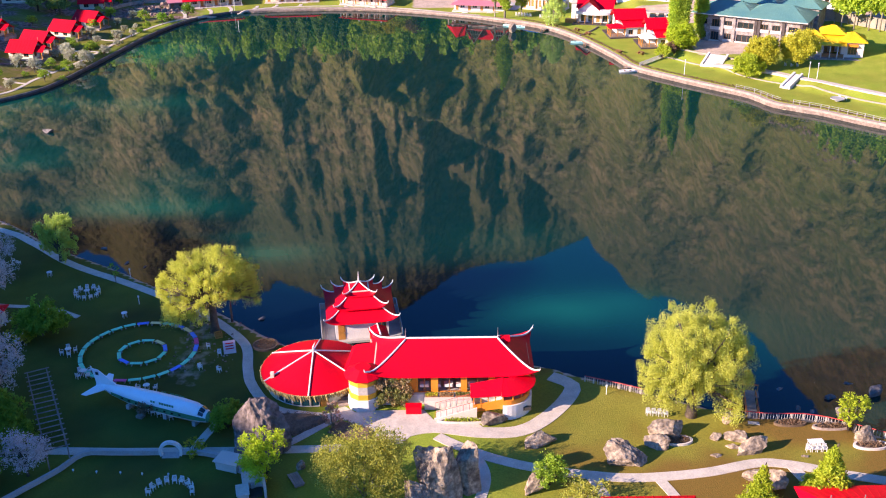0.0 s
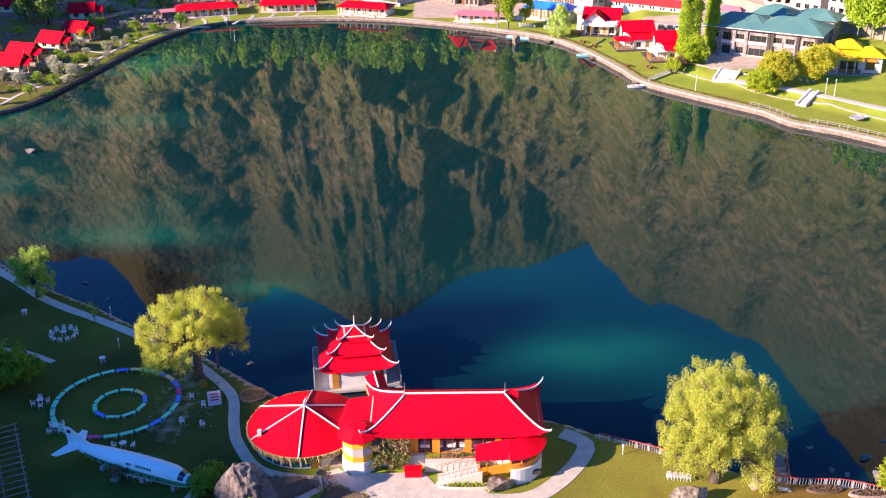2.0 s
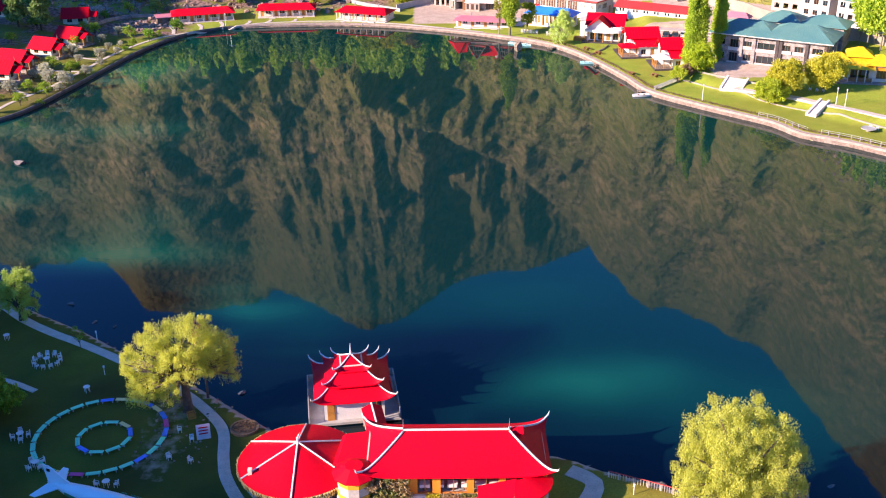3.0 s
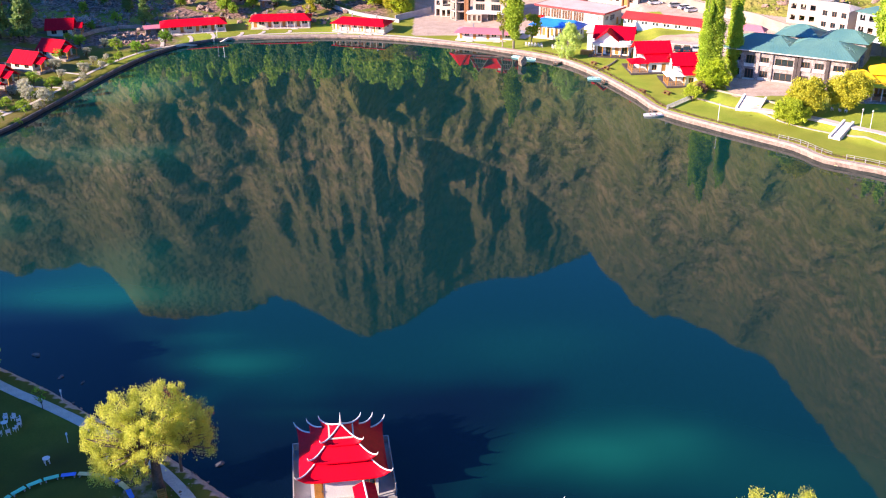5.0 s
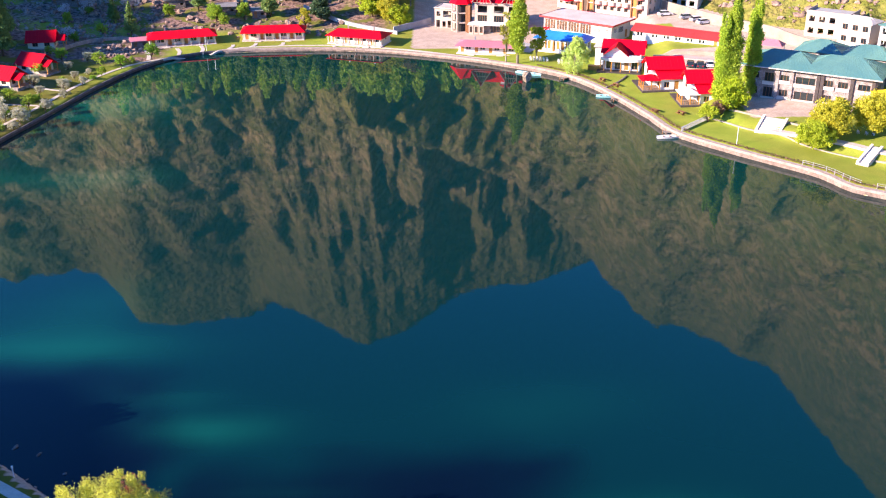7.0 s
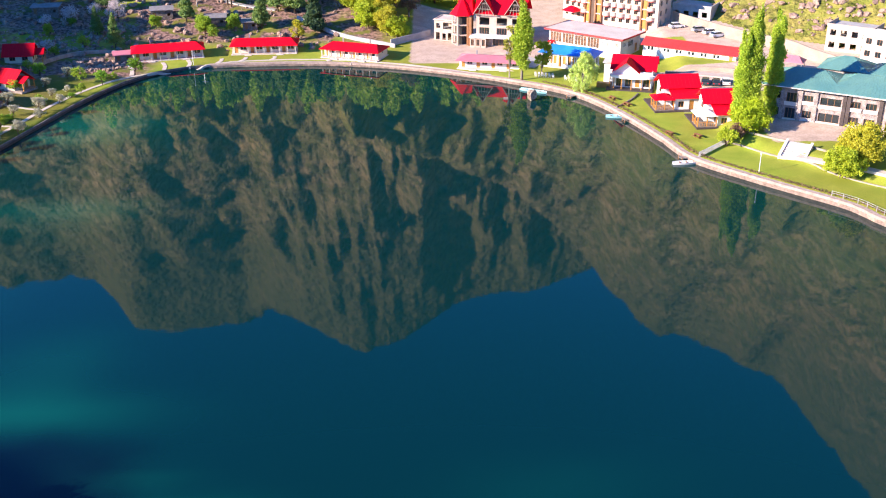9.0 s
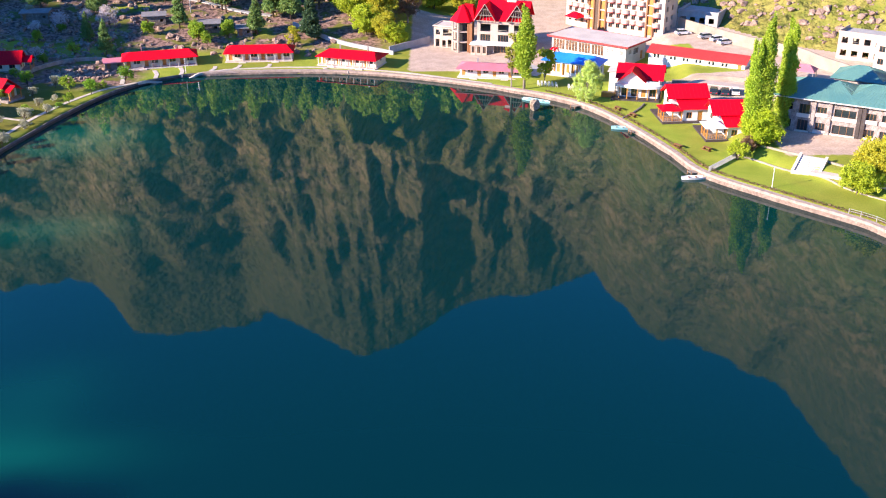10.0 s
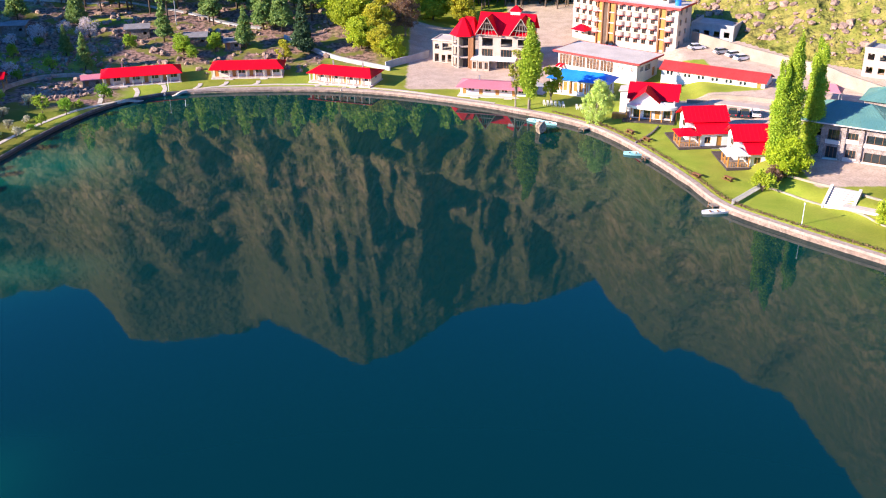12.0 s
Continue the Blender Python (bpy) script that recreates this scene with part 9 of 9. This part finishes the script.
# ================= far shore: trees =================
poplar = tree_meshes("poplar", 101, 24.5, 2.0, POPLAR, BARKPALE, 0.23, 620, 0.32, -0.25, 26, 0.07)
plant("poplar_tree", poplar, "tall bright green columnar poplar", "tree", 61.5, 217.6, 0, 0.98, "poplars", z=1.4)
plant("poplar_tree", poplar, "tall bright green columnar poplar", "tree", 59.3, 217.0, 120, 0.76, "poplars")
plant("poplar_tree", poplar, "tall bright green columnar poplar", "tree", 67.4, 222.6, 70, 0.86, "poplars")
plant("hedge_bush", tree_meshes("bush", 103, 5.4, 3.9, SUNBUSH, BARK, 0.2, 520, 0.15, 0.1, 30, 0.12), "round lime-green bush at the poplars' foot", "shrub", 61.0, 214.2)
plant("bush", tree_meshes("bush", 104, 3.6, 2.4, LIME, BARK, 0.2, 420, 0.12, 0.1, 12, 0.15), "yellow-green young willow bush by the white fence", "shrub", 55.4, 209.2)
plant("bush", tree_meshes("bush", 105, 2.6, 2.4, TWIG, BARK, 0.18, 420, 0.12, 0.1, 12, 0.15), "grey-brown leafless bush on the terrace", "shrub", 58.8, 211.4)
shore_poplar = tree_meshes("poplar", 107, 18.5, 2.4, POPLAR, BARKPALE, 0.28, 230, 0.26, 0.0, 18, 0.2)
plant("poplar_tree", shore_poplar, "open-crowned young poplar on the lake walk", "tree", 19.2, 258.6, 0, 1.0, "poplars")
plant("young_aspen", tree_meshes("broad", 108, 13.5, 1.7, OLIVE, BARKPALE, 0.24, 210, 0.2, 0.0, 22, 0.22), "open olive-green aspen on the lake walk", "tree", 16.4, 260.6, 80)
plant("young_aspen", tree_meshes("broad", 110, 8.2, 2.5, LIME, BARKPALE, 0.24, 250, 0.16, 0.0, 16, 0.2), "light green young tree beside the tarred ramp", "tree", 24.4, 263.6, 40)
plant("willow_tree", tree_meshes("willow", 109, 8.2, 3.2, PALEWILLOW, BARKPALE, 0.13, 800, 0.25, 0.4, 22, 0.12), "pale green willow on the lake walk", "tree", 32.2, 248.4)
plant("garden_tree", tree_meshes("broad", 111, 6.6, 4.4, GOLD, BARK, 0.2, 380, 0.18, 0.1, 34, 0.28), "spreading yellow-green tree on the terrace edge", "tree", 75.4, 194.4)
plant("garden_tree", tree_meshes("broad", 112, 5.2, 3.4, LIME, BARK, 0.2, 380, 0.16, 0.1, 28, 0.22), "lime-green tree on the terrace edge", "tree", 71.2, 191.6)
plant("garden_tree", tree_meshes("broad", 113, 7.0, 4.8, GOLD, BARK, 0.2, 380, 0.19, 0.1, 34, 0.3), "spreading golden-olive tree on the terrace", "tree", 84.0, 195.2)
tall_rows = tree_meshes("poplar", 115, 22.0, 2.6, POPLAR, BARKPALE, 0.46, 120, 0.13, -0.1, 18, 0.24)
for k in range(16):
    plant("poplar_tree", tall_rows, "tall light green poplar in a dense row", "tree", 105 + (k % 8) * 2.6 + random.uniform(-0.6, 0.6), 224 - (k % 8) * 1.5 + (k // 8) * 5, 40 * k, random.uniform(0.85, 1.1), "poplars")
pines = [tree_meshes("conifer", 120 + k, 13.5, 3.0, PINE, BARK, 0.44, 85, 0.22, 0.1, 13, 0.24) for k in range(2)]
spruce = tree_meshes("conifer", 123, 15.0, 3.4, leaf_mat("blue_pine_needles", (0.13, 0.22, 0.10), (0.05, 0.10, 0.05)), BARK, 0.45, 200, 0.24, 0.2, 14, 0.12)
for k, (x, y, s) in enumerate(((-112.0, 316.2, 0.95), (-96.4, 316.5, 0.95), (-87.6, 292.5, 0.72), (-94.8, 300.6, 0.62), (-72.2, 310.0, 0.82), (-50.4, 306.8, 0.85), (-47.2, 317, 1.0), (-42.2, 315.8, 1.05), (-49.5, 325.5, 1.05), (-62.6, 322, 1.0),
                               (-57, 333, 1.1), (-66, 338, 1.1), (-90, 333, 1.1), (-111, 340, 1.2), (-80, 343, 1.2), (-103, 348, 1.2), (-38, 331, 1.1), (-130, 300, 1.1), (-118, 262, 1.15), (-117, 276, 1.1), (-135, 285, 1.2), (-126, 318, 1.0), (-111.6, 261.6, 1.05))):
    plant("pine_tree", pines[k % 2], "dark green pine among rocks", "tree", x, y, 63 * k, s, "pines")
tall_pine = tree_meshes("conifer", 141, 15.0, 2.7, PINE, BARK, 0.44, 80, 0.2, 0.1, 11, 0.40)
for k in range(18):
    plant("pine_tree", tall_pine, "tall pine with bare lower trunk on the dark slope", "tree", -106 + 4.3 * k + 2.2 * math.sin(k * 2.1), 327 + 7 * math.sin(k * 1.7) + (6 if k % 3 == 0 else 0), 71 * k, 0.85 + 0.3 * ((k * 7) % 5) / 5, "pines")
plant("spruce_tree", spruce, "blue-green pine with layered open boughs", "tree", -35.4, 305.0, 0, 0.9)
gold_big = tree_meshes("broad", 125, 9.0, 4.8, GOLD, BARK, 0.25, 290, 0.26, 0.1, 24, 0.15)
lime_big = tree_meshes("broad", 126, 8.0, 4.4, LIME, BARK, 0.25, 290, 0.26, 0.1, 24, 0.15)
for k, (x, y, s, w) in enumerate(((-20.4, 306, 1.0, 1), (-15.0, 301.5, 0.8, 0), (-12.2, 300, 0.8, 1), (-22.5, 316, 1.3, 1), (-27, 322, 1.1, 1), (-17.0, 310, 1.0, 0), (-13, 330, 1.1, 0), (-2, 336, 1.2, 1), (6, 334, 1.0, 0), (-33, 340, 1.2, 1))):
    plant("garden_tree", (gold_big, lime_big)[w], ("golden-green", "lime-green")[w] + " spring tree behind the cottages", "tree", x, y, 51 * k, s, "spring trees")
plant("bare_tree", tree_meshes("broad", 128, 10.5, 4.6, TWIG, BARKPALE, 0.2, 160, 0.26, 0.0, 26, 0.2), "bare grey-brown tree behind the yard", "tree", -9.3, 316)
plant("golden_bush", tree_meshes("bush", 129, 5.4, 2.0, GOLD, BARK, 0.2, 480, 0.13, 0.1, 12, 0.1), "golden willow bush between two cottages", "shrub", -39.4, 299.0)
thicket = [tree_meshes("broad", 145 + k, 5.6, 2.7, SPRIG, BARK, 0.2, 300, 0.15, 0.1, 20, 0.22) for k in range(2)]
for k, (x, y, s) in enumerate(((-65.4, 301.8, 1.0), (-62.6, 299.5, 0.7), (-57.8, 304.6, 0.85), (-67.4, 304.8, 0.8), (-79.8, 305.6, 0.7), (-106.6, 296.5, 0.6))):
    plant("garden_tree", thicket[k % 2], "bright green young tree on the stony rise", "tree", x, y, 77 * k, s, "spring trees")
for k, (x, y, s) in enumerate(((-103.6, 306.4, 0.8), (-91.2, 309.4, 0.95), (-109.0, 302.0, 0.55), (-102.2, 283.0, 0.6), (-104.5, 277.0, 0.7), (-98.6, 312.0, 0.6))):
    plant("blossom_tree", cherry[k % 2], "small cream-white blossoming tree on the dark slope", "tree", x, y, 53 * k, s, "blossom trees")
mast = thing("power_pole", "tall pale electricity pole with a short arm among the pines", "pole", pose(-71.1, 320.0, ground_z(-71.1, 320.0)))
part("pole", Solid().tube([(0, 0, -0.5), (0, 0, 9.5)], [0.16, 0.10], 8), METAL, mast)
part("crossarm", Solid().box(-0.9, 0.9, -0.06, 0.06, 8.9, 9.05), METAL, mast)
# orchard along the left shore
orchard = [tree_meshes("broad", 130 + k, 4.0, 2.3, (PALEBLOOM, FRESH, SPRIG)[k], BARK, 0.17, 260, 0.12, 0.1, 12, 0.3) for k in range(3)]
rng = random.Random(5)
row = [(-93.5, 196.5), (-90.4, 204), (-88.6, 211), (-92.4, 213), (-90.8, 222), (-86.5, 220), (-87.2, 234), (-85.2, 241), (-83.0, 249), (-88.6, 246), (-92, 232), (-95.0, 218), (-96.5, 226), (-95.5, 238), (-98.5, 250), (-92.5, 253), (-80.5, 257), (-99, 205), (-103, 207),
       (-96, 208), (-105, 198), (-90.5, 262), (-86.0, 258), (-97, 262), (-102, 268), (-99, 190), (-114, 246), (-117, 224), (-113, 262), (-75.2, 266.2), (-108, 275), (-100, 281), (-95, 290), (-103, 305), (-114, 312)]
for k, (x, y) in enumerate(row):
    w = rng.choice((0, 0, 1, 2, 2))
    plant("orchard_tree", orchard[w], ("small fruit tree in fading cream blossom", "small fresh green orchard tree", "small yellow-green orchard tree")[w], "tree", x, y, rng.uniform(0, 360), rng.uniform(0.55, 1.0), "orchard trees")


shrub = [tree_meshes("bush", 150 + k, 1.7, 1.5, (SPRIG, FRESH, PALEBLOOM)[k], BARK, 0.13, 420, 0.08, 0.1, 10, 0.05) for k in range(3)]
for k, (x, y) in enumerate([(-90.2, 199.5), (-93.4, 206.2), (-89.2, 208.6), (-90.4, 217.5), (-94.4, 216.0), (-97.6, 213.5), (-87.8, 222.6), (-91.4, 228.5), (-86.3, 231.5), (-89.6, 241.0), (-84.4, 246.5), (-87.0, 251.5), (-79.6, 262.2), (-82.6, 262.8), (-98.8, 219.0), (-100.0, 201.5)]):
    plant("garden_shrub", shrub[k % 3], ("bright green low garden shrub on the shore lawn", "dark green low garden shrub on the shore lawn", "low cream-flowering shrub on the shore lawn")[k % 3], "shrub", x, y, 67 * k, 0.7 + 0.12 * (k % 5), "shore shrubs")


# ---------------- woods, hedge rows and stones ----------------
def forest(name, places, label, seed):
    """Far wood: many poplar-like crowns and trunks joined in one mesh."""
    r = np.random.default_rng(seed)
    quads, trunks = [], Solid()
    for x, y, h, w in places:
        z = ground_z(x, y)
        n = int(150 * w * h / 25)
        f = r.uniform(0.05, 1, n)
        rad = w * (np.sin(np.pi * np.clip(f * 0.97, 0, 1)) ** 0.6) * r.uniform(0.5, 1.05, n)
        a = r.uniform(0, 6.28, n)
        c = np.stack([x + rad * np.cos(a), y + rad * np.sin(a), z + h * (0.10 + 0.9 * f)], -1)
        quads.append(leaf_cards(c, 0.8, r, -0.3, 0.55))
        trunks.tube([(x, y, z - 1), (x, y, z + h * 0.6)], [0.25, 0.1], 5)
    ob = thing(name, label, "wood", pose(0, 0, 0), kind="stuff")
    part("crown", cards_mesh("crown", np.concatenate(quads), WOODLEAF), None, ob)
    part("trunk", trunks, BARK, ob)


spots = []
for k in range(420):
    x = rng.uniform(-150, 28)
    y = rng.uniform(352, 405) - 0.10 * abs(x + 40) * 0.4
    spots.append((x, y, rng.uniform(14, 26), rng.uniform(1.6, 3.2)))
for k in range(200):
    spots.append((rng.uniform(-170, -10), rng.uniform(360, 420), rng.uniform(15, 25), rng.uniform(2.0, 3.4)))
for k in range(90):
    spots.append((rng.uniform(30, 62), rng.uniform(352, 385), rng.uniform(12, 20), rng.uniform(1.6, 2.8)))
for k in range(130):
    spots.append((rng.uniform(-24, 62), rng.uniform(346, 380), rng.uniform(17, 28), rng.uniform(1.8, 3.0)))
forest("poplar_wood", spots, "dense spring-green poplar wood at the mountain's foot", 9)


def hedge_row():
    r = np.random.default_rng(4)
    c = []
    for p, q in zip(far_line, far_line[1:]):
        if p.x < 22:
            continue
        d = (q - p).normalized()
        n = Vector((-d.y, d.x, 0))
        for _ in range(int(60 * (q - p).length / 2)):
            f, o = r.uniform(), r.uniform(1.45, 2.0)
            m = p.lerp(q, f) + n * o
            c.append((m.x, m.y, 1.1 + r.uniform(0, 0.45)))
    me = cards_mesh("walk_hedge", leaf_cards(np.array(c), 0.16, r), TWIG)
    tagged(new("walk_hedge", me), "low brown clipped hedge along the lake walk", "hedge", kind="stuff")


hedge_row()


RUBBLE = mat("brown_rubble", (0.40, 0.27, 0.20), 0.9, var=0.5, scale=0.7, second=(0.17, 0.11, 0.085), bump=0.8, bscale=2.5)


def scatter_stones(name, label, n, area, seed, lo=0.25, hi=1.1):
    """Loose stones joined in one mesh."""
    r = random.Random(seed)
    shapes = []
    for k in range(4):
        me = boulder(200 + k + seed, 1, 1, 0.75, 0.5, 2 if n < 600 else 1)
        shapes.append(([tuple(v.co) for v in me.vertices], [tuple(p.vertices) for p in me.polygons]))
        bpy.data.meshes.remove(me)
    s = Solid()
    xs, ys = zip(*[area(r) for _ in range(n)])
    zs = relief(np.array(xs), np.array(ys))[0]
    for x, y, z in zip(xs, ys, zs):
        v, f = shapes[r.randrange(4)]
        sz, a = lo + (hi - lo) * r.random() ** 2.5, r.uniform(0, 6.28)
        k = len(s.v)
        ca, sa = math.cos(a) * sz, math.sin(a) * sz
        s.v += [(x + p[0] * ca - p[1] * sa, y + p[0] * sa + p[1] * ca, z + p[2] * sz + sz * 0.2) for p in v]
        s.f += [tuple(k + i for i in q) for q in f]
    me = s.mesh(name)
    me.materials.append(RUBBLE)
    tagged(new(name, me), label, "stones", kind="stuff")


def right_slope(r):
    a, d = radians(r.uniform(11, 30)), r.uniform(0, 1)
    rr = np.interp(math.degrees(a), FOOT_AZ, FOOT_R) + 2 + 75 * d
    return rr * math.sin(a), 47 + rr * math.cos(a)


scatter_stones("hill_stones", "loose brown boulders strewn over the grassy slope", 1900, right_slope, 3, 0.4, 1.9)
scatter_stones("wood_stones", "loose grey boulders among the pines", 800, lambda r: (r.uniform(-135, -28), r.uniform(290, 348)), 5, 0.3, 1.5)
scatter_stones("terrace_stones", "grey and brown rubble on the stony terraces behind the cottages", 400, lambda r: (r.triangular(-124, -62, -106), r.uniform(284, 314)), 6, 0.3, 1.4)
scatter_stones("ring_stones", "dark purple-grey rubble of the old stone ring", 260, lambda r: (lambda a, q: (-88.0 + 7.5 * q * math.cos(a), 274.0 + 7.0 * q * math.sin(a)))(r.uniform(0, 6.28), math.sqrt(r.random())), 9, 0.35, 1.1)
scatter_stones("bank_stones", "small stones on the near lake bank", 160, lambda r: (lambda p: (p.x + r.uniform(-0.7, 0.7), p.y + r.uniform(-0.7, 0.7)))(r.choice([q for q in near_line if -75 < q.x < 55])), 7, 0.1, 0.4)
scatter_stones("yard_stones", "small stones on the trodden earth under the willow", 120, lambda r: (r.uniform(-33, -25.5), r.uniform(66, 79)), 8, 0.08, 0.3)
